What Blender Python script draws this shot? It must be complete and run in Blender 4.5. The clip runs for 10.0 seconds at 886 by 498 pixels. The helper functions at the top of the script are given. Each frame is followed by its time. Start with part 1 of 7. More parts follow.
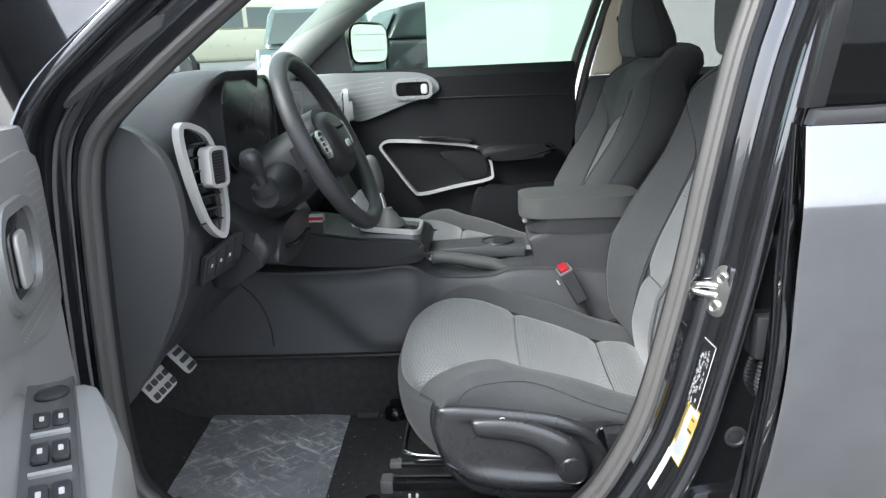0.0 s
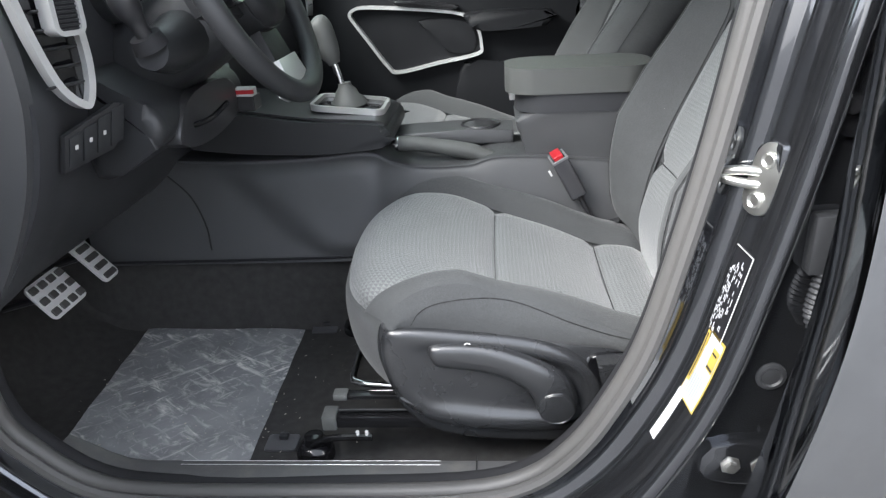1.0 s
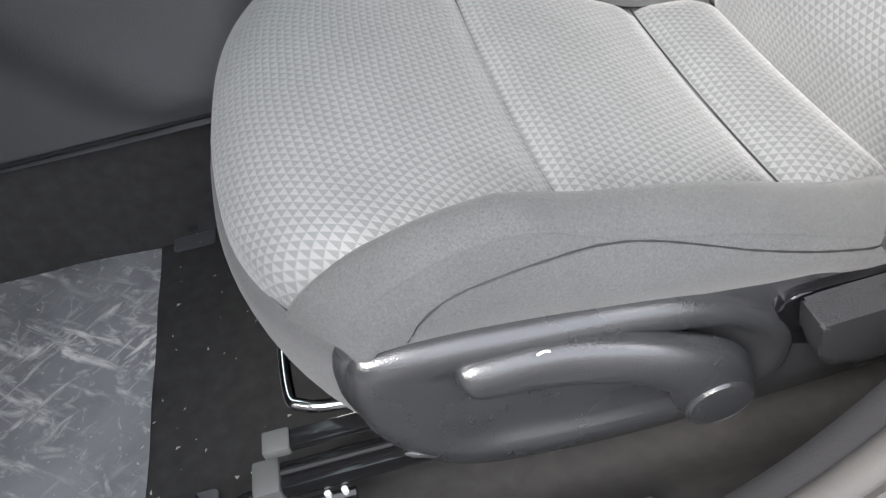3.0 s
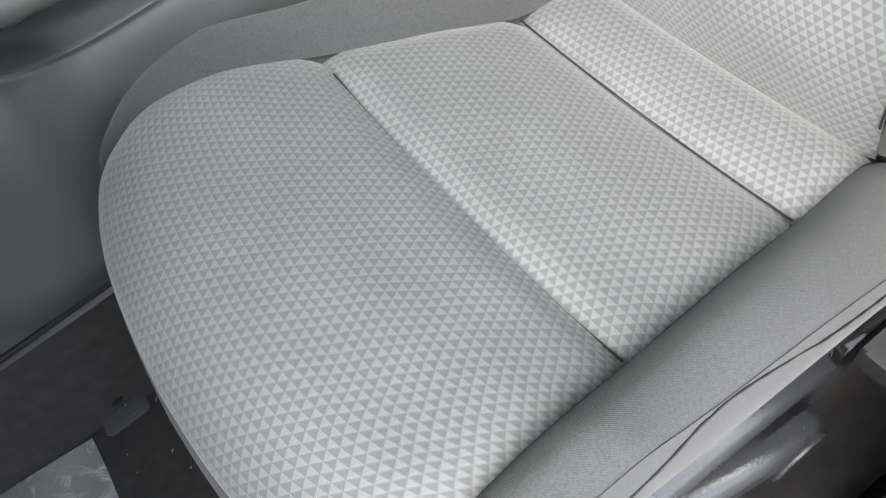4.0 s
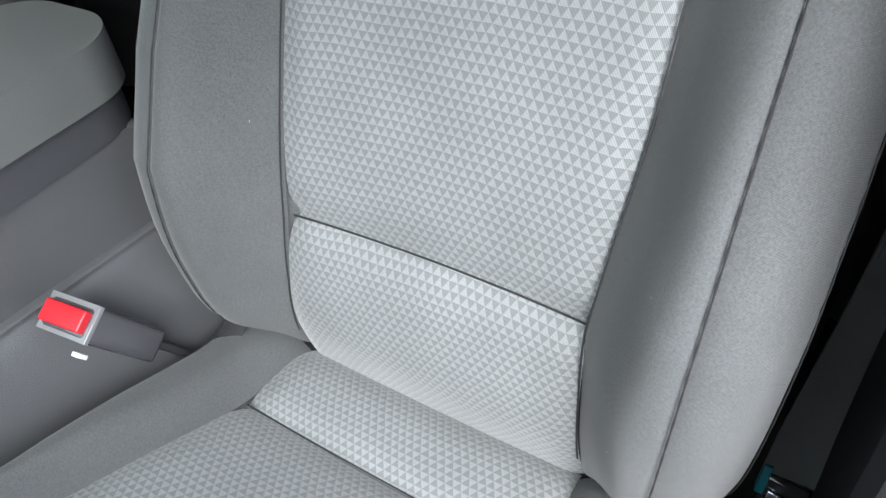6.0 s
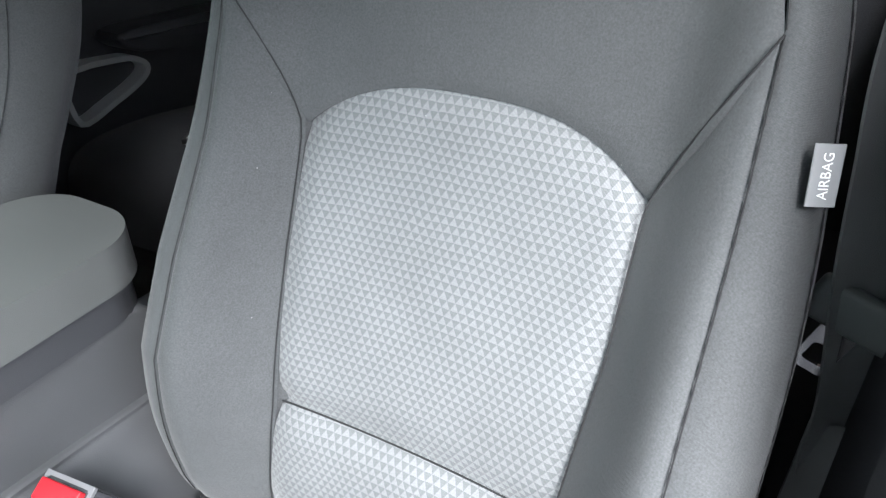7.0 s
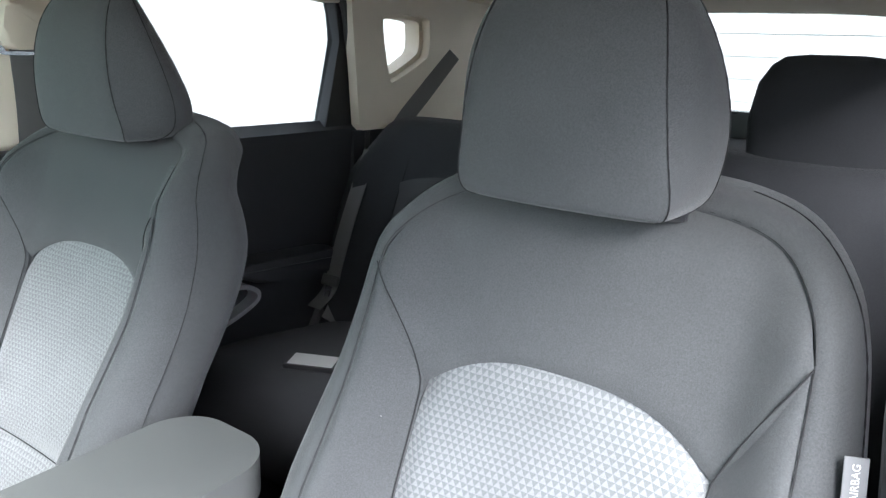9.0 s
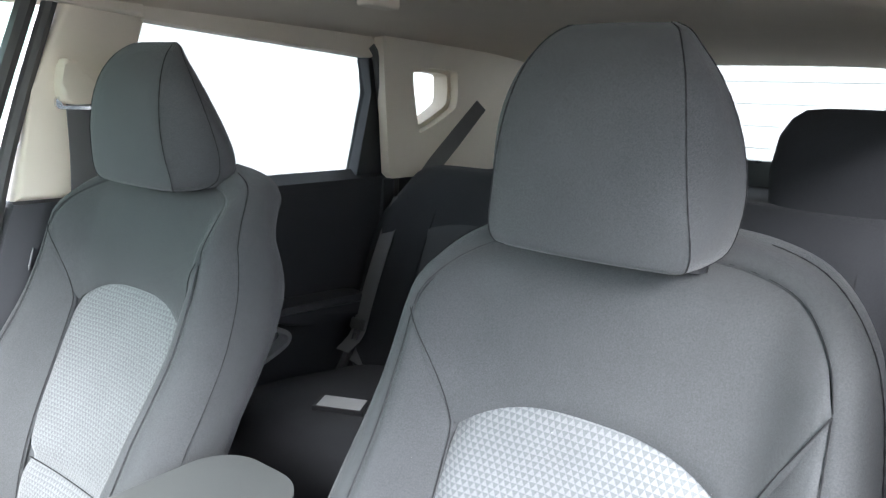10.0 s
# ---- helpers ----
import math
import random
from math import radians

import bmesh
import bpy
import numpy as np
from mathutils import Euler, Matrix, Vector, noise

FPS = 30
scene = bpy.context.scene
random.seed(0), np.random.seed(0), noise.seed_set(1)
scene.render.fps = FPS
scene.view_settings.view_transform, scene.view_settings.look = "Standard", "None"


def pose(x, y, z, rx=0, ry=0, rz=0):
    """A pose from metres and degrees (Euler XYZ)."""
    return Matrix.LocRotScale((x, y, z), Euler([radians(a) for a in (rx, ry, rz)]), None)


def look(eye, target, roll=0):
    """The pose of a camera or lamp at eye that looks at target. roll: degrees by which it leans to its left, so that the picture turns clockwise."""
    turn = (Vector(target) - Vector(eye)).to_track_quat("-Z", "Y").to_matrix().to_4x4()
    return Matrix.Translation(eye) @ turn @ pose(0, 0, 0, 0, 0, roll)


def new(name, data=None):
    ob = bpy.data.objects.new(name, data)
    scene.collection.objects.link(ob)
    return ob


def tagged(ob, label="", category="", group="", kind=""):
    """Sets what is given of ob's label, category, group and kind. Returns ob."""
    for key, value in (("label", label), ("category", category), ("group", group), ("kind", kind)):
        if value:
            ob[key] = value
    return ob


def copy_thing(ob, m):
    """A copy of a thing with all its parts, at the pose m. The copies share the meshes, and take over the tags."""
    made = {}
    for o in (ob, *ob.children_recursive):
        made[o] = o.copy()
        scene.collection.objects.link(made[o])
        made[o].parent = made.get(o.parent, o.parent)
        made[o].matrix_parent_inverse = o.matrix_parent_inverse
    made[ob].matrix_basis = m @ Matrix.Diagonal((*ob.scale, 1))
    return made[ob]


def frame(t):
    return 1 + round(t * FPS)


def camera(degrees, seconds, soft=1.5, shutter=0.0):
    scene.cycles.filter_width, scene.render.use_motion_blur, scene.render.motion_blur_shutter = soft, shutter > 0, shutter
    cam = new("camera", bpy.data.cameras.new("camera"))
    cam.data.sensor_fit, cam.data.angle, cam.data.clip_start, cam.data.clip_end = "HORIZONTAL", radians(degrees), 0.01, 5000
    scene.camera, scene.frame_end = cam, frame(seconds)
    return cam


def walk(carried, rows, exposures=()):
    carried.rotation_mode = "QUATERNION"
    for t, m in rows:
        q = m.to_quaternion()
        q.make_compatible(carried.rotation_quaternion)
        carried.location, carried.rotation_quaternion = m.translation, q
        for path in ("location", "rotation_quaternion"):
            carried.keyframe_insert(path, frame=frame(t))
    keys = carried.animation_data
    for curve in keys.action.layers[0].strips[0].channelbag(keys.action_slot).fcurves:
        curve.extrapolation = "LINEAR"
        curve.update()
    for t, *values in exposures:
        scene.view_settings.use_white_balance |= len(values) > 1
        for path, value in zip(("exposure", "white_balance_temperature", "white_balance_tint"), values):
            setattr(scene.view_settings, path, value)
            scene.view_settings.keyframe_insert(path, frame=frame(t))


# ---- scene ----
cam = camera(64.6, 10.0, soft=1.3)
PATH = [
    (0, (-0.309, -1.689, 1.182), (-0.428, 0.239, 0.661), -2.7),
    (0.5, (-0.292, -1.626, 1.154), (-0.421, 0.271, 0.533), -2.8),
    (1, (-0.246, -1.415, 1.077), (-0.398, 0.415, 0.284), -3.1),
    (1.5, (-0.244, -1.207, 0.968), (-0.385, 0.547, 0.016), -3.4),
    (2, (-0.266, -1.047, 0.89), (-0.361, 0.605, -0.234), -4.3),
    (2.2, (-0.281, -1.008, 0.874), (-0.336, 0.6, -0.314), -4.7),
    (3.3, (-0.368, -0.761, 0.961), (-0.204, 0.529, -0.558), -14.6),
    (3.5, (-0.372, -0.714, 0.973), (-0.151, 0.511, -0.593), -16.5),
    (4, (-0.357, -0.63, 1.008), (-0.028, 0.406, -0.671), -21.4),
    (4.5, (-0.315, -0.591, 1.007), (0.228, 0.344, -0.675), -20.5),
    (5, (-0.275, -0.592, 1.033), (0.485, 0.301, -0.587), -17.0),
    (5.5, (-0.264, -0.594, 1.067), (0.715, 0.275, -0.444), -11.8),
    (5.7, (-0.264, -0.596, 1.081), (0.793, 0.268, -0.381), -9.8),
    (6.8, (-0.295, -0.586, 1.185), (1.115, 0.229, 0.023), -1.3),
    (7, (-0.3, -0.589, 1.201), (1.152, 0.243, 0.106), -0.7),
    (7.5, (-0.325, -0.597, 1.235), (1.213, 0.294, 0.318), 0.7),
    (8, (-0.356, -0.597, 1.267), (1.229, 0.355, 0.504), 1.7),
    (8.5, (-0.39, -0.599, 1.286), (1.207, 0.426, 0.653), 2.2),
    (9, (-0.423, -0.601, 1.302), (1.169, 0.484, 0.763), 2.4),
    (9.5, (-0.446, -0.609, 1.313), (1.136, 0.521, 0.845), 2.5),
    (10, (-0.457, -0.615, 1.316), (1.117, 0.546, 0.895), 2.4),
]
walk(cam, [(t, look(eye, target, roll)) for t, eye, target, roll in PATH],
     exposures=[(0.0, 1.28, 6150, 9), (1.0, 1.42, 6200, 10), (2.0, 1.76, 6380, 12), (4.0, 1.82, 6450, 11), (5.0, 1.58, 6180, 9), (5.5, 1.62, 6050, 8), (7.0, 2.12, 5950, 10), (8.5, 2.5, 5900, 12), (10.0, 2.66, 5900, 12)])

# ---------------------------------------------------------------- light
world = bpy.data.worlds.new("overcast_sky")
scene.world = world
world.use_nodes = True
wn = world.node_tree
sky = wn.nodes.new("ShaderNodeTexSky")
sky.sky_type = "NISHITA"
sky.sun_disc = False
sky.sun_elevation = radians(42)
sky.sun_rotation = radians(229)
sky.dust_density = 3.0
bgn = wn.nodes["Background"]
bgn.inputs["Strength"].default_value = 0.15
soften = wn.nodes.new("ShaderNodeMix")
soften.data_type = "RGBA"
soften.inputs[0].default_value = 0.6
soften.inputs[7].default_value = (10.5, 10.7, 11.2, 1)
wn.links.new(sky.outputs[0], soften.inputs[6])
wn.links.new(soften.outputs[2], bgn.inputs["Color"])
sun = new("sun", bpy.data.lights.new("sun", "SUN"))
sun.data.energy = 4.0
sun.data.angle = radians(40)
sun.data.color = (1.0, 0.97, 0.93)
sun.matrix_world = look((-4.5, -3.9, 5.9), (0, 0, 0.5))

# ---------------------------------------------------------------- materials
def mat(name, color, rough=0.6, metal=0.0, var=0.15, vscale=9.0, bump=0.0, bscale=300.0, sheen=0.0, coat=0.0,
        spec=0.5, dirt=0.0, dirt_col=(0.3, 0.27, 0.22), btype="noise", rvar=0.08):
    m = bpy.data.materials.new(name)
    m.use_nodes = True
    nt = m.node_tree
    b = nt.nodes["Principled BSDF"]
    L = nt.links.new
    tc = nt.nodes.new("ShaderNodeTexCoord")
    n1 = nt.nodes.new("ShaderNodeTexNoise")
    n1.inputs["Scale"].default_value = vscale
    n1.inputs["Detail"].default_value = 6
    L(tc.outputs["Object"], n1.inputs["Vector"])
    mx = nt.nodes.new("ShaderNodeMix")
    mx.data_type = "RGBA"
    lo = tuple(c * (1 - var) for c in color)
    hi = tuple(min(1, c * (1 + var)) for c in color)
    mx.inputs[6].default_value = (*lo, 1)
    mx.inputs[7].default_value = (*hi, 1)
    L(n1.outputs["Fac"], mx.inputs[0])
    col = mx.outputs[2]
    if dirt:
        n2 = nt.nodes.new("ShaderNodeTexNoise")
        n2.inputs["Scale"].default_value = vscale * 2.7
        n2.inputs["Detail"].default_value = 9
        n2.inputs["Roughness"].default_value = 0.7
        L(tc.outputs["Object"], n2.inputs["Vector"])
        rp = nt.nodes.new("ShaderNodeMapRange")
        rp.inputs[1].default_value = 0.5
        rp.inputs[2].default_value = 0.75
        rp.inputs[4].default_value = dirt
        L(n2.outputs["Fac"], rp.inputs[0])
        m2 = nt.nodes.new("ShaderNodeMix")
        m2.data_type = "RGBA"
        m2.inputs[7].default_value = (*dirt_col, 1)
        L(rp.outputs[0], m2.inputs[0])
        L(col, m2.inputs[6])
        col = m2.outputs[2]
    L(col, b.inputs["Base Color"])
    rr = nt.nodes.new("ShaderNodeMapRange")
    rr.inputs[3].default_value = max(0, rough - rvar)
    rr.inputs[4].default_value = min(1, rough + rvar)
    L(n1.outputs["Fac"], rr.inputs[0])
    L(rr.outputs[0], b.inputs["Roughness"])
    b.inputs["Metallic"].default_value = metal
    b.inputs["Specular IOR Level"].default_value = spec
    if sheen:
        b.inputs["Sheen Weight"].default_value = sheen
        b.inputs["Sheen Roughness"].default_value = 0.5
    if coat:
        b.inputs["Coat Weight"].default_value = coat
        b.inputs["Coat Roughness"].default_value = 0.03
    if bump:
        if btype == "leather":
            t = nt.nodes.new("ShaderNodeTexVoronoi")
            t.feature = "DISTANCE_TO_EDGE"
            out = t.outputs["Distance"]
        else:
            t = nt.nodes.new("ShaderNodeTexNoise")
            t.inputs["Detail"].default_value = 3
            out = t.outputs["Fac"]
        t.inputs["Scale"].default_value = bscale
        L(tc.outputs["Object"], t.inputs["Vector"])
        bp = nt.nodes.new("ShaderNodeBump")
        bp.inputs["Strength"].default_value = bump
        bp.inputs["Distance"].default_value = 0.001
        L(out, bp.inputs["Height"])
        L(bp.outputs[0], b.inputs["Normal"])
    return m


def mathn(nt, op, a, bval=None, cval=None):
    n = nt.nodes.new("ShaderNodeMath")
    n.operation = op
    for i, v in enumerate((a, bval, cval)):
        if v is None:
            continue
        if isinstance(v, (int, float)):
            n.inputs[i].default_value = v
        else:
            nt.links.new(v, n.inputs[i])
    return n.outputs[0]


def triangle_cloth(name, light, dark, w=0.0080, h=0.0066):
    """Woven seat cloth with rows of light and dark triangles, in metres of the panel's own map."""
    m = bpy.data.materials.new(name)
    m.use_nodes = True
    nt = m.node_tree
    b = nt.nodes["Principled BSDF"]
    L = nt.links.new
    uv = nt.nodes.new("ShaderNodeUVMap")
    sp = nt.nodes.new("ShaderNodeSeparateXYZ")
    wob = nt.nodes.new("ShaderNodeTexNoise")
    wob.inputs["Scale"].default_value = 25
    L(uv.outputs[0], wob.inputs["Vector"])
    add = nt.nodes.new("ShaderNodeVectorMath")
    add.operation = "MULTIPLY_ADD"
    L(wob.outputs["Color"], add.inputs[0])
    add.inputs[1].default_value = (0.004, 0.004, 0)
    L(uv.outputs[0], add.inputs[2])
    L(add.outputs[0], sp.inputs[0])
    v = mathn(nt, "DIVIDE", sp.outputs[1], h)
    row = mathn(nt, "FLOOR", v)
    fy = mathn(nt, "FRACT", v)
    shift = mathn(nt, "MULTIPLY", mathn(nt, "MODULO", row, 2.0), 0.5)
    fx = mathn(nt, "FRACT", mathn(nt, "ADD", mathn(nt, "DIVIDE", sp.outputs[0], w), mathn(nt, "ADD", shift, 100.0)))
    tri = mathn(nt, "MULTIPLY", mathn(nt, "ABSOLUTE", mathn(nt, "SUBTRACT", fx, 0.5)), 2.0)
    edge = mathn(nt, "SUBTRACT", mathn(nt, "SUBTRACT", 1.0, fy), tri)
    soft = nt.nodes.new("ShaderNodeMapRange")
    soft.interpolation_type = "SMOOTHSTEP"
    soft.inputs[1].default_value = -0.12
    soft.inputs[2].default_value = 0.12
    L(edge, soft.inputs[0])
    # fine rib of the weave
    rib = nt.nodes.new("ShaderNodeTexWave")
    rib.inputs["Scale"].default_value = 330
    rib.inputs["Distortion"].default_value = 1.5
    L(uv.outputs[0], rib.inputs["Vector"])
    big = nt.nodes.new("ShaderNodeTexNoise")
    big.inputs["Scale"].default_value = 14
    L(uv.outputs[0], big.inputs["Vector"])
    mx = nt.nodes.new("ShaderNodeMix")
    mx.data_type = "RGBA"
    mx.inputs[6].default_value = (*dark, 1)
    mx.inputs[7].default_value = (*light, 1)
    L(soft.outputs[0], mx.inputs[0])
    m2 = nt.nodes.new("ShaderNodeMix")
    m2.data_type = "RGBA"
    m2.blend_type = "MULTIPLY"
    m2.inputs[0].default_value = 0.35
    L(mx.outputs[2], m2.inputs[6])
    L(rib.outputs["Color"], m2.inputs[7])
    m3 = nt.nodes.new("ShaderNodeMix")
    m3.data_type = "RGBA"
    m3.blend_type = "MULTIPLY"
    m3.inputs[0].default_value = 0.25
    L(m2.outputs[2], m3.inputs[6])
    L(big.outputs["Fac"], m3.inputs[7])
    L(m3.outputs[2], b.inputs["Base Color"])
    b.inputs["Roughness"].default_value = 0.55
    b.inputs["Sheen Weight"].default_value = 0.35
    b.inputs["Sheen Roughness"].default_value = 0.4
    hh = mathn(nt, "ADD", mathn(nt, "MULTIPLY", edge, 0.5), mathn(nt, "MULTIPLY", rib.outputs["Fac"], 0.25))
    bp = nt.nodes.new("ShaderNodeBump")
    bp.inputs["Strength"].default_value = 0.35
    bp.inputs["Distance"].default_value = 0.0012
    L(hh, bp.inputs["Height"])
    L(bp.outputs[0], b.inputs["Normal"])
    return m


def twill(name, color, sheen=0.08):
    """Dark woven cloth with a fine diagonal twill."""
    m = mat(name, color, rough=0.8, var=0.12, vscale=30, sheen=sheen, spec=0.3)
    nt = m.node_tree
    b = nt.nodes["Principled BSDF"]
    tc = nt.nodes.new("ShaderNodeTexCoord")
    wv = nt.nodes.new("ShaderNodeTexWave")
    wv.bands_direction = "DIAGONAL"
    wv.inputs["Scale"].default_value = 520
    wv.inputs["Distortion"].default_value = 3.0
    wv.inputs["Detail"].default_value = 1.0
    nt.links.new(tc.outputs["Object"], wv.inputs["Vector"])
    bp = nt.nodes.new("ShaderNodeBump")
    bp.inputs["Strength"].default_value = 0.3
    bp.inputs["Distance"].default_value = 0.0006
    nt.links.new(wv.outputs["Fac"], bp.inputs["Height"])
    nt.links.new(bp.outputs[0], b.inputs["Normal"])
    old = b.inputs["Base Color"].links[0].from_socket
    mx = nt.nodes.new("ShaderNodeMix")
    mx.data_type = "RGBA"
    mx.blend_type = "MULTIPLY"
    mx.inputs[0].default_value = 0.30
    nt.links.new(old, mx.inputs[6])
    nt.links.new(wv.outputs["Color"], mx.inputs[7])
    fleck = nt.nodes.new("ShaderNodeTexNoise")
    fleck.inputs["Scale"].default_value = 620
    fleck.inputs["Detail"].default_value = 3
    nt.links.new(tc.outputs["Object"], fleck.inputs["Vector"])
    cloud = nt.nodes.new("ShaderNodeTexNoise")
    cloud.inputs["Scale"].default_value = 7
    nt.links.new(tc.outputs["Object"], cloud.inputs["Vector"])
    amount = mathn(nt, "MULTIPLY", mathn(nt, "MULTIPLY_ADD", fleck.outputs["Fac"], 0.95, 0.56), mathn(nt, "MULTIPLY_ADD", cloud.outputs["Fac"], 0.3, 0.85))
    grey = nt.nodes.new("ShaderNodeCombineColor")
    for k in range(3):
        nt.links.new(amount, grey.inputs[k])
    m2 = nt.nodes.new("ShaderNodeMix")
    m2.data_type = "RGBA"
    m2.blend_type = "MULTIPLY"
    m2.inputs[0].default_value = 1.0
    nt.links.new(mx.outputs[2], m2.inputs[6])
    nt.links.new(grey.outputs[0], m2.inputs[7])
    nt.links.new(m2.outputs[2], b.inputs["Base Color"])
    return m


def glass(name, tint=(1, 1, 1), rough=0.0):
    m = bpy.data.materials.new(name)
    m.use_nodes = True
    nt = m.node_tree
    out = nt.nodes["Material Output"]
    nt.nodes.remove(nt.nodes["Principled BSDF"])
    tr = nt.nodes.new("ShaderNodeBsdfTransparent")
    tr.inputs[0].default_value = (*tint, 1)
    gl = nt.nodes.new("ShaderNodeBsdfGlossy")
    gl.inputs["Roughness"].default_value = rough
    fr = nt.nodes.new("ShaderNodeLayerWeight")
    ms = nt.nodes.new("ShaderNodeMixShader")
    nt.links.new(mathn(nt, "MULTIPLY_ADD", mathn(nt, "POWER", fr.outputs["Facing"], 4.0), 0.09, 0.025), ms.inputs[0])
    nt.links.new(tr.outputs[0], ms.inputs[1])
    nt.links.new(gl.outputs[0], ms.inputs[2])
    nt.links.new(ms.outputs[0], out.inputs[0])
    return m


M_INSERT = triangle_cloth("grey_triangle_cloth", (0.262, 0.271, 0.272), (0.165, 0.172, 0.175))
M_CLOTH = twill("charcoal_cloth", (0.074, 0.0770, 0.0785), 0.16)
# same cloth as the front seats; the rear's shade put into a darker colour
M_CLOTH_R = twill("shaded_charcoal_cloth", (0.035, 0.036, 0.04))
M_TAG = mat("grey_tag", (0.22, 0.22, 0.225), 0.8, bump=0.3)
M_STITCH = mat("black_thread", (0.012, 0.012, 0.013), 0.7)
M_GREYSTITCH = mat("grey_thread", (0.12, 0.12, 0.12), 0.7)
M_PLASTIC = mat("black_grained_plastic", (0.026, 0.027, 0.029), 0.38, spec=0.5, bump=0.35, bscale=900, btype="leather")
M_DASH = mat("soft_black_dash", (0.046, 0.047, 0.051), 0.42, spec=0.5, bump=0.3, bscale=800, btype="leather")
M_CONSOLE = mat("grained_console_plastic", (0.066, 0.067, 0.070), 0.42, spec=0.5, bump=0.35, bscale=700, btype="leather")
M_TRIM = mat("matt_black_trim", (0.020, 0.020, 0.022), 0.7, spec=0.3, bump=0.3, bscale=700)
M_SHINY = mat("gloss_black_plastic", (0.012, 0.012, 0.013), 0.12, bump=0.0)
M_SATIN = mat("satin_black_plastic", (0.030, 0.030, 0.032), 0.3)
M_SKIRT = mat("grained_seat_plastic", (0.026, 0.027, 0.029), 0.27, spec=0.9, bump=0.22, bscale=420, btype="leather")
M_RUBBER = mat("seal_rubber", (0.074, 0.072, 0.070), 0.48, bump=0.2, bscale=500, dirt=0.25, dirt_col=(0.09, 0.085, 0.075))
M_CARPET = mat("black_carpet", (0.055, 0.054, 0.053), 0.95, bump=1.0, bscale=1400, spec=0.1, var=0.35, vscale=60, dirt=0.15, dirt_col=(0.07, 0.06, 0.045))
M_SILVER = mat("satin_silver_trim", (0.66, 0.66, 0.65), 0.32, metal=0.55, var=0.04)
M_CHROME = mat("chrome", (0.75, 0.75, 0.76), 0.1, metal=1.0, var=0.03)
M_STEEL = mat("zinc_steel", (0.55, 0.55, 0.52), 0.3, metal=0.95, var=0.15, vscale=60)
M_PAINT = mat("dark_grey_metallic_paint", (0.32, 0.33, 0.345), 0.07, metal=1.0, var=0.1, coat=1.0, rvar=0.03, dirt=0.1, dirt_col=(0.08, 0.075, 0.065))
# body paint in a darker tone: shade of the door jamb put into it
M_INNERPAINT = mat("dusty_shaded_grey_paint", (0.10, 0.105, 0.115), 0.10, metal=0.9, coat=1.0, var=0.2, vscale=25, dirt=0.10, dirt_col=(0.16, 0.145, 0.12))
M_BEIGE = mat("beige_trim", (0.78, 0.69, 0.57), 0.6, bump=0.3, bscale=700, var=0.05)
M_ROOF = mat("beige_headliner", (0.74, 0.64, 0.52), 0.9, bump=0.6, bscale=1100, var=0.06)
M_RED = mat("red_button_plastic", (0.45, 0.012, 0.02), 0.35)
M_BELT = mat("charcoal_webbing", (0.15, 0.146, 0.143), 0.7, bump=0.5, bscale=1300)
M_WHITE = mat("white_plastic", (0.78, 0.78, 0.76), 0.5)
M_PAPER = mat("white_paper", (0.60, 0.60, 0.59), 0.7)
M_YELLOW = mat("yellow_label", (0.42, 0.30, 0.06), 0.5)
M_GLASS = glass("clear_glass", (0.95, 0.97, 0.96))
M_WIND = glass("green_tinted_glass", (0.60, 0.70, 0.64))
M_TINT = glass("dark_privacy_glass", (0.35, 0.37, 0.37))
M_SOLAR = glass("tinted_rear_glass", (0.48, 0.50, 0.49))
# darker than the door's own black: the far side's shade put into the colour
M_DOORVINYL = mat("shaded_black_door_vinyl", (0.012, 0.0125, 0.014), 0.5, spec=0.15, bump=0.3, bscale=800, btype="leather")
# screen black, also used on plates that stand in for shade in recesses
M_SCREEN_SHADE = mat("screen_and_recess_shade", (0.006, 0.006, 0.007), 0.08)
M_ARM = mat("armrest_vinyl", (0.10, 0.103, 0.099), 0.5, bump=0.35, bscale=800, btype="leather")

# ---------------------------------------------------------------- builders
def finish(name, bm, material, smooth=True, normals=True):
    if normals:
        bmesh.ops.recalc_face_normals(bm, faces=bm.faces[:])
    me = bpy.data.meshes.new(name)
    bm.to_mesh(me)
    bm.free()
    for p in me.polygons:
        p.use_smooth = smooth
    if smooth:
        me.set_sharp_from_angle(angle=radians(38))
    me.materials.append(material)
    return new(name, me)


def thing(name, label, category, loc=(0, 0, 0), group="", kind=""):
    ob = new(name)
    ob.empty_display_size = 0.05
    ob.location = loc
    return tagged(ob, label, category, group, kind)


def part(name, bm, material, parent, label="", smooth=True):
    ob = finish(name, bm, material, smooth)
    ob.parent = parent
    if parent.parent is None:
        ob.matrix_parent_inverse = Matrix.Translation(-parent.location)
    if label:
        ob["label"] = label
    return ob


def struct(name, bm, material, label, category, smooth=True):
    return tagged(finish(name, bm, material, smooth), label, category, kind="structure")


def single(name, bm, material, label, category, smooth=True, group=""):
    return tagged(finish(name, bm, material, smooth), label, category, group)


def smoothstep(a, b, x):
    t = min(1.0, max(0.0, (x - a) / (b - a)))
    return t * t * (3 - 2 * t)


def bell(d, r):
    return math.exp(-(d / r) ** 2)


def lerp(a, b, t):
    return a + (b - a) * t


def interp(table, x):
    """Smooth reading of a short table of (x, value)."""
    if x <= table[0][0]:
        return table[0][1]
    for (x0, y0), (x1, y1) in zip(table, table[1:]):
        if x <= x1:
            return lerp(y0, y1, (x - x0) / (x1 - x0))
    return table[-1][1]


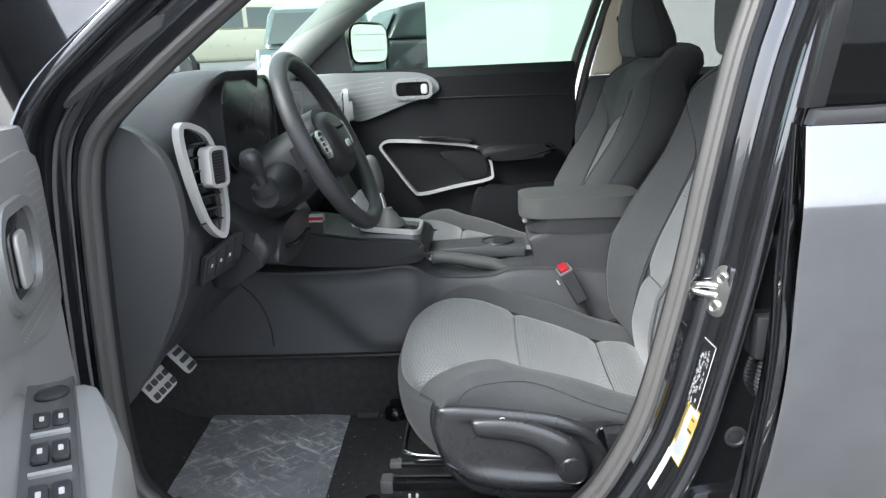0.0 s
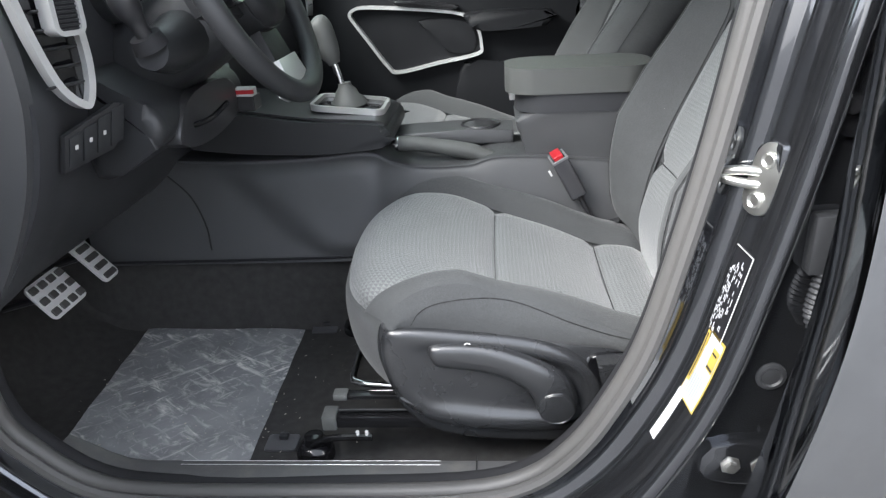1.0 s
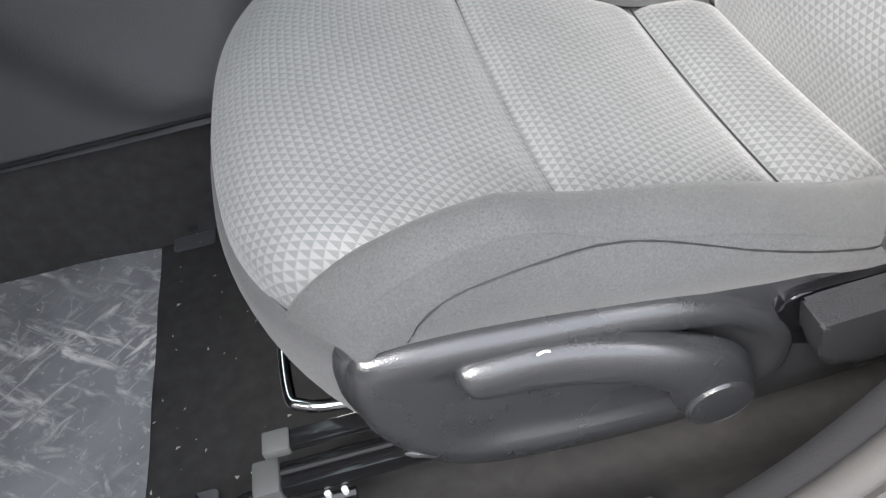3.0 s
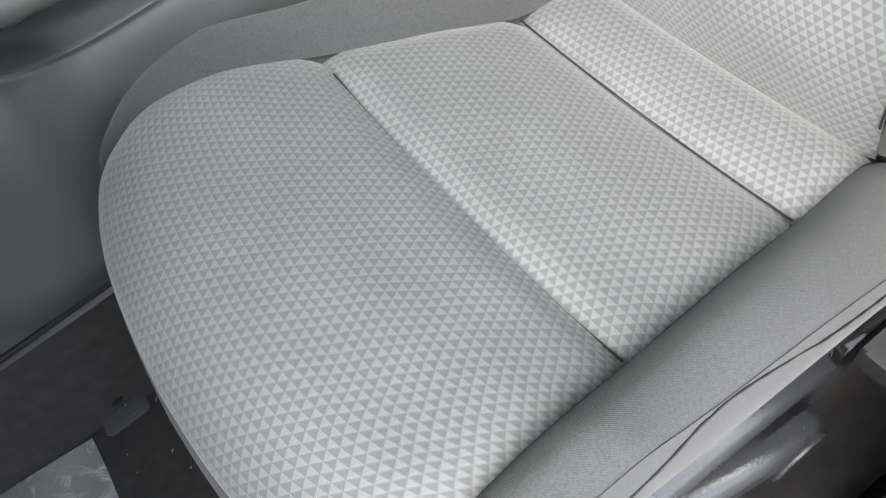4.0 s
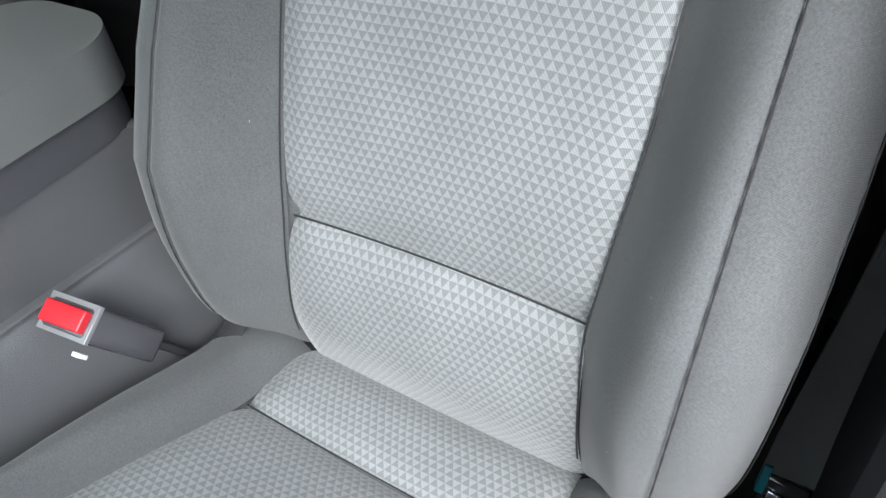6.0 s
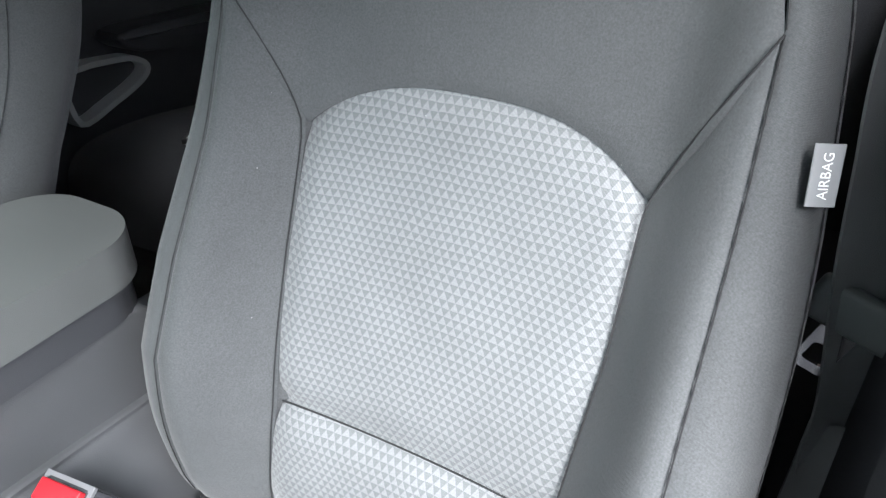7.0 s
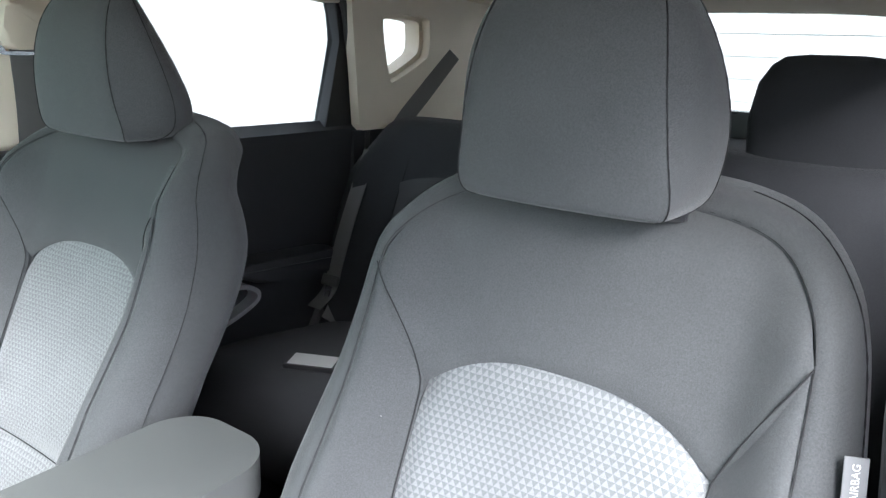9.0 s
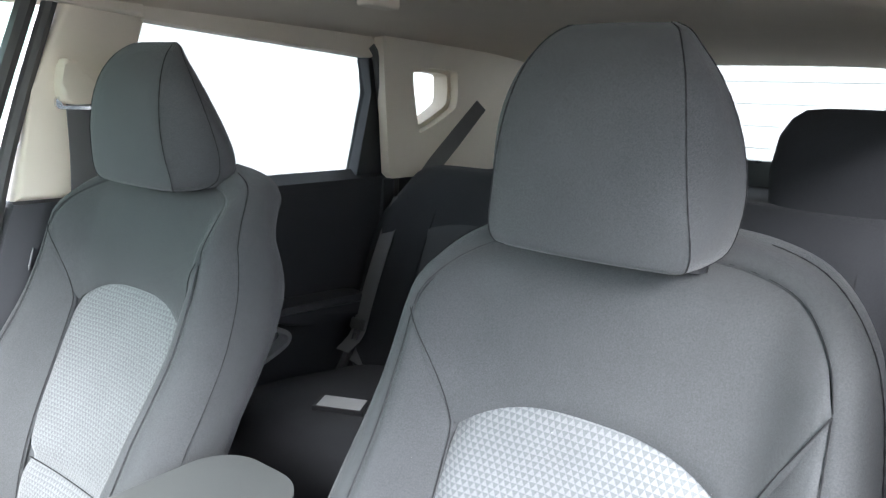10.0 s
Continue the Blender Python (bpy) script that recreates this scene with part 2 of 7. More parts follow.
def spline(points, n=8, closed=False):
    """Catmull-Rom through the points, n steps between each two."""
    p = [Vector(q) for q in points]
    out = []
    m = len(p)
    for i in range(m if closed else m - 1):
        if closed:
            a, b, c, d = p[i - 1], p[i], p[(i + 1) % m], p[(i + 2) % m]
        else:
            b, c = p[i], p[i + 1]
            a = p[i - 1] if i else b * 2 - c
            d = p[i + 2] if i + 2 < m else c * 2 - b
        for k in range(n):
            t = k / n
            out.append(0.5 * ((2 * b) + (c - a) * t + (2 * a - 5 * b + 4 * c - d) * t * t + (3 * b - a - 3 * c + d) * t ** 3))
    if not closed:
        out.append(p[-1])
    return out


def sheet(bm, rows, close=False, flat=None):
    """A grid of quads through rows of points, with a map in metres."""
    uv = bm.loops.layers.uv.verify()
    vs = [[bm.verts.new(p) for p in r] for r in rows]
    nr, nc = len(rows), len(rows[0])
    mid_r, mid_c = nr // 2, nc // 2
    us = [0.0]
    for j in range(1, nc):
        us.append(us[-1] + (Vector(rows[mid_r][j]) - Vector(rows[mid_r][j - 1])).length)
    vv = [0.0]
    for i in range(1, nr):
        vv.append(vv[-1] + (Vector(rows[i][mid_c]) - Vector(rows[i - 1][mid_c])).length)
    for i in range(nr - 1):
        for j in range(nc if close else nc - 1):
            k = (j + 1) % nc
            try:
                f = bm.faces.new((vs[i][j], vs[i][k], vs[i + 1][k], vs[i + 1][j]))
            except ValueError:
                continue
            kk = j + 1
            uk = us[kk] if kk < nc else us[-1] + 0.01
            for loop, c in zip(f.loops, ((us[j], vv[i]), (uk, vv[i]), (uk, vv[i + 1]), (us[j], vv[i + 1]))):
                loop[uv].uv = c
            if flat:
                for loop, (a, b) in zip(f.loops, ((i, j), (i, k), (i + 1, k), (i + 1, j))):
                    p = vs[a][b].co
                    loop[uv].uv = (p.y, vv[a] if flat == "y" else p.z * 1.07)
    return vs


def tube(bm, pts, r, n=8, caps=True, flat=1.0):
    """A round bar along a path; r may be a list."""
    p = [Vector(q) for q in pts]
    rows = []
    side = None
    for i, q in enumerate(p):
        d = (p[min(i + 1, len(p) - 1)] - p[max(i - 1, 0)]).normalized()
        if side is None:
            side = d.orthogonal().normalized()
        side = (side - d * side.dot(d)).normalized()
        up = d.cross(side)
        rr = r[i] if isinstance(r, (list, tuple)) else r
        rows.append([q + (side * math.cos(a) + up * math.sin(a) * flat) * rr for a in (2 * math.pi * k / n for k in range(n))])
    vs = sheet(bm, rows, close=True)
    if caps:
        bm.faces.new(vs[0][::-1])
        bm.faces.new(vs[-1])
    return vs


def box(bm, x0, x1, y0, y1, z0, z1, bevel=0.0, seg=2):
    v = [bm.verts.new((x, y, z)) for x in (x0, x1) for y in (y0, y1) for z in (z0, z1)]
    fs = [bm.faces.new([v[i] for i in f]) for f in ((0, 1, 3, 2), (4, 6, 7, 5), (0, 4, 5, 1), (2, 3, 7, 6), (0, 2, 6, 4), (1, 5, 7, 3))]
    if bevel:
        es = list({e for f in fs for e in f.edges})
        bmesh.ops.bevel(bm, geom=es, offset=bevel, segments=seg, affect="EDGES", profile=0.6)
    return v


def prism(bm, outline, axis, a, b, bevel=0.0, seg=2):
    """A plate with the given outline, from a to b along the axis. The outline is in the other two axes, in their order."""
    def at(u, v, w):
        return {"x": (w, u, v), "y": (u, w, v), "z": (u, v, w)}[axis]
    lo = [bm.verts.new(at(u, v, a)) for u, v in outline]
    hi = [bm.verts.new(at(u, v, b)) for u, v in outline]
    fs = [bm.faces.new(lo[::-1]), bm.faces.new(hi)]
    n = len(outline)
    for i in range(n):
        fs.append(bm.faces.new((lo[i], lo[(i + 1) % n], hi[(i + 1) % n], hi[i])))
    if bevel:
        es = list(fs[0].edges) + list(fs[1].edges)
        bmesh.ops.bevel(bm, geom=es, offset=bevel, segments=seg, affect="EDGES", profile=0.6)


def ring(bm, outer, inner, axis, a, b, bevel=0.0):
    """A frame between two outlines with as many points each, from a to b along the axis."""
    def at(u, v, w):
        return {"x": (w, u, v), "y": (u, w, v), "z": (u, v, w)}[axis]
    n = len(outer)
    q = [[bm.verts.new(at(u, v, w)) for u, v in o] for o, w in ((outer, a), (outer, b), (inner, b), (inner, a))]
    for i in range(n):
        k = (i + 1) % n
        for s in range(4):
            bm.faces.new((q[s][i], q[s][k], q[(s + 1) % 4][k], q[(s + 1) % 4][i]))
    if bevel:
        es = [e for e in bm.edges if e.calc_length() > 0 and len(e.link_faces) == 2 and e.calc_face_angle(0) > 0.9]
        bmesh.ops.bevel(bm, geom=es, offset=bevel, segments=2, affect="EDGES", profile=0.6)


def offset2(outline, d):
    """The outline drawn in (d > 0) or out, points kept."""
    p = [Vector(q) for q in outline]
    area = sum(a.x * b.y - b.x * a.y for a, b in zip(p, p[1:] + p[:1]))
    s = 1 if area > 0 else -1
    out = []
    for i, q in enumerate(p):
        a, b = (q - p[i - 1]).normalized(), (p[(i + 1) % len(p)] - q).normalized()
        nrm = Vector((-(a.y + b.y), a.x + b.x)).normalized() * s
        c = max(0.5, nrm.dot(Vector((-b.y, b.x)) * s))
        out.append(tuple(q + nrm * d / c))
    return out


def toward(outline, spine, f):
    """The outline drawn in by a share f towards a spine inside it."""
    sp = [Vector(q) for q in spine]
    out = []
    for q in map(Vector, outline):
        best = None
        for a, b in zip(sp, sp[1:]):
            t = min(1, max(0, (q - a).dot(b - a) / (b - a).length_squared))
            c = a.lerp(b, t)
            if best is None or (q - c).length < (q - best).length:
                best = c
        out.append(tuple(q.lerp(best, f)))
    return out


def rounded(points, n=5):
    """A closed smooth outline through 2D points."""
    return [(q.x, q.y) for q in spline([(u, v, 0) for u, v in points], n, closed=True)]


def roundrect(u0, u1, v0, v1, r, n=4):
    out = []
    for cu, cv, a0 in ((u1 - r, v1 - r, 0), (u0 + r, v1 - r, 90), (u0 + r, v0 + r, 180), (u1 - r, v0 + r, 270)):
        for k in range(n + 1):
            a = radians(a0 + 90 * k / n)
            out.append((cu + r * math.cos(a), cv + r * math.sin(a)))
    return out


def turned(bm, centre, axis, prof, n=24):
    """A turned body: prof is (distance along the axis, radius)."""
    c, ax = Vector(centre), Vector(axis).normalized()
    s = ax.orthogonal().normalized()
    u = ax.cross(s)
    rows = [[c + ax * d + (s * math.cos(a) + u * math.sin(a)) * r for a in (2 * math.pi * k / n for k in range(n))] for d, r in prof]
    vs = sheet(bm, rows, close=True)
    if prof[0][1] > 1e-5:
        bm.faces.new(vs[0][::-1])
    if prof[-1][1] > 1e-5:
        bm.faces.new(vs[-1])
    bmesh.ops.remove_doubles(bm, verts=bm.verts[:], dist=1e-6)


def stitches(bm, pts, length=0.004, gap=0.0018, r=0.0007):
    """A sewn cord along a path: one thread that swells at each stitch."""
    p = [Vector(q) for q in pts]
    fine = []
    for a, c in zip(p, p[1:]):
        n = max(1, int((c - a).length / (length + gap)))
        fine += [a.lerp(c, k / n) for k in range(n)]
    fine.append(p[-1])
    tube(bm, fine, [r * (1.0 if i % 2 else 0.6) for i in range(len(fine))], 5)

# ---------------------------------------------------------------- ground and surroundings
def ground_z(y):
    """The car park climbs gently beyond the passenger's side."""
    u = min(max(0, y - .55), 14.45)
    return .00412 * u * u + .95 * (1 - math.exp(-max(0, y - 15) / 8))


bm = bmesh.new()
sheet(bm, [[(x, y, ground_z(y)) for x in (-300, -60, -20, 0, 20, 60, 300)] for y in [-300, -40, -5] + [.55 + .85 * k for k in range(40)] + [45, 60, 100, 300]])
M_ASPHALT = mat("asphalt", (0.12, 0.119, 0.118), 0.85, var=0.3, vscale=1.2, bump=1.0, bscale=120, dirt=0.3, dirt_col=(0.17, 0.165, 0.155))
struct("ground", bm, M_ASPHALT, "grey asphalt car park ground", "ground", smooth=False)

M_SIDING = mat("white_siding", (0.64, 0.64, 0.63), 0.6, var=0.04, vscale=0.7)
# white building along the far side and behind
b1 = thing("building", "white building with horizontal lap siding", "building", (6, 9.0, 0))
bm = bmesh.new()
box(bm, -.85, 22, 6.0, 6.3, 0, 7)
part("wall", bm, M_SIDING, b1)
bm = bmesh.new()
box(bm, 9.0, 9.3, -9, 5.99, 0, 7)
part("wall", bm, M_SIDING, b1)
for k in range(26):
    bm = bmesh.new()
    prism(bm, [(8.985, .06 + .27 * k), (8.999, .06 + .27 * k), (8.999, .32 + .27 * k), (8.995, .32 + .27 * k)], "y", -8.9, 5.9)
    part("siding_board", bm, M_SIDING, b1, smooth=False)

# ---------------------------------------------------------------- body: floor, sill, opening
OPEN = [(-.30, .418), (-.50, .412), (-.70, .413), (-.80, .430), (-.868, .485), (-.902, .54), (-.908, .66), (-.903, .80), (-.894, .93), (-.882, 1.04), (-.855, 1.105), (-.773, 1.175), (-.642, 1.270),
        (-.50, 1.365), (-.36, 1.43), (-.20, 1.455), (-.02, 1.452), (.065, 1.42), (.082, 1.36), (.055, 1.25), (.032, 1.165), (.004, 1.02), (-.020, .88), (-.045, .76), (-.072, .65),
        (-.105, .57), (-.150, .495), (-.21, .442)]
LOOP = [(q.x, q.y) for q in spline([(x, z, 0) for x, z in OPEN], 4, closed=True)]


def loop_at(d, y):
    return [Vector((x, y, z)) for x, z in (offset2(LOOP, d) if d else LOOP)]


def mirror_y(bm, yc=0.0275):
    for v in bm.verts:
        v.co.y = 2 * yc - v.co.y


# how far out the painted steel lies at each distance from the seal
FLANGE = ((.004, -.69), (.006, -.703), (.024, -.701), (.029, -.698), (.034, -.702), (.044, -.704), (.0500, -.7075), (.0525, -.713), (.0570, -.760), (.0595, -.768), (.065, -.773), (.074, -.774), (.081, -.770), (.086, -.760), (.091, -.750), (.12, -.747), (.19, -.745))


def side_frame(right):
    """The door opening: inner trim, rubber seal, painted flange and outer skin."""
    def go(name, bm, m, label, cat):
        if right:
            mirror_y(bm)
        struct(name, bm, m, label, cat)
    bm = bmesh.new()
    sheet(bm, [r + r[:1] for r in (loop_at(-.03, -.662), loop_at(.004, -.664), loop_at(.007, -.668), loop_at(.007, -.676), loop_at(.005, -.69))])
    go("trim", bm, M_TRIM, "black plastic trim round the door opening", "trim")
    bm = bmesh.new()
    lp = loop_at(.0, -.695)
    tube(bm, lp + lp[:1], 0.0125, 10, caps=False)
    go("door_seal_trim", bm, M_RUBBER, "dusty black rubber door seal", "seal")
    bm = bmesh.new()
    lp = loop_at(-.002, -.712)
    tube(bm, lp + lp[:1], 0.0085, 8, caps=False)
    go("door_seal_lip_trim", bm, M_RUBBER, "thin rubber lip of the door seal", "seal")
    bm = bmesh.new()
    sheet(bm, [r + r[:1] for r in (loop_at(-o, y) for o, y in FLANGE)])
    go("wall_door_frame", bm, M_INNERPAINT, "dusty painted steel door frame, jamb shade in its colour", "door frame")


side_frame(False)

bm = bmesh.new()
box(bm, -1.0, 1.9, -.695, -.645, .28, .372, .004)
struct("wall_sill_inner", bm, M_TRIM, "black inner side of the sill", "sill")
# carpet floor with toe board and tunnel
bm = bmesh.new()
rows = []
for x, z in ((-1.32, .80), (-1.25, .66), (-1.16, .47), (-1.10, .385), (-1.05, .358), (-.98, .35), (-.70, .35), (-.62, .352), (-.55, .35), (-.1, .35), (.30, .35), (.36, .36), (.40, .42), (1.0, .44)):
    row = []
    for k in range(131):
        y = lerp(-.655, .71, k / 130)
        t = smoothstep(.172, .148, abs(y - .0275))
        e = smoothstep(.60, .68, abs(y - .0275)) * .05
        row.append((x, y, z + t * max(0, .53 - z) + e + 0.0015 * math.sin(31 * x + 17 * y)))
    rows.append(row)
sheet(bm, rows)
struct("floor", bm, M_CARPET, "black carpeted car floor with crumbs of dirt", "floor")

# roof lining
bm = bmesh.new()
rows = []
for x in [lerp(-.55, 1.95, i / 24) for i in range(25)]:
    row = []
    zc = 1.475 + .02 * math.sin(math.pi * (x + .55) / 2.5) - .03 * smoothstep(-.1, -.55, x) - .02 * smoothstep(1.4, 1.95, x)
    for k in range(25):
        v = -1 + 2 * k / 24
        row.append((x, .0275 + v * .70, zc - .045 * abs(v) ** 4))
    rows.append(row)
sheet(bm, rows)
sheet(bm, [[(p[0], .0275 + (p[1] - .0275) * 1.04, p[2] + .03) for p in r] for r in rows])
struct("ceiling", bm, M_ROOF, "beige cloth headliner", "ceiling")

# outer roof skin
bm = bmesh.new()
sheet(bm, [[(p[0] * 1.02, .0275 + (p[1] - .0275) * 1.05, p[2] + .055) for p in r] for r in rows])
sheet(bm, [[(p[0] * 1.02, .0275 + (p[1] - .0275) * 1.06, p[2] + .07) for p in r] for r in rows])
struct("roof", bm, M_PAINT, "black painted car roof", "roof")


# rear door on the driver's side: skin, belt trim, window
def rear_door_outer():
    d = thing("rear_door", "closed glossy black rear door with water spots", "car door", (.1, -.85, .3))
    bm = bmesh.new()
    edge = spline([(-.02, 0, .30), (.005, 0, .45), (.035, 0, .60), (.058, 0, .76), (.066, 0, .93), (.070, 0, 1.088)], 6)
    rows = []
    for i, e in enumerate(edge):
        z = e.z
        yb = -.842 - .032 * math.sin(math.pi * (z - .3) / .8) - .006 * bell(z - 1.0, .06)
        rows.append([(e.x + .0, -.800, z), (e.x - .004, yb + .012, z), (e.x, yb + .002, z), (e.x + .006, yb, z)] + [(e.x + .006 + k * .08, yb - .004 * math.sin(k * .3), z) for k in range(1, 13)])
    sheet(bm, rows)
    part("door_skin", bm, M_PAINT, d, "glossy black door skin")
    bm = bmesh.new()
    prism(bm, [(.072, 1.089), (1.0, 1.105), (1.0, 1.125), (.078, 1.107)], "y", -.855, -.825, .005, 2)
    part("belt_moulding", bm, M_SATIN, d, "black belt moulding")
    bm = bmesh.new()
    prism(bm, [(.073, 1.107), (.094, 1.109), (.150, 1.43), (.13, 1.445)], "y", -.835, -.800, .004, 2)
    part("window_frame", bm, M_SHINY, d)
    bm = bmesh.new()
    prism(bm, [(.096, 1.11), (.95, 1.125), (.92, 1.43), (.152, 1.43)], "y", -.824, -.820)
    pane = part("window_pane", bm, M_TINT, d, "dark tinted window")
    return d


rear_door_outer()

# passenger-side doors as inner panels
bm = bmesh.new()
rows = []
for z in (.36, .45, .6, .7, .80, .95, 1.08, 1.13, 1.155, 1.16):
    yy = .70 - .035 * smoothstep(.45, .62, z) - .01 * smoothstep(1.0, 1.13, z) + .03 * smoothstep(1.14, 1.16, z)
    rows.append([(x, yy, z) for x in [lerp(-1.02, .0, k / 20) for k in range(21)]])
sheet(bm, rows)
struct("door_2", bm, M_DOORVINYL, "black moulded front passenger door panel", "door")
bm = bmesh.new()
rows = []
for z in (.36, .45, .6, .7, .80, .95, 1.06, 1.10, 1.12, 1.122):
    yy = .71 - .035 * smoothstep(.45, .62, z) - .01 * smoothstep(1.0, 1.1, z) + .03 * smoothstep(1.108, 1.122, z)
    rows.append([(x, yy, z) for x in [lerp(.26, 1.06, k / 16) for k in range(17)]])
sheet(bm, rows)
struct("door_3", bm, M_DASH, "black moulded rear door panel", "door")

# front wing, bonnet, windscreen and cowl close the front
bm = bmesh.new()
box(bm, -2.2, -.985, -.85, -.80, .30, 1.02, .02, 3)
struct("wall_front_wing", bm, M_PAINT, "dark grey front wing", "wing")
bm = bmesh.new()
box(bm, -2.2, -.985, .855, .905, .30, 1.02, .02, 3)
struct("wall_front_wing_right", bm, M_PAINT, "dark grey front wing", "wing")
bm = bmesh.new()
rows = [[(x, y, 1.03 + .03 * math.cos((y - .0275) * 1.6) - .10 * smoothstep(-1.6, -2.3, x)) for y in [lerp(-.80, .855, k / 14) for k in range(15)]] for x in [lerp(-2.3, -1.50, k / 8) for k in range(9)]]
sheet(bm, rows)
sheet(bm, [[(p[0], p[1], p[2] - .03) for p in r] for r in rows])
struct("bonnet", bm, M_PAINT, "dark grey bonnet", "bonnet")
bm = bmesh.new()
box(bm, -1.56, -1.40, -.72, .78, 1.02, 1.07, .01)
struct("trim_cowl", bm, M_PLASTIC, "black plastic cowl below the windscreen", "trim")
bm = bmesh.new()
box(bm, -2.25, -1.35, -.80, .855, .35, .98, .02)
struct("wall_bulkhead", bm, M_PLASTIC, "dark bulkhead and engine bay", "wall")
bm = bmesh.new()
rows = [[(lerp(-1.50, -.42, t), .0275 + v * lerp(.70, .60, t), lerp(1.06, 1.475, t) - .03 * v * v * (1 - t) - .012 * v * v) for v in [k / 8 for k in range(-8, 9)]] for t in [k / 8 for k in range(9)]]
sheet(bm, rows)
w = struct("window_5", bm, M_WIND, "faintly green windscreen", "window")
w.visible_shadow = False
# driver's side front pillar between the opening and the windscreen
bm = bmesh.new()
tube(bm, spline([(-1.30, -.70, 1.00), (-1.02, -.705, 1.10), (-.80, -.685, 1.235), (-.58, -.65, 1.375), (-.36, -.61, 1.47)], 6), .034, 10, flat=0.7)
# half the tone of the passenger side's pillar trim
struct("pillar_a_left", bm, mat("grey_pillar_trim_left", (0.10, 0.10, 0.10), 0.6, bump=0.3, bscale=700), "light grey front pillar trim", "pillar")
# trim of the driver's side centre pillar behind the belt
bm = bmesh.new()
prism(bm, [(-.12, .36), (.30, .36), (.30, 1.10), (.34, 1.44), (.20, 1.46), (.115, 1.36), (.088, 1.25), (.062, 1.165), (.034, 1.02), (.010, .88), (-.015, .76), (-.042, .65)], "y", -.686, -.672, .004, 2)
struct("pillar_b_left", bm, M_TRIM, "black centre pillar trim behind the seat belt", "pillar")
bm = bmesh.new()
prism(bm, rounded([(.26, .40), (1.05, .40), (1.15, .80), (1.12, 1.10), (.30, 1.11), (.27, .80)], 3), "y", -.716, -.690, .006, 2)
struct("door_trim_left", bm, M_DASH, "black trim of the rear door behind the driver", "door trim")

# ---------------------------------------------------------------- front seats
CUSHION = spline([(.035, 0, .53), (.0, 0, .553), (-.067, 0, .561), (-.15, 0, .590), (-.25, 0, .616), (-.34, 0, .640), (-.42, 0, .645),
                  (-.466, 0, .630), (-.490, 0, .602), (-.495, 0, .56), (-.485, 0, .51), (-.455, 0, .475), (-.40, 0, .465)], 10)
SEAMS = (2, 20, 40, 80)     # crease, rear cross seam, front cross seam, front edge seam
INSERT_W = [(-.51, .186), (-.42, .186), (-.25, .172), (-.067, .155), (.0, .151), (.04, .149)]
BOLSTER_H = [(-.51, .0), (-.46, .006), (-.40, .020), (-.33, .032), (-.20, .036), (-.067, .030), (.0, .016), (.04, .008)]
BOLSTER_W = 0.070
PIPE_Z = [(-.365, .603), (-.353, .623), (-.325, .637), (-.269, .643), (-.218, .633), (-.161, .609), (-.106, .588), (-.03, .565)]
PIPE_FINE = [(q.x, q.y) for q in spline([(u, v, 0) for u, v in PIPE_Z], 6)]


def bolster_w(w):
    return min(BOLSTER_W, 0.226 - w)


def inner_extra(px):
    return 0.036 * smoothstep(.05, .38, -px)


def front_bow(px, y):
    return ((0.072 if y < 0 else 0.042) * (abs(y) / 0.228) ** 3.2 - 0.07 * min(y, 0.0)) * smoothstep(0.18, 0.46, -px)


def back_x(z):
    return interp(BACK_DENSE, z)


BACK_DENSE = [(q.x, q.y) for q in spline([(.52, .022, 0), (.60, .016, 0), (.655, .022, 0), (.713, .034, 0), (.78, .060, 0), (.86, .098, 0), (.96, .140, 0),
                                           (1.05, .170, 0), (1.12, .195, 0), (1.15, .214, 0), (1.172, .240, 0)], 8)]
BACK_WI = [(.52, .152), (.60, .147), (.713, .139), (.85, .150), (.962, .151), (1.17, .151)]
BACK_B = [(.52, .01), (.58, .03), (.64, .05), (.70, .064), (.78, .083), (.86, .078), (.96, .055), (1.04, .046), (1.10, .046), (1.14, .025), (1.172, .0)]
PIPING = [(.209, .605), (.213, .632), (.216, .68), (.218, .78), (.217, .88), (.215, .99), (.211, 1.085), (.196, 1.125), (.165, 1.152), (.12, 1.165), (.06, 1.170)]


def back_front(y, z):
    """How far back the face of the backrest lies at a height and a distance from its middle."""
    a = abs(y)
    wi = interp(BACK_WI, z)
    b = interp(BACK_B, z)
    x = back_x(z) - b * smoothstep(wi - 0.004, wi + 0.058, a)
    if a > 0.205:
        x += 0.028 * ((a - 0.205) / 0.045) ** 2
    return x + 0.012 * (1 - (min(a, wi) / wi) ** 2) * smoothstep(0.6, 0.75, z)


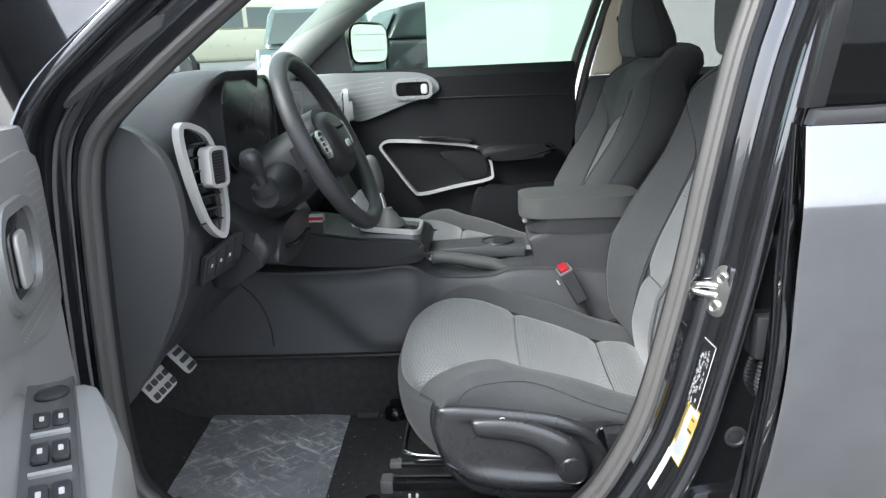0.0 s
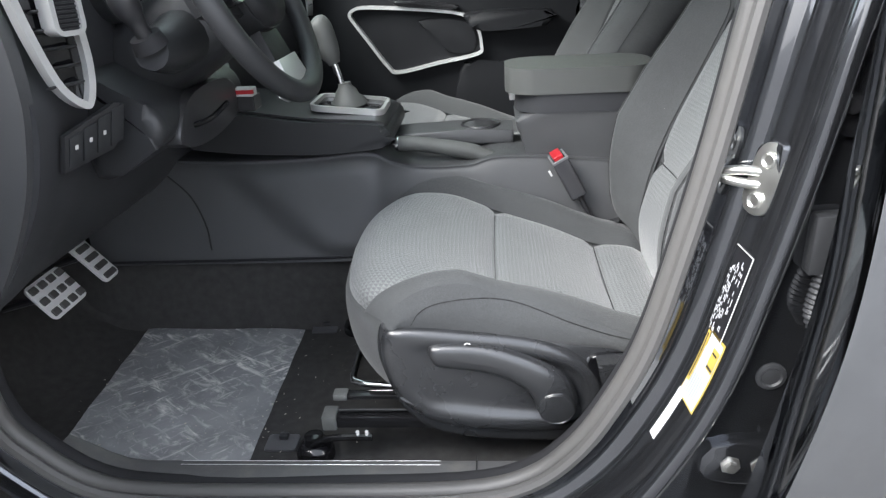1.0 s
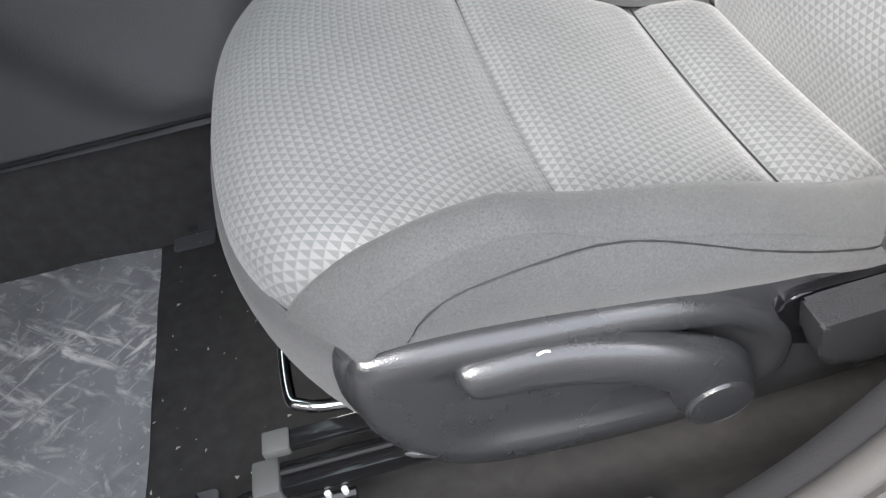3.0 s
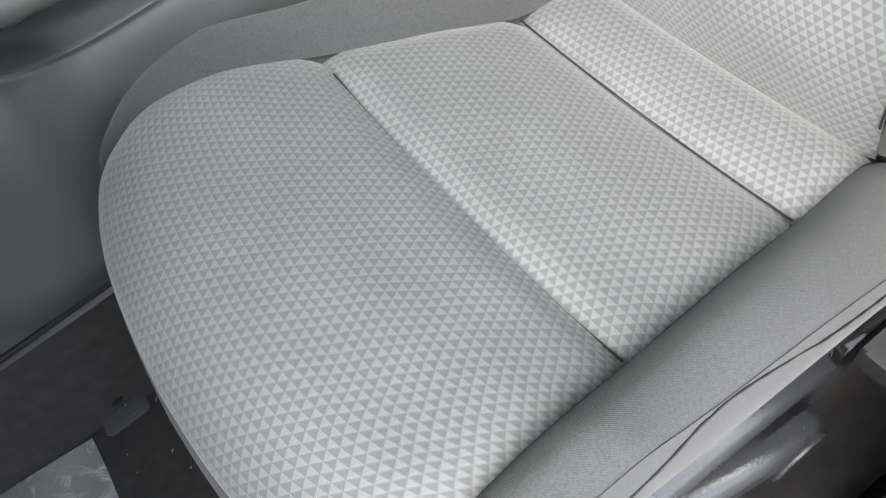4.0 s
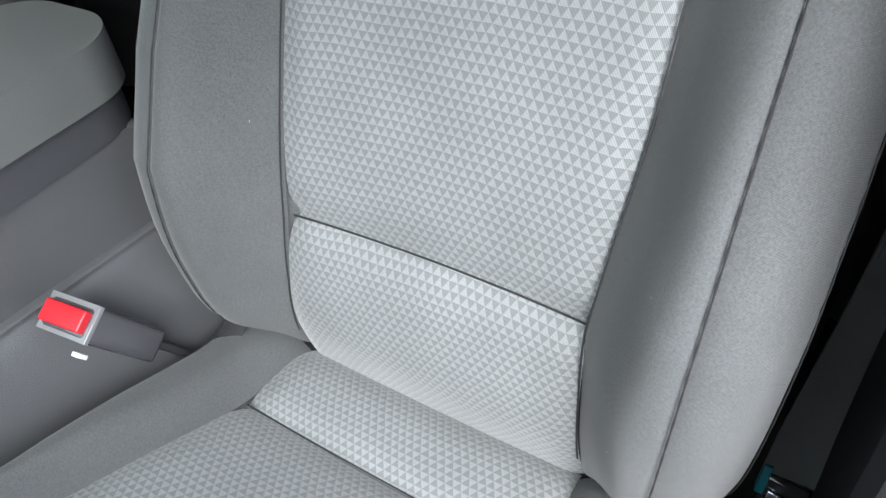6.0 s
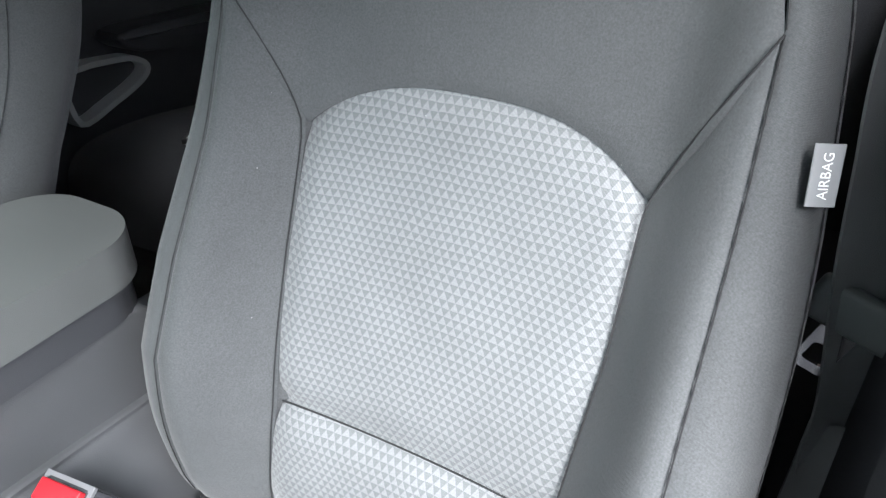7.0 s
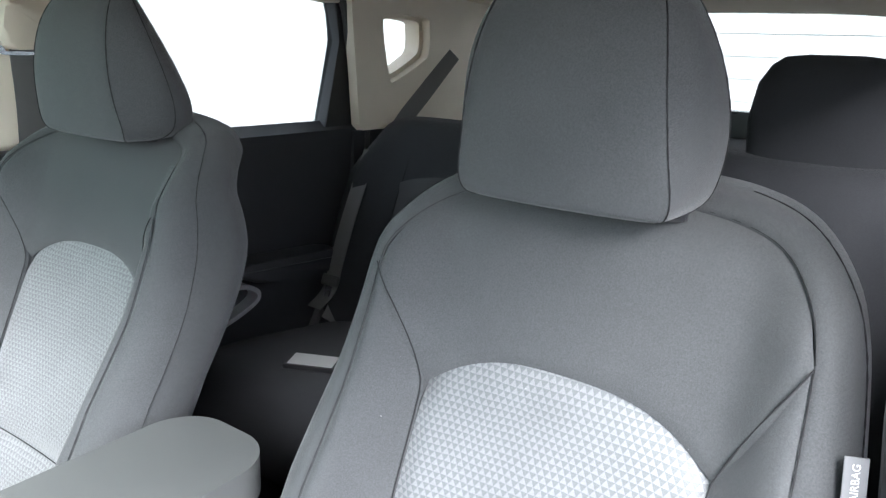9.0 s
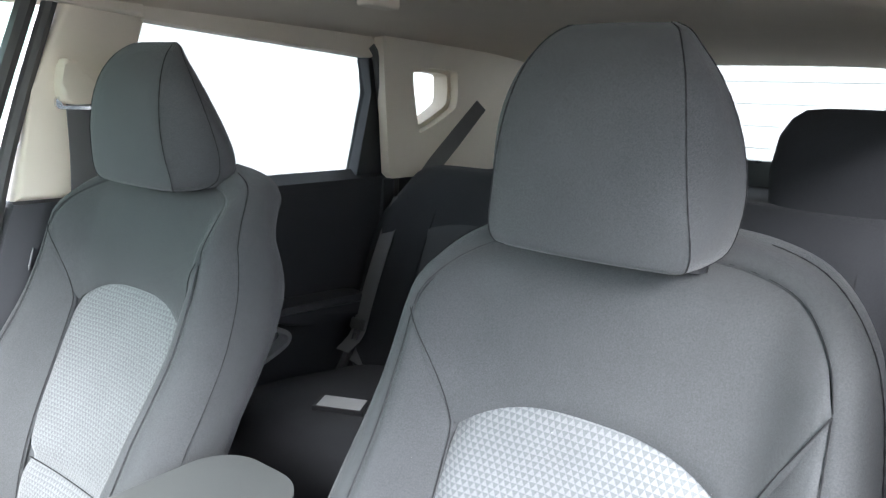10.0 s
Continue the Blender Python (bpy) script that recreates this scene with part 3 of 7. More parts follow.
def front_seat(yc, s, label, outer_label, fore=0.0):
    seat = thing("front_seat", label, "car seat", (-0.2, yc, 0.36), group="front seats")

    def W(x, y, z):
        return Vector((x, yc + s * y, z))

    # cushion insert in three padded pieces
    for name, i0, i1 in (("seat_insert_rear", SEAMS[0], SEAMS[1]), ("seat_insert_middle", SEAMS[1], SEAMS[2]), ("seat_insert_front", SEAMS[2], SEAMS[3])):
        rows = []
        arc = [0.0]
        for i in range(i0, i1):
            arc.append(arc[-1] + (CUSHION[i + 1] - CUSHION[i]).length)
        steps = []
        for k, i in enumerate(range(i0, i1 + 1)):
            steps.append((CUSHION[i], arc[k]))
            if k in (0, i1 - i0 - 1):
                for f in (0.15, 0.35, 0.65, 0.85):
                    steps.append((CUSHION[i].lerp(CUSHION[i + 1], f), lerp(arc[k], arc[k + 1], f)))
        for p, a in steps:
            w = interp(INSERT_W, p.x)
            row = []
            for q in [k / 18 for k in range(-18, 19)]:
                y = q * w + max(0, q) * inner_extra(p.x)
                e1, e2, e3 = a, arc[-1] - a, (1 - abs(q)) * w
                up = (0.006 * math.sin(math.pi * min(1, a / arc[-1])) if i0 < SEAMS[2] else 0.003) * (1 - q ** 4)
                drop = (0.0 if i0 == SEAMS[0] else 0.009 * bell(e1, 0.011)) + 0.008 * bell(e2, 0.013) + 0.006 * bell(e3, 0.010)
                nrm = Vector((0, 0, 1)) if p.x > -0.42 else Vector((-0.7 * smoothstep(.42, .49, -p.x), 0, 1)).normalized()
                base = W(p.x + front_bow(p.x, y), y, p.z - 0.006 * (1 - q * q) * smoothstep(.45, .2, -p.x))
                row.append(base + nrm * (up - drop))
            rows.append(row)
        bm = bmesh.new()
        sheet(bm, rows, flat="y")
        part(name, bm, M_INSERT, seat, "grey cloth woven with small triangles")

    # bolsters, their piping and side panels
    for side, nm in ((-1, "outer"), (1, "inner")):
        rows, low = [], []
        idx = list(range(4, SEAMS[3] + 1, 1))
        for i in idx:
            p = CUSHION[i]
            w, h = interp(INSERT_W, p.x), interp(BOLSTER_H, p.x)
            row = []
            for c in [k / 10 for k in range(11)]:
                y = w + bolster_w(w) * c
                if side > 0:
                    y += inner_extra(p.x) * (1 - c)
                up = h * (math.sin(math.pi / 2 * min(1, c / 0.5)) if c < 0.5 else 1 - 0.34 * ((c - 0.5) / 0.5) ** 2)
                up -= 0.009 * bell(c * BOLSTER_W, 0.008) + 0.0015 * bell((1 - c) * BOLSTER_W, 0.005)
                row.append(W(p.x + front_bow(p.x, side * y), side * y, p.z + up + 0.002))
            rows.append(row)
            zs = min(row[-1].z - 0.006, 0.585 + 0.1 * (-0.13 - p.x) if p.x < -0.13 else 0.585)
            y1 = w + bolster_w(w)
            side_row = []
            for d in [k / 8 for k in range(9)]:
                yy = lerp(y1, 0.225, d) + 0.009 * math.sin(math.pi * d)
                side_row.append(W(p.x + front_bow(p.x, side * yy), side * yy, lerp(row[-1].z + 0.0012, zs - 0.03, d)))
            low.append(side_row)
        bm = bmesh.new()
        sheet(bm, rows)
        part("seat_bolster", bm, M_CLOTH, seat)
        bm = bmesh.new()
        sheet(bm, low)
        part("seat_side_panel", bm, M_CLOTH, seat)
        bm = bmesh.new()
        line = []
        for k in range(41):
            x = lerp(-.365, -.030, k / 40)
            i = min(range(len(idx)), key=lambda j: abs(low[j][4].x - x) + (1 if j > 60 else 0))
            z = interp(PIPE_FINE, x)
            r = low[i]
            z = min(z, r[0].z - .001)
            y = interp(sorted((q.z, q.y) for q in r), z)
            line.append(Vector((x, y + s * side * .0004, z)))
        stitches(bm, line, 0.005, 0.0022, 0.0009)
        part("seat_stitching", bm, M_STITCH, seat, "black thread along the bolster seam")
    # padding under the covers, seen only as the dark of the seams
    rows = []
    for i in range(0, SEAMS[3] + 1, 2):
        p = CUSHION[i]
        w = interp(INSERT_W, p.x)
        tot = w + bolster_w(w) - .006
        rows.append([W(p.x + front_bow(p.x, q * tot) + .010 * smoothstep(.44, .49, -p.x), q * tot, p.z - 0.014) for q in [k / 12 for k in range(-12, 13)]])
    bm = bmesh.new()
    sheet(bm, rows)
    part("cushion_padding", bm, M_CLOTH, seat)
    # dark seams of the cushion
    for k in (SEAMS[1], SEAMS[2]):
        p = CUSHION[k]
        w = interp(INSERT_W, p.x)
        bm = bmesh.new()
        tube(bm, [W(p.x + front_bow(p.x, q * w), q * w, p.z - .0085 - 0.006 * (1 - q * q) * smoothstep(.45, .2, -p.x)) for q in [j / 10 * .985 for j in range(-10, 11)]], .0010, 6)
        part("cushion_seam", bm, M_STITCH, seat, "dark sewn seam")
    # front band under the edge seam
    rows = []
    for i in range(SEAMS[3], len(CUSHION)):
        p = CUSHION[i]
        row = []
        for q in [k / 16 for k in range(-16, 17)]:
            y = q * 0.221
            d = 0.006 * bell(i - SEAMS[3], 2)
            row.append(W(p.x + front_bow(p.x, y) + d, y, p.z))
        rows.append(row)
    bm = bmesh.new()
    sheet(bm, rows)
    part("seat_front_band", bm, M_CLOTH, seat)

    # backrest insert, lower and upper
    zb = 0.713
    N = 18
    def face_point(y, z, drop=0.0):
        return W(back_front(y, z) + drop, y, z)
    rows = []
    for r in [0, .04, .1, .18, .3, .42, .55, .68, .8, .88, .94, .97, 1]:
        row = []
        for k in range(-N, N + 1):
            q = k / N
            z = lerp(0.535, zb - 0.004 * (1 - q * q), r)
            wi = interp(BACK_WI, z)
            e = (1 - r) * (zb - 0.535)
            row.append(face_point(q * wi, z, 0.009 * bell(e, 0.014) + 0.007 * bell((1 - abs(q)) * wi, 0.01) - 0.007 * math.sin(math.pi * r)))
        rows.append(row)
    bm = bmesh.new()
    sheet(bm, rows, flat="yz")
    part("back_insert_lower", bm, M_INSERT, seat, "grey cloth woven with small triangles")

    bm = bmesh.new()
    tube(bm, [face_point(q * interp(BACK_WI, zb), zb - 0.004 * (1 - q * q), 0.0085) for q in [j / 10 * .985 for j in range(-10, 11)]], .0010, 6)
    part("back_seam", bm, M_STITCH, seat, "dark sewn seam")

    def arch(q):
        return 0.957 + 0.043 * (1 - abs(q) ** 3.0)
    rows = []
    for r in [0, .015, .03, .05, .08, .13, .2, .3, .4, .5, .6, .7, .8, .87, .92, .96, .98, 1]:
        row = []
        for k in range(-N, N + 1):
            q = k / N
            z = lerp(zb - 0.004 * (1 - q * q), arch(q), r)
            wi = interp(BACK_WI, z)
            e1, e2 = r * 0.25, (1 - r) * 0.25
            row.append(face_point(q * wi, z, 0.009 * bell(e1, 0.016) + 0.006 * bell(e2, 0.012) + 0.007 * bell((1 - abs(q)) * wi, 0.01) - 0.004 * math.sin(math.pi * r)))
        rows.append(row)
    bm = bmesh.new()
    sheet(bm, rows, flat="yz")
    part("back_insert_upper", bm, M_INSERT, seat, "grey cloth woven with small triangles")

    # plain upper panel between the arch and the piping over the shoulders
    top = spline([(-.211, 1.085, 0), (-.196, 1.125, 0), (-.165, 1.152, 0), (-.12, 1.165, 0), (-.06, 1.170, 0), (0, 1.172, 0), (.06, 1.170, 0), (.12, 1.165, 0),
                  (.165, 1.152, 0), (.196, 1.125, 0), (.211, 1.085, 0)], 6)
    rows = []
    M = len(top)
    for r in [0, .03, .07, .14, .24, .36, .5, .62, .74, .85, .93, .97, 1]:
        row = []
        for k in range(M):
            q = -1 + 2 * k / (M - 1)
            bo = Vector((q * 0.151, arch(q), 0))
            pt = bo.lerp(top[k], r)
            # the side edges bow outwards a little
            pt.x += math.copysign(-0.003 * math.sin(math.pi * r) * abs(q) ** 4, q)
            drop = 0.004 * bell(r * 0.16, 0.006) + 0.003 * bell((1 - r) * 0.12, 0.005) + 0.004 * bell((1 - abs(q)) * 0.17, 0.006) * min(1, (1 - r) / 0.2)
            row.append(face_point(pt.x, pt.y, drop - 0.004 * math.sin(math.pi * r)))
        rows.append(row)
    bm = bmesh.new()
    sheet(bm, rows)
    part("back_upper_panel", bm, M_CLOTH, seat)

    rows = []
    for z in [lerp(.53, 1.16, k / 30) for k in range(31)]:
        half = interp([(z2, y2) for y2, z2 in PIPING], z) - .006
        rows.append([W(back_front(q * half, z) + 0.014, q * half, z) for q in [k / 16 for k in range(-16, 17)]])
    bm = bmesh.new()
    sheet(bm, rows)
    part("back_padding", bm, M_CLOTH, seat)
    # front faces of the back bolsters
    outer = spline([(y, z, 0) for y, z in PIPING[:7]], 6)
    for side in (-1, 1):
        rows = []
        K = len(outer)
        for k in range(K):
            t = k / (K - 1)
            o = outer[k]
            if t < 0.74:
                z = lerp(0.548, 0.957, t / 0.74)
                inn = Vector((interp(BACK_WI, z), z, 0))
            else:
                u = (t - 0.74) / 0.26
                inn = Vector((lerp(0.151, 0.211, u) - 0.003 * math.sin(math.pi * u), lerp(0.957, 1.085, u), 0))
            row = []
            for c in [j / 12 for j in range(13)]:
                pt = inn.lerp(o, c)
                wd = (o - inn).length
                drop = 0.004 * bell(c * wd, 0.005) + 0.0025 * bell((1 - c) * wd, 0.004)
                row.append(face_point(side * pt.x, pt.y, drop * min(1, wd / 0.03)))
            rows.append(row)
        bm = bmesh.new()
        sheet(bm, rows)
        part("back_bolster", bm, M_CLOTH, seat)
        bm = bmesh.new()
        tube(bm, [r[0] + Vector((-.0055, 0, 0)) for r in rows[2:]], .0008, 6)
        part("bolster_seam", bm, M_STITCH, seat, "dark sewn seam")
        bm = bmesh.new()
        stitches(bm, [face_point(side * o.x, o.y, -0.001) for o in outer[2:]], 0.005, 0.002, 0.0008)
        part("back_stitching", bm, M_STITCH, seat, "black thread along the bolster seam")

    # lint on the cloth
    if s > 0:
        rnd = random.Random(21)
        bm = bmesh.new()
        for _ in range(34):
            y, z = rnd.uniform(-.19, .19), rnd.uniform(.62, 1.14)
            q = face_point(y, z, -.0012)
            r = rnd.uniform(.0003, .0008)
            v = [bm.verts.new(q + Vector((rnd.uniform(-r, r), rnd.uniform(-r, r), rnd.uniform(-r, r)))) for _ in range(4)]
            for f in ((0, 1, 2), (0, 2, 3), (0, 3, 1), (1, 3, 2)):
                bm.faces.new([v[i] for i in f])
        part("lint_specks", bm, M_PAPER, seat, "white specks of lint", smooth=False)["kind"] = "stuff"
    # boxing round the edge and the back panel
    loop = spline([(y, z, 0) for y, z in PIPING] + [(0, 1.172, 0)] + [(-y, z, 0) for y, z in PIPING[::-1]], 5)
    rows = []
    n = len(loop)
    for out, dx in ((-.001, .003), (.003, .0015), (.012, .001), (.026, .007), (.040, .024), (.050, .052), (.053, .085), (.048, .12), (.032, .15), (.0, .168), (-.05, .175)):
        row = []
        for k, o in enumerate(loop):
            a, b = loop[max(0, k - 1)], loop[min(n - 1, k + 1)]
            d = (b - a).normalized()
            nr = Vector((d.y, -d.x, 0))
            if nr.dot(o - Vector((0, .85, 0))) < 0:
                nr = -nr
            high = smoothstep(0.86, 1.16, o.y)
            q = o + nr * (out * lerp(1, 0.52, high))
            x = back_front(o.x, o.y) + dx * lerp(1, 0.62, smoothstep(1.0, 1.17, o.y))
            row.append(W(x, q.x, q.y))
        rows.append(row)
    bm = bmesh.new()
    vs = sheet(bm, rows)
    bm.faces.new(vs[-1])
    bm.faces.new([r[0] for r in vs])
    bm.faces.new([r[-1] for r in vs])
    part("back_side_panel", bm, M_CLOTH, seat)
    for sl in (slice(0, 46), slice(-46, None)):
        bm = bmesh.new()
        stitches(bm, [q + Vector((-.0006, math.copysign(.0012, q.y - yc), 0)) for q in rows[5][sl]], 0.005, 0.002, 0.0008)
        part("side_stitching", bm, M_STITCH, seat, "black thread along the side panel")
    bm = bmesh.new()
    stitches(bm, [W(back_front(o.x, o.y) + .0015, o.x * 1.002, o.y + .002) for o in loop[30:-30]], 0.005, 0.002, 0.0008)
    part("shoulder_stitching", bm, M_STITCH, seat, "black thread over the shoulders")

    # side tag on the outer edge, a small flag with lettering
    bm = bmesh.new()
    box(bm, -.0008, .0008, -.0085, .0085, -.0185, .0185, .0004, 1)
    flag = pose(.117, yc - s * .2515, 1.015, 0, 14, s * 24)
    bm.transform(flag)
    part("cloth_tag", bm, M_TAG, seat, "grey woven tag")
    tagc = bpy.data.curves.new("tag_lettering", "FONT")
    tagc.body = "AIRBAG"
    tagc.size = 0.0080
    tagc.align_x = "CENTER"
    tagc.align_y = "CENTER"
    tagc.extrude = 0.0002
    tagc.materials.append(M_WHITE)
    tx = new("tag_lettering", tagc)
    tx.parent = seat
    tx.matrix_parent_inverse = Matrix.Translation(-seat.location)
    tx.matrix_basis = flag @ Matrix(((0, 0, -1, -.0014), (0, 1, 0, 0), (1, 0, 0, 0), (0, 0, 0, 1)))

    # head restraint with a front panel and side panels meeting in a seam
    HR = [(1.166, .095, .170, .236, .092), (1.172, .109, .161, .262, .102), (1.190, .123, .156, .276, .106), (1.23, .131, .151, .272, .101), (1.27, .130, .149, .256, .096), (1.31, .120, .153, .238, .090),
          (1.345, .103, .163, .225, .082), (1.371, .083, .178, .218, .071), (1.386, .069, .194, .216, .061), (1.393, .055, .205, .213, .050)]
    if s < 0:
        HR = [(z - .013 * smoothstep(1.17, 1.25, z), hw, xf, xb, fw) for z, hw, xf, xb, fw in HR]
    hc = 0.025 if s > 0 else 0.009
    dense = spline([(z, hw, xf) for z, hw, xf, xb, fw in HR], 4)
    dens2 = spline([(z, xb, fw) for z, hw, xf, xb, fw in HR], 4)
    rows, seam_l, seam_r, side_l, side_r = [], [], [], [], []
    for a, b in zip(dense, dens2):
        z, hw, xf, xb, fw = a.x, a.y, a.z, b.y, b.z
        half = [(0, xf - .006), (fw * .4, xf - .0052), (fw * .75, xf - .002), (fw * .93, xf + .001), (fw, xf + .0035), (fw + (hw - fw) * .30, lerp(xf, xb, .14)), (fw + (hw - fw) * .75, lerp(xf, xb, .36)),
                (hw, lerp(xf, xb, .60)), (hw * .96, lerp(xf, xb, .80)), (hw * .86, lerp(xf, xb, .94)), (hw * .6, xb), (hw * .3, xb + .002)]
        ringp = [W(x, hc + y, z) for y, x in half] + [W(xb + .003, hc, z)] + [W(x, hc - y, z) for y, x in half[:0:-1]]
        rows.append(ringp)
        seam_l.append(W(xf + .0030, hc + fw + .0005, z))
        seam_r.append(W(xf + .0030, hc - fw - .0005, z))
        for sg, li in ((1, side_l), (-1, side_r)):
            li.append(W(lerp(xf, xb, .60), hc + sg * (hw + .0003), z))
    bm = bmesh.new()
    vs = sheet(bm, rows, close=True)
    bm.faces.new(vs[0][::-1])
    bm.faces.new(vs[-1])
    hrest = part("headrest", bm, M_CLOTH, seat)
    for sm in (seam_l, seam_r, side_l, side_r):
        bm = bmesh.new()
        stitches(bm, sm, 0.004, 0.0015, 0.0009)
        part("headrest_seam", bm, M_STITCH, hrest)
    for y in (-.06, .06):
        bm = bmesh.new()
        tube(bm, [W(.235, y, 1.10), W(.238, y, 1.20)], 0.0065, 12)
        part("headrest_post", bm, M_CHROME, seat, "chrome headrest post")
        bm = bmesh.new()
        turned(bm, W(.233, y, 1.160), (0, 0, 1), [(0, .018), (.012, .018), (.015, .015), (.016, .008)], 16)
        part("post_collar", bm, M_PLASTIC, seat)

    # plastic shield on the outer side: a skirt, and a bulge with a rounded rim about a shallow recess
    yo = -0.216
    shield = rounded([(-.408, .601), (-.380, .604), (-.345, .602), (-.302, .598), (-.218, .588), (-.150, .578), (-.10, .573), (-.03, .580), (.02, .585), (.075, .56), (.10, .51), (.085, .45), (.02, .420), (-.08, .408),
                      (-.19, .403), (-.279, .408), (-.345, .424), (-.386, .462), (-.405, .510), (-.416, .56)], 4)
    bm = bmesh.new()
    vs = sheet(bm, [[W(x, yo - dy, z) for x, z in toward(shield, [(-.33, .51), (.0, .51)], f)] for f, dy in ((.06, -.004), (.0, .004), (.012, .009), (.05, .0125), (.12, .0145), (.22, .0155), (.8, .0156))], close=True)
    bm.faces.new(vs[-1])
    part("side_shield", bm, M_SKIRT, seat, outer_label)
    hump = rounded([(-.404, .592), (-.380, .599), (-.345, .598), (-.302, .594), (-.218, .584), (-.165, .569), (-.126, .545), (-.104, .512), (-.101, .476), (-.117, .446), (-.15, .431), (-.22, .428), (-.30, .434),
                    (-.355, .452), (-.396, .500), (-.410, .55)], 5)
    rows = []
    for d, dy in ((.0, .012), (.01, .0165), (.035, .0205), (.08, .0235), (.14, .0252), (.21, .0256), (.29, .0250), (.36, .0225), (.42, .0192), (.50, .0174), (.62, .0168), (.80, .0166)):
        row = []
        for x, z in toward(hump, [(-.335, .525), (-.30, .522), (-.20, .505), (-.165, .500)], d):
            k = smoothstep(-.385, -.30, x)
            row.append(W(x, yo - (dy if d < .2 else lerp(.0258, dy, k)), z))
        rows.append(row)
    bm = bmesh.new()
    vs = sheet(bm, rows, close=True)
    bm.faces.new(vs[-1])
    part("side_shield_bulge", bm, M_SKIRT, seat)
    # ledge low in the recess
    bm = bmesh.new()
    tube(bm, spline([W(-.388, yo - .0235, .490), W(-.355, yo - .022, .473), W(-.30, yo - .0185, .463), W(-.24, yo - .0175, .459), W(-.195, yo - .017, .457)], 6), [0.001] + [0.003] * 23 + [0.001], 8)
    part("shield_rib", bm, M_SKIRT, seat)
    if s > 0:
        arm = rounded([(-.343, .566), (-.334, .578), (-.285, .579), (-.241, .573), (-.197, .558), (-.158, .534), (-.139, .500), (-.140, .472), (-.158, .457), (-.180, .458), (-.194, .474), (-.202, .500), (-.226, .522),
                       (-.260, .533), (-.306, .539), (-.333, .545)], 5)
        bm = bmesh.new()
        vs = sheet(bm, [[W(x, yo - dy - .010 * smoothstep(-.30, -.19, x), z) for x, z in toward(arm, [(-.328, .561), (-.285, .559), (-.235, .549), (-.19, .527), (-.168, .492)], f)] for f, dy in ((.15, .014), (.0, .020), (.03, .026), (.13, .0305), (.30, .0335), (.55, .0352), (.85, .0358))], close=True)
        bm.faces.new(vs[-1])
        lv = part("height_lever", bm, M_SKIRT, seat, "grained black height lever")
        bm = bmesh.new()
        turned(bm, W(-.168, yo - .0440, .486), (0, -s, 0), [(0, .0250), (.0020, .0250), (.0030, .0242), (.0022, .0234), (.0022, .0228), (.0034, .0220), (.0038, .012), (.0040, 0)], 32)
        part("lever_cap", bm, M_SKIRT, lv, "round grained cap")
        bm = bmesh.new()
        box(bm, -.309, -.300, yc + s * (yo - .0185), yc + s * (yo - .0160), .513, .540, 0.001, 1)
        part("shield_slot", bm, M_SATIN, seat)
        # recline handle behind the lever; a black plate stands in for the recess's shade
        bm = bmesh.new()
        prism(bm, rounded([(-.122, .552), (-.06, .558), (.01, .560), (.03, .545), (.03, .505), (-.05, .495), (-.108, .500)], 4), "y", yc + s * (yo - .0145), yc + s * (yo - .0230), 0.001, 1)
        part("handle_recess_shade", bm, M_SCREEN_SHADE, seat)
        bm = bmesh.new()
        prism(bm, rounded([(-.114, .552), (-.108, .560), (-.05, .563), (.005, .562), (.015, .550), (.005, .515), (-.05, .506), (-.098, .508)], 4), "y", yc + s * (yo - .027), yc + s * (yo - .052), 0.006, 3)
        part("recline_handle", bm, M_SKIRT, seat, "grained black recline handle")
        bm = bmesh.new()
        tube(bm, spline([W(-.292, yo - .0335, .582), W(-.288, yo - .034, .5845), W(-.284, yo - .0335, .5825)], 4), .0009, 5)
        part("lint", bm, M_PAPER, seat)
    # plain inner valance, pan, hinge covers
    bm = bmesh.new()
    prism(bm, [(x, z) for x, z in offset2(shield, 0.012)], "y", yc + s * 0.216, yc + s * 0.228, 0.004, 2)
    part("inner_valance", bm, M_PLASTIC, seat)
    bm = bmesh.new()
    box(bm, -.40, .08, yc - .205, yc + .205, .47, .53, 0.02, 3)
    part("seat_pan", bm, M_PLASTIC, seat)
    for sd in (-1, 1):
        bm = bmesh.new()
        rows = []
        for x, zt in [(q.x, q.y) for q in spline([(-.125, .548, 0), (-.09, .552, 0), (-.04, .560, 0), (.0, .574, 0), (.04, .594, 0), (.09, .608, 0), (.14, .590, 0), (.165, .54, 0)], 4)]:
            rows.append([(x, yc + sd * u, z) for u, z in ((.196, zt + .010), (.212, zt + .012), (.224, zt + .009), (.232, zt + .001), (.236, zt - .012), (.237, zt - .04), (.237, .45))])
        sheet(bm, rows)
        part("hinge_cover", bm, M_SKIRT, seat, "grained plastic hinge cover")
    # rails
    for y in (-.195, .195):
        bm = bmesh.new()
        v0 = yc + s * y
        box(bm, -.505, .22, v0 - .016, v0 + .008, .414, .434, 0.004, 2)
        rl = part("seat_rail", bm, M_SHINY, seat, "glossy black seat rail")
        bm = bmesh.new()
        box(bm, -.488, .20, v0 + .002, v0 + .018, .453, .461, 0.002, 2)
        part("upper_rail", bm, M_SHINY, rl)
        bm = bmesh.new()
        tube(bm, [(-.49, v0 - .006, .441), (-.3, v0 - .006, .441), (.1, v0 - .006, .441)], .0025, 6)
        part("rail_cable", bm, M_STITCH, rl)
        bm = bmesh.new()
        box(bm, -.515, -.492, v0 - .019, v0 + .012, .411, .437, 0.004, 2)
        part("rail_cap", bm, M_ARM, rl, "grey plastic rail cap")
        bm = bmesh.new()
        box(bm, -.498, -.476, v0 + .000, v0 + .020, .452, .463, 0.003, 2)
        part("rail_cap_small", bm, M_ARM, rl)
        bm = bmesh.new()
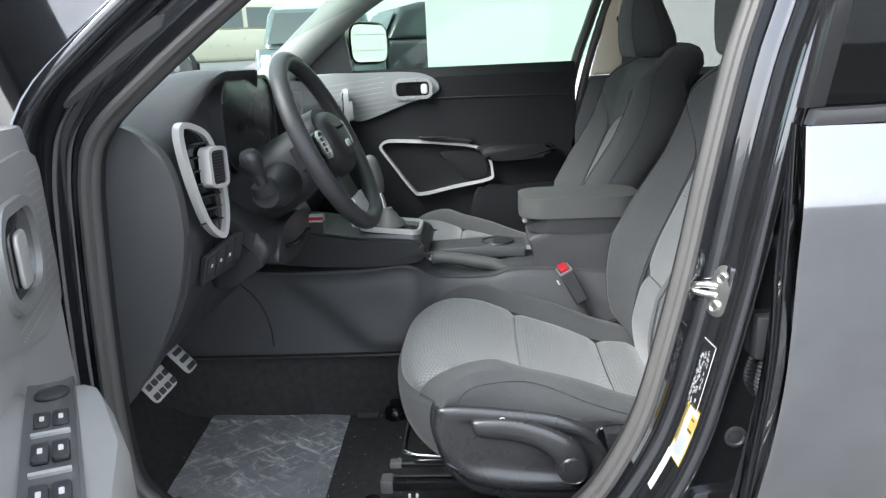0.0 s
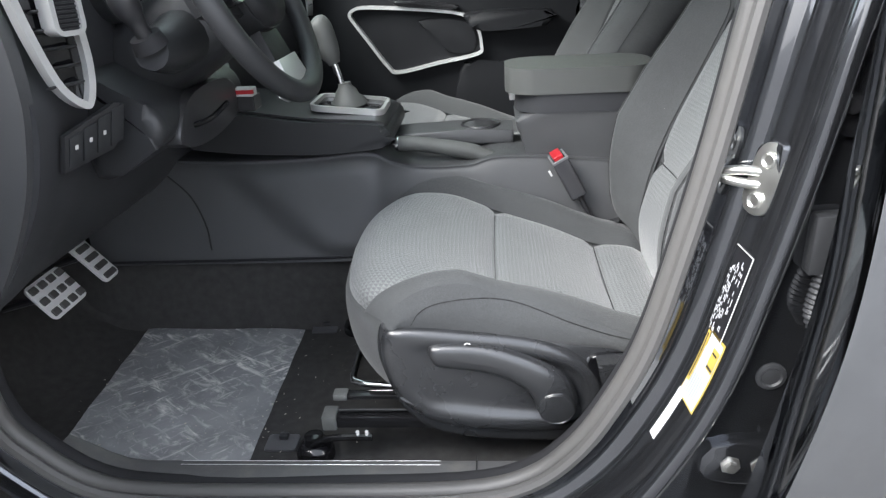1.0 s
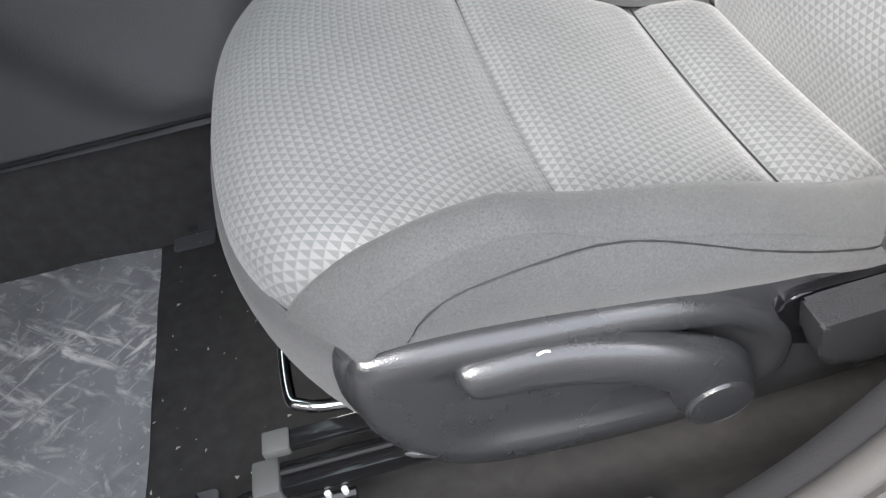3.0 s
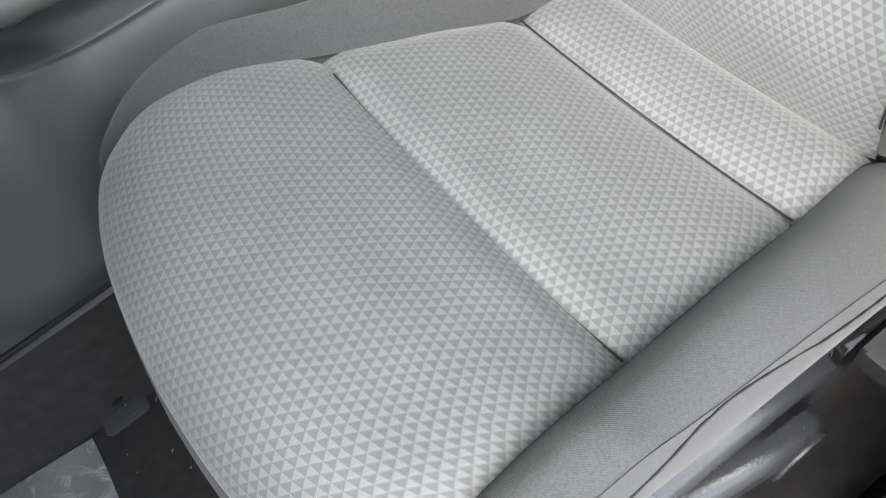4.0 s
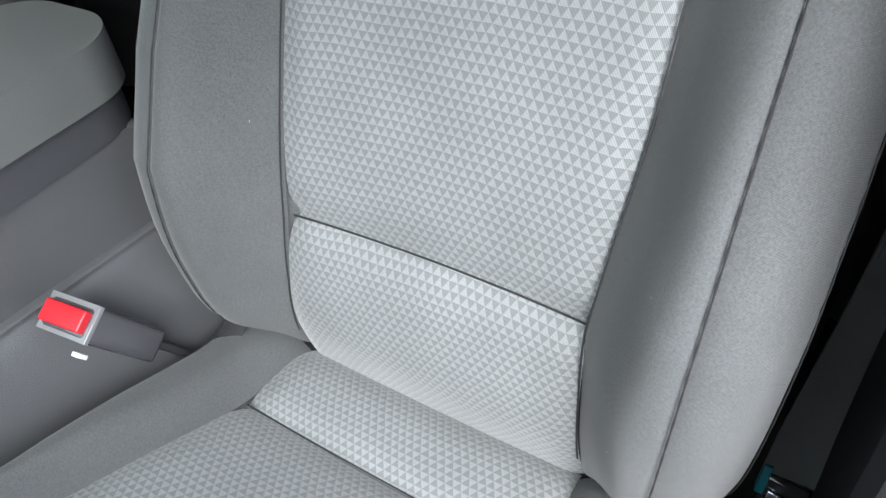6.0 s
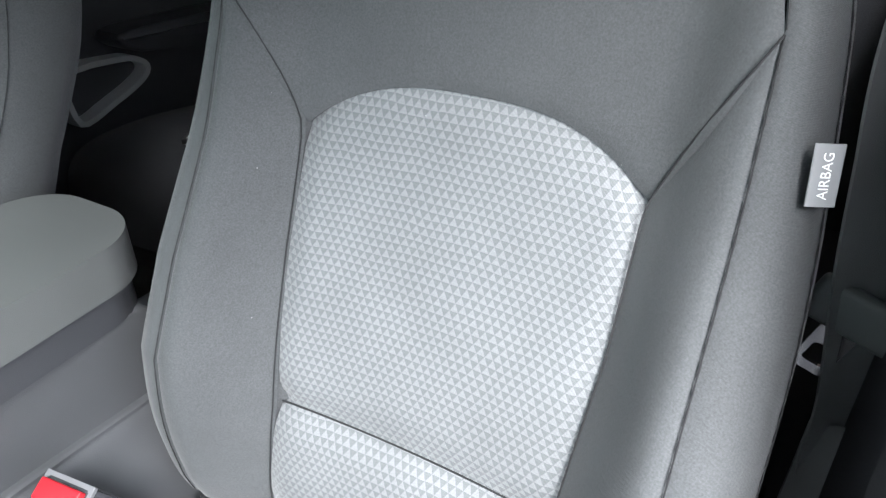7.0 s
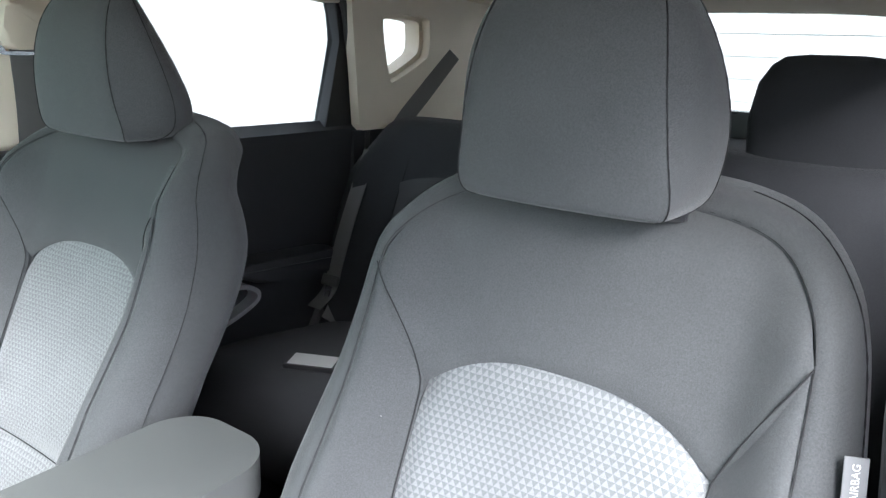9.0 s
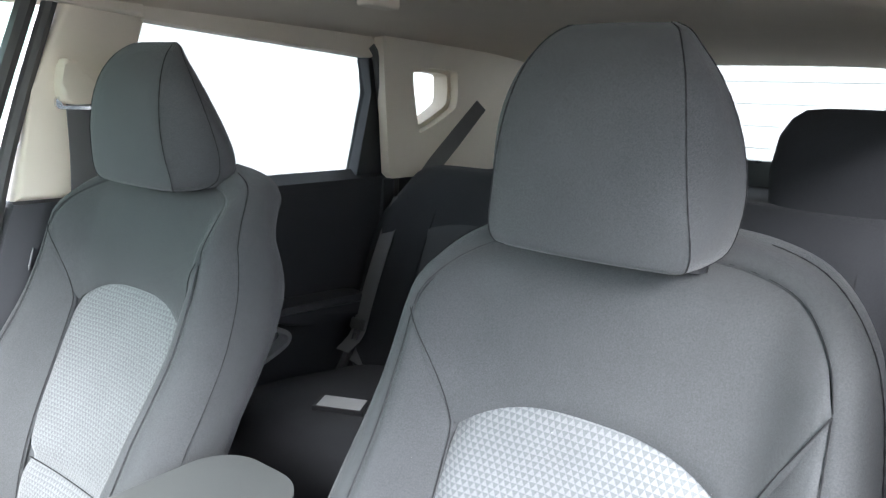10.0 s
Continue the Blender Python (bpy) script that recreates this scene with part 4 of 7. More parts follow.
        turned(bm, (-.535, v0 - .002, .352), (0, 0, 1), [(0, .030), (.012, .030), (.022, .025), (.026, .017), (.030, .016), (.038, .015), (.040, .009)], 20)
        part("rail_foot", bm, M_SHINY, rl, "black rail foot with a bolt head")
        bm = bmesh.new()
        tube(bm, spline([(-.535, v0 - .016, .384), (-.51, v0 - .018, .396), (-.48, v0 - .016, .398), (-.44, v0 - .016, .398)], 4), .0055, 8)
        part("rail_bracket", bm, M_SHINY, rl)
        for xx in (-.462, -.448):
            bm = bmesh.new()
            tube(bm, [(xx, v0 - .016, .398), (xx, v0 - .016, .409)], .0028, 8)
            part("rail_pin", bm, M_WHITE, rl, "small white pin")
        for zz in (.0, .25):
            bm = bmesh.new()
            box(bm, -.30 + zz, -.27 + zz, v0 - .012, v0 + .012, .43, .48, 0.004, 1)
            part("rail_riser", bm, M_SATIN, seat)
    bm = bmesh.new()
    tube(bm, spline([W(-.30, -.170, .46), W(-.42, -.168, .462), W(-.462, -.160, .462), W(-.475, -.135, .462), W(-.476, 0, .462), W(-.475, .135, .462), W(-.462, .160, .462), W(-.42, .168, .462), W(-.30, .170, .46)], 6), 0.0055, 10)
    part("slide_bar", bm, M_CHROME, seat, "bent chrome slide bar")
    if s < 0:
        for o in seat.children:
            if o.name.startswith(("seat_insert", "seat_bolster", "seat_side", "seat_stitching", "seat_front", "cushion_", "side_shield", "shield_", "inner_valance")):
                o.location.x -= .085
                o.location.z += .028
    seat.location.x += fore
    return seat


front_seat(-0.35, 1, "grey and charcoal cloth driver's seat with black side shield", "grained black plastic side shield")
front_seat(0.405, -1, "grey and charcoal cloth passenger seat beside the console", "grained black plastic side shield", fore=-0.05)

# ---------------------------------------------------------------- passenger side, pillars, rear
YC = 0.0275


def resample(poly, n):
    p = [Vector((*q, 0)) for q in poly]
    seg = [(p[(i + 1) % len(p)] - p[i]).length for i in range(len(p))]
    tot, out = sum(seg), []
    for k in range(n):
        d = tot * k / n
        i = 0
        while d > seg[i] and i < len(p) - 1:
            d -= seg[i]
            i += 1
        q = p[i].lerp(p[(i + 1) % len(p)], d / seg[i])
        out.append((q.x, q.y))
    return out


def holed(name, outer, inner, y0, y1, m, label, cat):
    bm = bmesh.new()
    inner = spline([(u, v, 0) for u, v in inner], 6, closed=True)
    inner = [(q.x, q.y) for q in inner]
    c = Vector((sum(u for u, v in inner) / len(inner), sum(v for u, v in inner) / len(inner)))
    # the outer outline met along rays from the middle of the hole
    out = []
    po = [Vector(q) for q in outer]
    for u, v in inner:
        d = (Vector((u, v)) - c).normalized()
        best = None
        for a, b in zip(po, po[1:] + po[:1]):
            e = b - a
            den = d.x * e.y - d.y * e.x
            if abs(den) < 1e-9:
                continue
            t = ((a.x - c.x) * e.y - (a.y - c.y) * e.x) / den
            w = ((a.x - c.x) * d.y - (a.y - c.y) * d.x) / den
            if t > 0 and -1e-6 <= w <= 1 + 1e-6 and (best is None or t < best):
                best = t
        out.append(tuple(c + d * best))
    ring(bm, out, inner, "y", y0, y1)
    return struct(name, bm, m, label, cat), inner


# front passenger window frame: A pillar and roof rail
bm = bmesh.new()
tube(bm, spline([(-1.12, .69, 1.04), (-.935, .675, 1.192), (-.82, .665, 1.288), (-.70, .65, 1.378), (-.55, .62, 1.455), (-.40, .60, 1.50)], 6), .054, 14)
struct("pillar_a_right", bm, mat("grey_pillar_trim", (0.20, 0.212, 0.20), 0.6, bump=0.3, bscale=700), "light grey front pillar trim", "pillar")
bm = bmesh.new()
prism(bm, [(-.90, 1.14), (.03, 1.15), (.13, 1.44), (-.32, 1.47), (-.52, 1.45), (-.66, 1.375), (-.86, 1.20)], "y", .700, .704)
w = struct("window_1", bm, M_WIND, "faintly green front passenger window", "window", smooth=False)
w.visible_shadow = False
# right B pillar: black below, beige above, with the belt anchor cover
bm = bmesh.new()
prism(bm, [(.055, 1.112), (.215, 1.112), (.245, 1.25), (.315, 1.45), (.17, 1.47), (.10, 1.30)], "y", .672, .73, .012, 3)
struct("pillar_b_right", bm, M_BEIGE, "beige plastic centre pillar trim", "pillar")
bm = bmesh.new()
prism(bm, [(-.03, .36), (.24, .36), (.27, .80), (.218, 1.110), (.05, 1.110), (-.02, .90)], "y", .665, .735, .01, 2)
struct("pillar_b_right_lower", bm, M_DASH, "black lower centre pillar trim", "pillar")
for name, pts, r in (("door_seal_trim", [(-.02, .690, .60), (-.005, .690, .90), (.035, .690, 1.11), (.085, .690, 1.28), (.145, .690, 1.45), (.16, .690, 1.50)], .013),
                     ("door_edge_trim", [(-.045, .700, .60), (-.035, .700, .90), (.0, .700, 1.13), (.05, .700, 1.28), (.12, .700, 1.47)], .016)):
    bm = bmesh.new()
    tube(bm, spline(pts, 5), r, 8)
    struct(name, bm, M_RUBBER, "black rubber seal along the centre pillar", "seal")
# rear passenger window and frame
RW = [(.235, 1.128), (.285, 1.32), (.345, 1.435), (.62, 1.437), (.905, 1.414), (.937, 1.33), (.905, 1.20), (.884, 1.124), (.55, 1.124)]
bm = bmesh.new()
prism(bm, [(.20, 1.10), (.31, 1.47), (.95, 1.44), (.98, 1.30), (.90, 1.09)], "y", .704, .708)
struct("window_2", bm, M_SOLAR, "lightly tinted rear passenger window", "window", smooth=False).visible_shadow = False
bm = bmesh.new()
prism(bm, [(.886, 1.10), (1.035, 1.10), (.985, 1.30), (.955, 1.415), (.925, 1.415), (.950, 1.32)], "y", .675, .715, .006, 2)
struct("window_frame_trim", bm, M_PLASTIC, "black rear window frame and corner cover", "trim")
bm = bmesh.new()
prism(bm, [(.30, 1.436), (.93, 1.410), (.98, 1.42), (.93, 1.47), (.30, 1.49)], "y", .665, .72, .008, 2)
struct("wall_roof_rail_right", bm, M_BEIGE, "beige roof rail trim", "trim")
bm = bmesh.new()
prism(bm, [(-.50, 1.37), (-.32, 1.445), (.14, 1.45), (.30, 1.44), (.30, 1.50), (-.45, 1.50)], "y", .655, .72, .008, 2)
struct("wall_roof_rail_front_right", bm, M_BEIGE, "beige roof rail trim", "trim")
bm = bmesh.new()
tube(bm, spline([(1.035, .668, 1.10), (.985, .668, 1.26), (.955, .668, 1.40), (.93, .668, 1.44)], 6), .012, 8)
struct("door_seal_trim", bm, M_RUBBER, "black rubber rear door seal", "seal")
bm = bmesh.new()
tube(bm, spline([(1.04, .668, 1.105), (1.03, .665, .98), (.98, .662, .84), (.90, .660, .70), (.82, .658, .58), (.74, .655, .45)], 6), .013, 8)
struct("door_seal_trim", bm, M_RUBBER, "black rubber rear door seal", "seal")
# right rear quarter with its small window
holed("wall_quarter_right", [(.985, 1.095), (2.0, 1.095), (2.0, 1.47), (.945, 1.47)],
      [(1.075, 1.36), (1.10, 1.393), (1.26, 1.395), (1.283, 1.37), (1.283, 1.30), (1.255, 1.275), (1.13, 1.222), (1.105, 1.235)], .640, .668, M_BEIGE, "beige rear quarter trim", "wall")
holed("wall_quarter_reveal_right", [(1.03, 1.12), (1.55, 1.12), (1.55, 1.45), (1.03, 1.45)],
      [(1.085, 1.35), (1.11, 1.383), (1.25, 1.385), (1.270, 1.36), (1.270, 1.31), (1.245, 1.285), (1.145, 1.24), (1.115, 1.25)], .669, .72, M_BEIGE, "beige window reveal", "wall")
bm = bmesh.new()
prism(bm, [(1.04, 1.13), (1.5, 1.13), (1.5, 1.45), (1.04, 1.45)], "y", .722, .726)
struct("window_3", bm, M_SOLAR, "small lightly tinted quarter window", "window", smooth=False).visible_shadow = False
bm = bmesh.new()
prism(bm, [(.985, .35), (2.0, .35), (2.0, 1.094), (.985, 1.094)], "y", .66, .70, .01, 2)
struct("wall_cargo_right", bm, M_DASH, "black cargo side trim", "wall")
# left rear side, closed
bm = bmesh.new()
prism(bm, [(.10, .35), (2.0, .35), (2.0, 1.10), (.08, 1.10)], "y", -.735, -.700, .01, 2)
struct("wall_rear_left", bm, M_DASH, "black rear door and cargo trim", "wall")
holed("wall_rear_left_upper", [(.19, 1.101), (2.0, 1.101), (2.0, 1.47), (.22, 1.47)],
      [(.24, 1.14), (.30, 1.40), (.45, 1.43), (.85, 1.42), (.93, 1.38), (.90, 1.14), (.6, 1.13)], -.735, -.695, M_BEIGE, "beige upper side trim", "wall")
# tailgate
bm = bmesh.new()
ring(bm, [(-.68, 1.0), (.74, 1.0), (.74, 1.50), (-.68, 1.50)], [(-.58, 1.165), (.635, 1.165), (.60, 1.462), (-.545, 1.462)], "x", 1.88, 1.94, .006)
struct("wall_tailgate", bm, M_SATIN, "dark tailgate window frame", "wall")
bm = bmesh.new()
box(bm, 1.88, 1.94, -.68, .74, .35, 1.0, .01)
struct("wall_tailgate_lower", bm, M_DASH, "black lower tailgate trim", "wall")
bm = bmesh.new()
prism(bm, [(-.60, 1.15), (.66, 1.15), (.62, 1.48), (-.56, 1.48)], "x", 1.915, 1.919)
struct("window_4", bm, M_SOLAR, "lightly tinted tailgate window", "window", smooth=False).visible_shadow = False
bm = bmesh.new()
box(bm, 1.80, 1.94, -.68, .74, 1.470, 1.50, .012, 3)
struct("wall_rear_header", bm, M_BEIGE, "beige rear header trim", "trim")
bm = bmesh.new()
box(bm, .90, 1.90, -.70, .74, .30, .42, .005)
struct("floor_cargo", bm, M_CARPET, "black carpeted cargo floor", "floor")
# cargo cover shelf behind the rear seats
bm = bmesh.new()
box(bm, 1.18, 1.88, -.62, .66, 1.06, 1.085, .008)
single("cargo_cover", bm, M_CLOTH_R, "black cargo cover behind the rear seats", "cargo cover")


# ---------------------------------------------------------------- rear bench
def rear_seat():
    b = thing("rear_bench", "charcoal cloth rear bench seat with grey insert", "car seat", (.7, YC, .44))
    for y0, y1 in ((-.675, .0), (.004, .64)):
        rows = []
        for k, (x, z) in enumerate([(q.x, q.z) for q in spline([(.40, 0, .46), (.385, 0, .56), (.40, 0, .63), (.45, 0, .662), (.55, 0, .665), (.70, 0, .645), (.86, 0, .62), (.92, 0, .60)], 5)]):
            rows.append([(x, lerp(y0, y1, q), z - .03 * abs(2 * q - 1) ** 6 + .008 * math.sin(math.pi * q)) for q in [j / 16 for j in range(17)]])
        bm = bmesh.new()
        sheet(bm, rows)
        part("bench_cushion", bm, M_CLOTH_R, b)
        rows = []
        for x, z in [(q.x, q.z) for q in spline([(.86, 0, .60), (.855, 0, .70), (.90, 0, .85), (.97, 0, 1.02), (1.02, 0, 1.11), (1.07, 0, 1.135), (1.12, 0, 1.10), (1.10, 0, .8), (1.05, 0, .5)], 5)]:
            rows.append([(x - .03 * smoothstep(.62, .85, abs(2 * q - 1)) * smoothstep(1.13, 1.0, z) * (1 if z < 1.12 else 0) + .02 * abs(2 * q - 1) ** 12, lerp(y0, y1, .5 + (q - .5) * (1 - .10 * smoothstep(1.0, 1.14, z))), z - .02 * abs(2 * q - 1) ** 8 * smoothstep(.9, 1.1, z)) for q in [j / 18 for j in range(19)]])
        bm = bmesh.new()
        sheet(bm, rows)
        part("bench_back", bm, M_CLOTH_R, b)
        mid = (y0 + y1) / 2
        rows = []
        for z in [lerp(.66, .985, k / 14) for k in range(15)]:
            x = interp([(.66, .853), (.70, .852), (.85, .897), (1.02, .967)], z) - .006
            rows.append([(x + .003 * q * q, mid + q * lerp(.13, .15, (z - .66) / .32), z + .03 * (1 - q * q) * smoothstep(.9, 1.0, z)) for q in [j / 8 for j in range(-8, 9)]])
        bm = bmesh.new()
        sheet(bm, rows)
        part("bench_insert", bm, M_REARINSERT, b, "grey woven insert with the rear shade in its colour")
        for yy in (mid - .148, mid + .148):
            bm = bmesh.new()
            tube(bm, spline([(.846, yy, .64), (.85, yy, .72), (.893, yy, .86), (.965, yy + .0, 1.01), (1.01, yy, 1.09)], 5), .0015, 5)
            part("bench_seam", bm, M_STITCH, b)
        # head restraint
        rows = []
        for z, hw, xf, xb in ((1.105, .115, 1.06, 1.13), (1.12, .130, 1.045, 1.15), (1.20, .138, 1.045, 1.155), (1.27, .130, 1.06, 1.155), (1.305, .112, 1.075, 1.15), (1.322, .09, 1.09, 1.14), (1.327, .05, 1.10, 1.13)):
            cx, dx = (xf + xb) / 2, (xb - xf) / 2
            rows.append([(cx - dx * math.copysign(abs(math.cos(a)) ** .6, math.cos(a)), mid - (.0925 if y0 < 0 else .11) + hw * math.copysign(abs(math.sin(a)) ** .6, math.sin(a)), z) for a in [2 * math.pi * k / 24 for k in range(24)]])
        bm = bmesh.new()
        vs = sheet(bm, rows, close=True)
        bm.faces.new(vs[0][::-1])
        bm.faces.new(vs[-1])
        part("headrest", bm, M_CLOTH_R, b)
        for dy in (-.05, .05):
            bm = bmesh.new()
            tube(bm, [(1.085, mid - (.0925 if y0 < 0 else .11) + dy, 1.08), (1.09, mid - (.0925 if y0 < 0 else .11) + dy, 1.16)], .006, 8)
            part("headrest_post", bm, M_CHROME, b, "chrome headrest post")
    return b


# front insert's weave again, darkened: shade behind the seats put into its colour
M_REARINSERT = triangle_cloth("shaded_triangle_cloth", (0.075, 0.075, 0.078), (0.045, 0.045, 0.048))
rear_seat()


# ---------------------------------------------------------------- dashboard
def dash_profile(y):
    """Outline of the dashboard at a distance across the car, from the windscreen down to the knee panel."""
    hood = smoothstep(.27, .11, -.345 - y) if y < -.345 else smoothstep(.22, .06, y + .345)
    mid = smoothstep(.14, .05, abs(y - YC))
    e = .018 * smoothstep(-.50, -.64, y)
    return [(-1.55, 1.06), (-1.35, 1.115), (-1.10, 1.140 + .012 * hood), (-.95, 1.142 + .022 * hood), (-.88 + .05 * hood, 1.128 + .054 * hood), (-.84 + .085 * hood, 1.105 + .078 * hood), (-.80 + .046 * hood, 1.075 + .094 * hood),
            (-.795 + .008 * hood, 1.04 + .095 * hood), (-.79 + .010 * hood, .98 + .02 * hood), (-.785 + e, .93), (-.79 + e, .88), (-.815 + e, .81), (-.865 + e, .73), (-.92 + e, .665), (-.99, .63), (-1.10, .62)]


d = thing("dashboard", "black soft-touch dashboard with hooded instrument cluster", "dashboard", (-.95, YC, .9))
rows = []
for y in [lerp(-.655, .70, k / 60) for k in range(61)]:
    rows.append([(x, y, z) for x, z in dash_profile(y)])
fine = []
for r in rows:
    fine.append([tuple(q) for q in spline(r, 3)])
bm = bmesh.new()
vs = sheet(bm, fine)
bm.faces.new(vs[0])
bm.faces.new(vs[-1][::-1])
part("dash_shell", bm, M_DASH, d)
# removable end cap
bm = bmesh.new()
cap = rounded([(-.940, 1.060), (-.905, 1.100), (-.853, 1.110), (-.801, 1.083), (-.773, 1.027), (-.768, .955), (-.775, .901), (-.797, .827), (-.836, .751), (-.886, .677), (-.93, .64), (-.955, .70), (-.957, .85)], 4)
prism(bm, cap, "y", -.668, -.646, .007, 4)
# paler plastic than the shell: daylight at the door put into its colour
part("end_cap", bm, M_CONSOLE, d, "black dashboard end cap")
# dark instrument screen
bm = bmesh.new()
prism(bm, roundrect(-.452, -.135, 1.005, 1.162, .056, 8), "x", -.778, -.766, .003, 2)
part("instrument_screen", bm, mat("anti_glare_screen", (0.008, 0.008, 0.010), 0.28), d, "dark instrument screen")
bm = bmesh.new()
ring(bm, roundrect(-.459, -.128, .998, 1.169, .062, 8), roundrect(-.4525, -.1345, 1.0045, 1.1625, .0565, 8), "x", -.80, -.763, .003)
part("instrument_hood", bm, M_PLASTIC, d)
# centre screen
bm = bmesh.new()
prism(bm, roundrect(-.10, .16, .985, 1.125, .012), "x", -.80, -.772, .004, 2)
part("centre_screen", bm, M_SCREEN_SHADE, d, "glossy dark centre display")


def vent(o, U, label, flip=1):
    """An upright oval vent in a silver ring, with slats and a silver-framed knob."""
    o, U = Vector(o), Vector(U).normalized()
    V = Vector((0, 0, 1))
    N = U.cross(V)

    def P(u, v, n=0):
        return o + U * u + V * v * .94 + N * n
    out = [(q.x, q.y) for q in spline([(-.046, .092, 0), (-.024, .098, 0), (.016, .075, 0), (.036, .02, 0), (.042, -.04, 0), (.036, -.085, 0), (.020, -.104, 0), (-.012, -.075, 0), (-.034, -.01, 0), (-.047, .055, 0)], 5, closed=True)]
    inn = offset2(out, .0095)
    v = part("vent", bmesh_ring3(P, out, inn, -.006, .008), M_SILVER, d, label)
    # flat black plate standing in for the shaded depth of the vent
    part("vent_cavity", bmesh_plate3(P, inn, -.004, -.001), M_SCREEN_SHADE, v)
    for k in range(7):
        z = -.07 + .022 * k
        bm = bmesh.new()
        box(bm, -.024, .024, -.0016, .0016, -.006, .004, .001, 1)
        for q in bm.verts:
            q.co = P(q.co.x + .004 * (1 - abs(z) * 8), z + q.co.y + .3 * q.co.z, q.co.z + .003)
        part("vent_slat", bm, M_PLASTIC, v)
    kn = roundrect(-.012, .030, -.012, .056, .012)
    part("vent_knob_frame", bmesh_ring3(P, kn, offset2(kn, .006), .004, .026), M_SILVER, v, "satin silver knob frame")
    knob = part("vent_knob", bmesh_plate3(P, offset2(kn, .005), .004, .022), M_TRIM, v)
    for k in range(11):
        part("rib", bmesh_plate3(P, roundrect(-.006, .024, -.006 + .0051 * k, -.0036 + .0051 * k, .0008), .0215, .0240), M_PLASTIC, v)


def bmesh_ring3(P, out, inn, a, b):
    bm = bmesh.new()
    ring(bm, out, inn, "z", a, b, .003)
    for q in bm.verts:
        q.co = P(*q.co)
    return bm


def bmesh_plate3(P, out, a, b):
    bm = bmesh.new()
    prism(bm, out, "z", a, b, min(.002, abs(b - a) * .3), 2)
    for q in bm.verts:
        q.co = P(*q.co)
    return bm


vent((-.745, -.619, 1.016), (.34, .94, 0), "upright air vent in a satin silver ring")
vent((-.755, .635, 1.012), (-.34, .94, 0), "upright air vent in a satin silver ring")
# switch panel
UU = Vector((.34, .94, 0)).normalized()
NN = UU.cross(Vector((0, 0, 1)))


def PS(u, v, n=0):
    return Vector((-.752, -.575, .872)) + UU * u + Vector((.25, 0, 1)).normalized() * v + NN * n


sw = part("switch_panel", bmesh_plate3(PS, [(-.046, -.030), (.030, -.018), (.046, .0), (.046, .040), (.03, .044), (-.046, .018)], -.006, .004), M_SATIN, d, "black switch panel")
for k in range(4):
    u0 = -.041 + k * .0215
    z0, z1 = lerp(-.024, -.012, k / 3), lerp(.014, .036, k / 3)
    part("switch", bmesh_plate3(PS, [(u0, z0), (u0 + .0195, z0 + .004), (u0 + .0195, z1 + .005), (u0, z1)], .003, .0065), M_PLASTIC, sw)
    if k < 3:
        part("switch_mark", bmesh_plate3(PS, roundrect(u0 + .0075, u0 + .0120, -.002 + .004 * k, .004 + .004 * k, .001), .0064, .0070), M_PAPER, sw, "white symbol")
# knee panel under the column with the column's lower cowl
bm = bmesh.new()
prism(bm, rounded([(-.80, .945), (-.745, .925), (-.700, .895), (-.690, .860), (-.715, .835), (-.80, .80)], 4), "y", -.515, -.175, .02, 4)
part("knee_panel", bm, M_PLASTIC, d)
bm = bmesh.new()
prism(bm, rounded([(-.475, .838), (-.45, .878), (-.40, .898), (-.30, .90), (-.24, .885), (-.215, .842), (-.30, .822), (-.40, .820)], 4), "x", -.712, -.684, .004, 2)
part("knee_recess", bm, M_SATIN, d)
bm = bmesh.new()
tube(bm, spline([(-.690, -.425, .852), (-.668, -.40, .858), (-.655, -.36, .872)], 4), .007, 8, flat=.6)
part("tilt_lever", bm, M_SHINY, d, "black column tilt lever")

# ---------------------------------------------------------------- steering wheel
wheel = thing("steering_wheel", "black steering wheel with silver lower spoke", "steering wheel", (-.600, -.345, 1.038))
tilt = radians(24.7)
WC = Vector((-.600, -.345, 1.038))
WA, WB, WN = Vector((0, 1, 0)), Vector((-math.sin(tilt), 0, math.cos(tilt))), Vector((math.cos(tilt), 0, math.sin(tilt)))


def PW(u, v, n=0):
    return WC + WA * u + WB * v + WN * n


bm = bmesh.new()
rim = [PW(.172 * math.cos(a), .172 * math.sin(a) * (0.97 if math.sin(a) < 0 else 1)) for a in [2 * math.pi * k / 72 for k in range(73)]]
tube(bm, rim, .0165, 14, caps=False)
part("rim", bm, mat("black_rim_leather", (0.034, 0.035, 0.037), 0.40, spec=0.5, bump=0.35, bscale=900, btype="leather"), wheel)
hub = rounded([(-.075, .035), (-.05, .062), (0, .070), (.05, .062), (.075, .035), (.070, -.03), (.04, -.062), (0, -.068), (-.04, -.062), (-.070, -.03)], 4)
M_WHEEL = mat("black_wheel_vinyl", (0.018, 0.0185, 0.020), 0.42, spec=0.35, bump=0.3, bscale=900, btype="leather")
hb = part("airbag_cover", bmesh_plate3(PW, hub, -.035, .006), M_WHEEL, wheel)
bm = bmesh.new()
rows = []
for inset, n in ((.006, .004), (.007, .012), (.011, .019), (.018, .025), (.030, .030), (.045, .032)):
    rows.append([PW(u, v - .004, n) for u, v in offset2(hub, inset)])
vs = sheet(bm, rows, close=True)
bm.faces.new(vs[-1])
part("airbag_dome", bm, M_WHEEL, hb)
part("emblem", bmesh_plate3(PW, roundrect(-.020, .020, -.022, -.008, .006), .0310, .0330), M_SILVER, hb, "plain silver emblem")
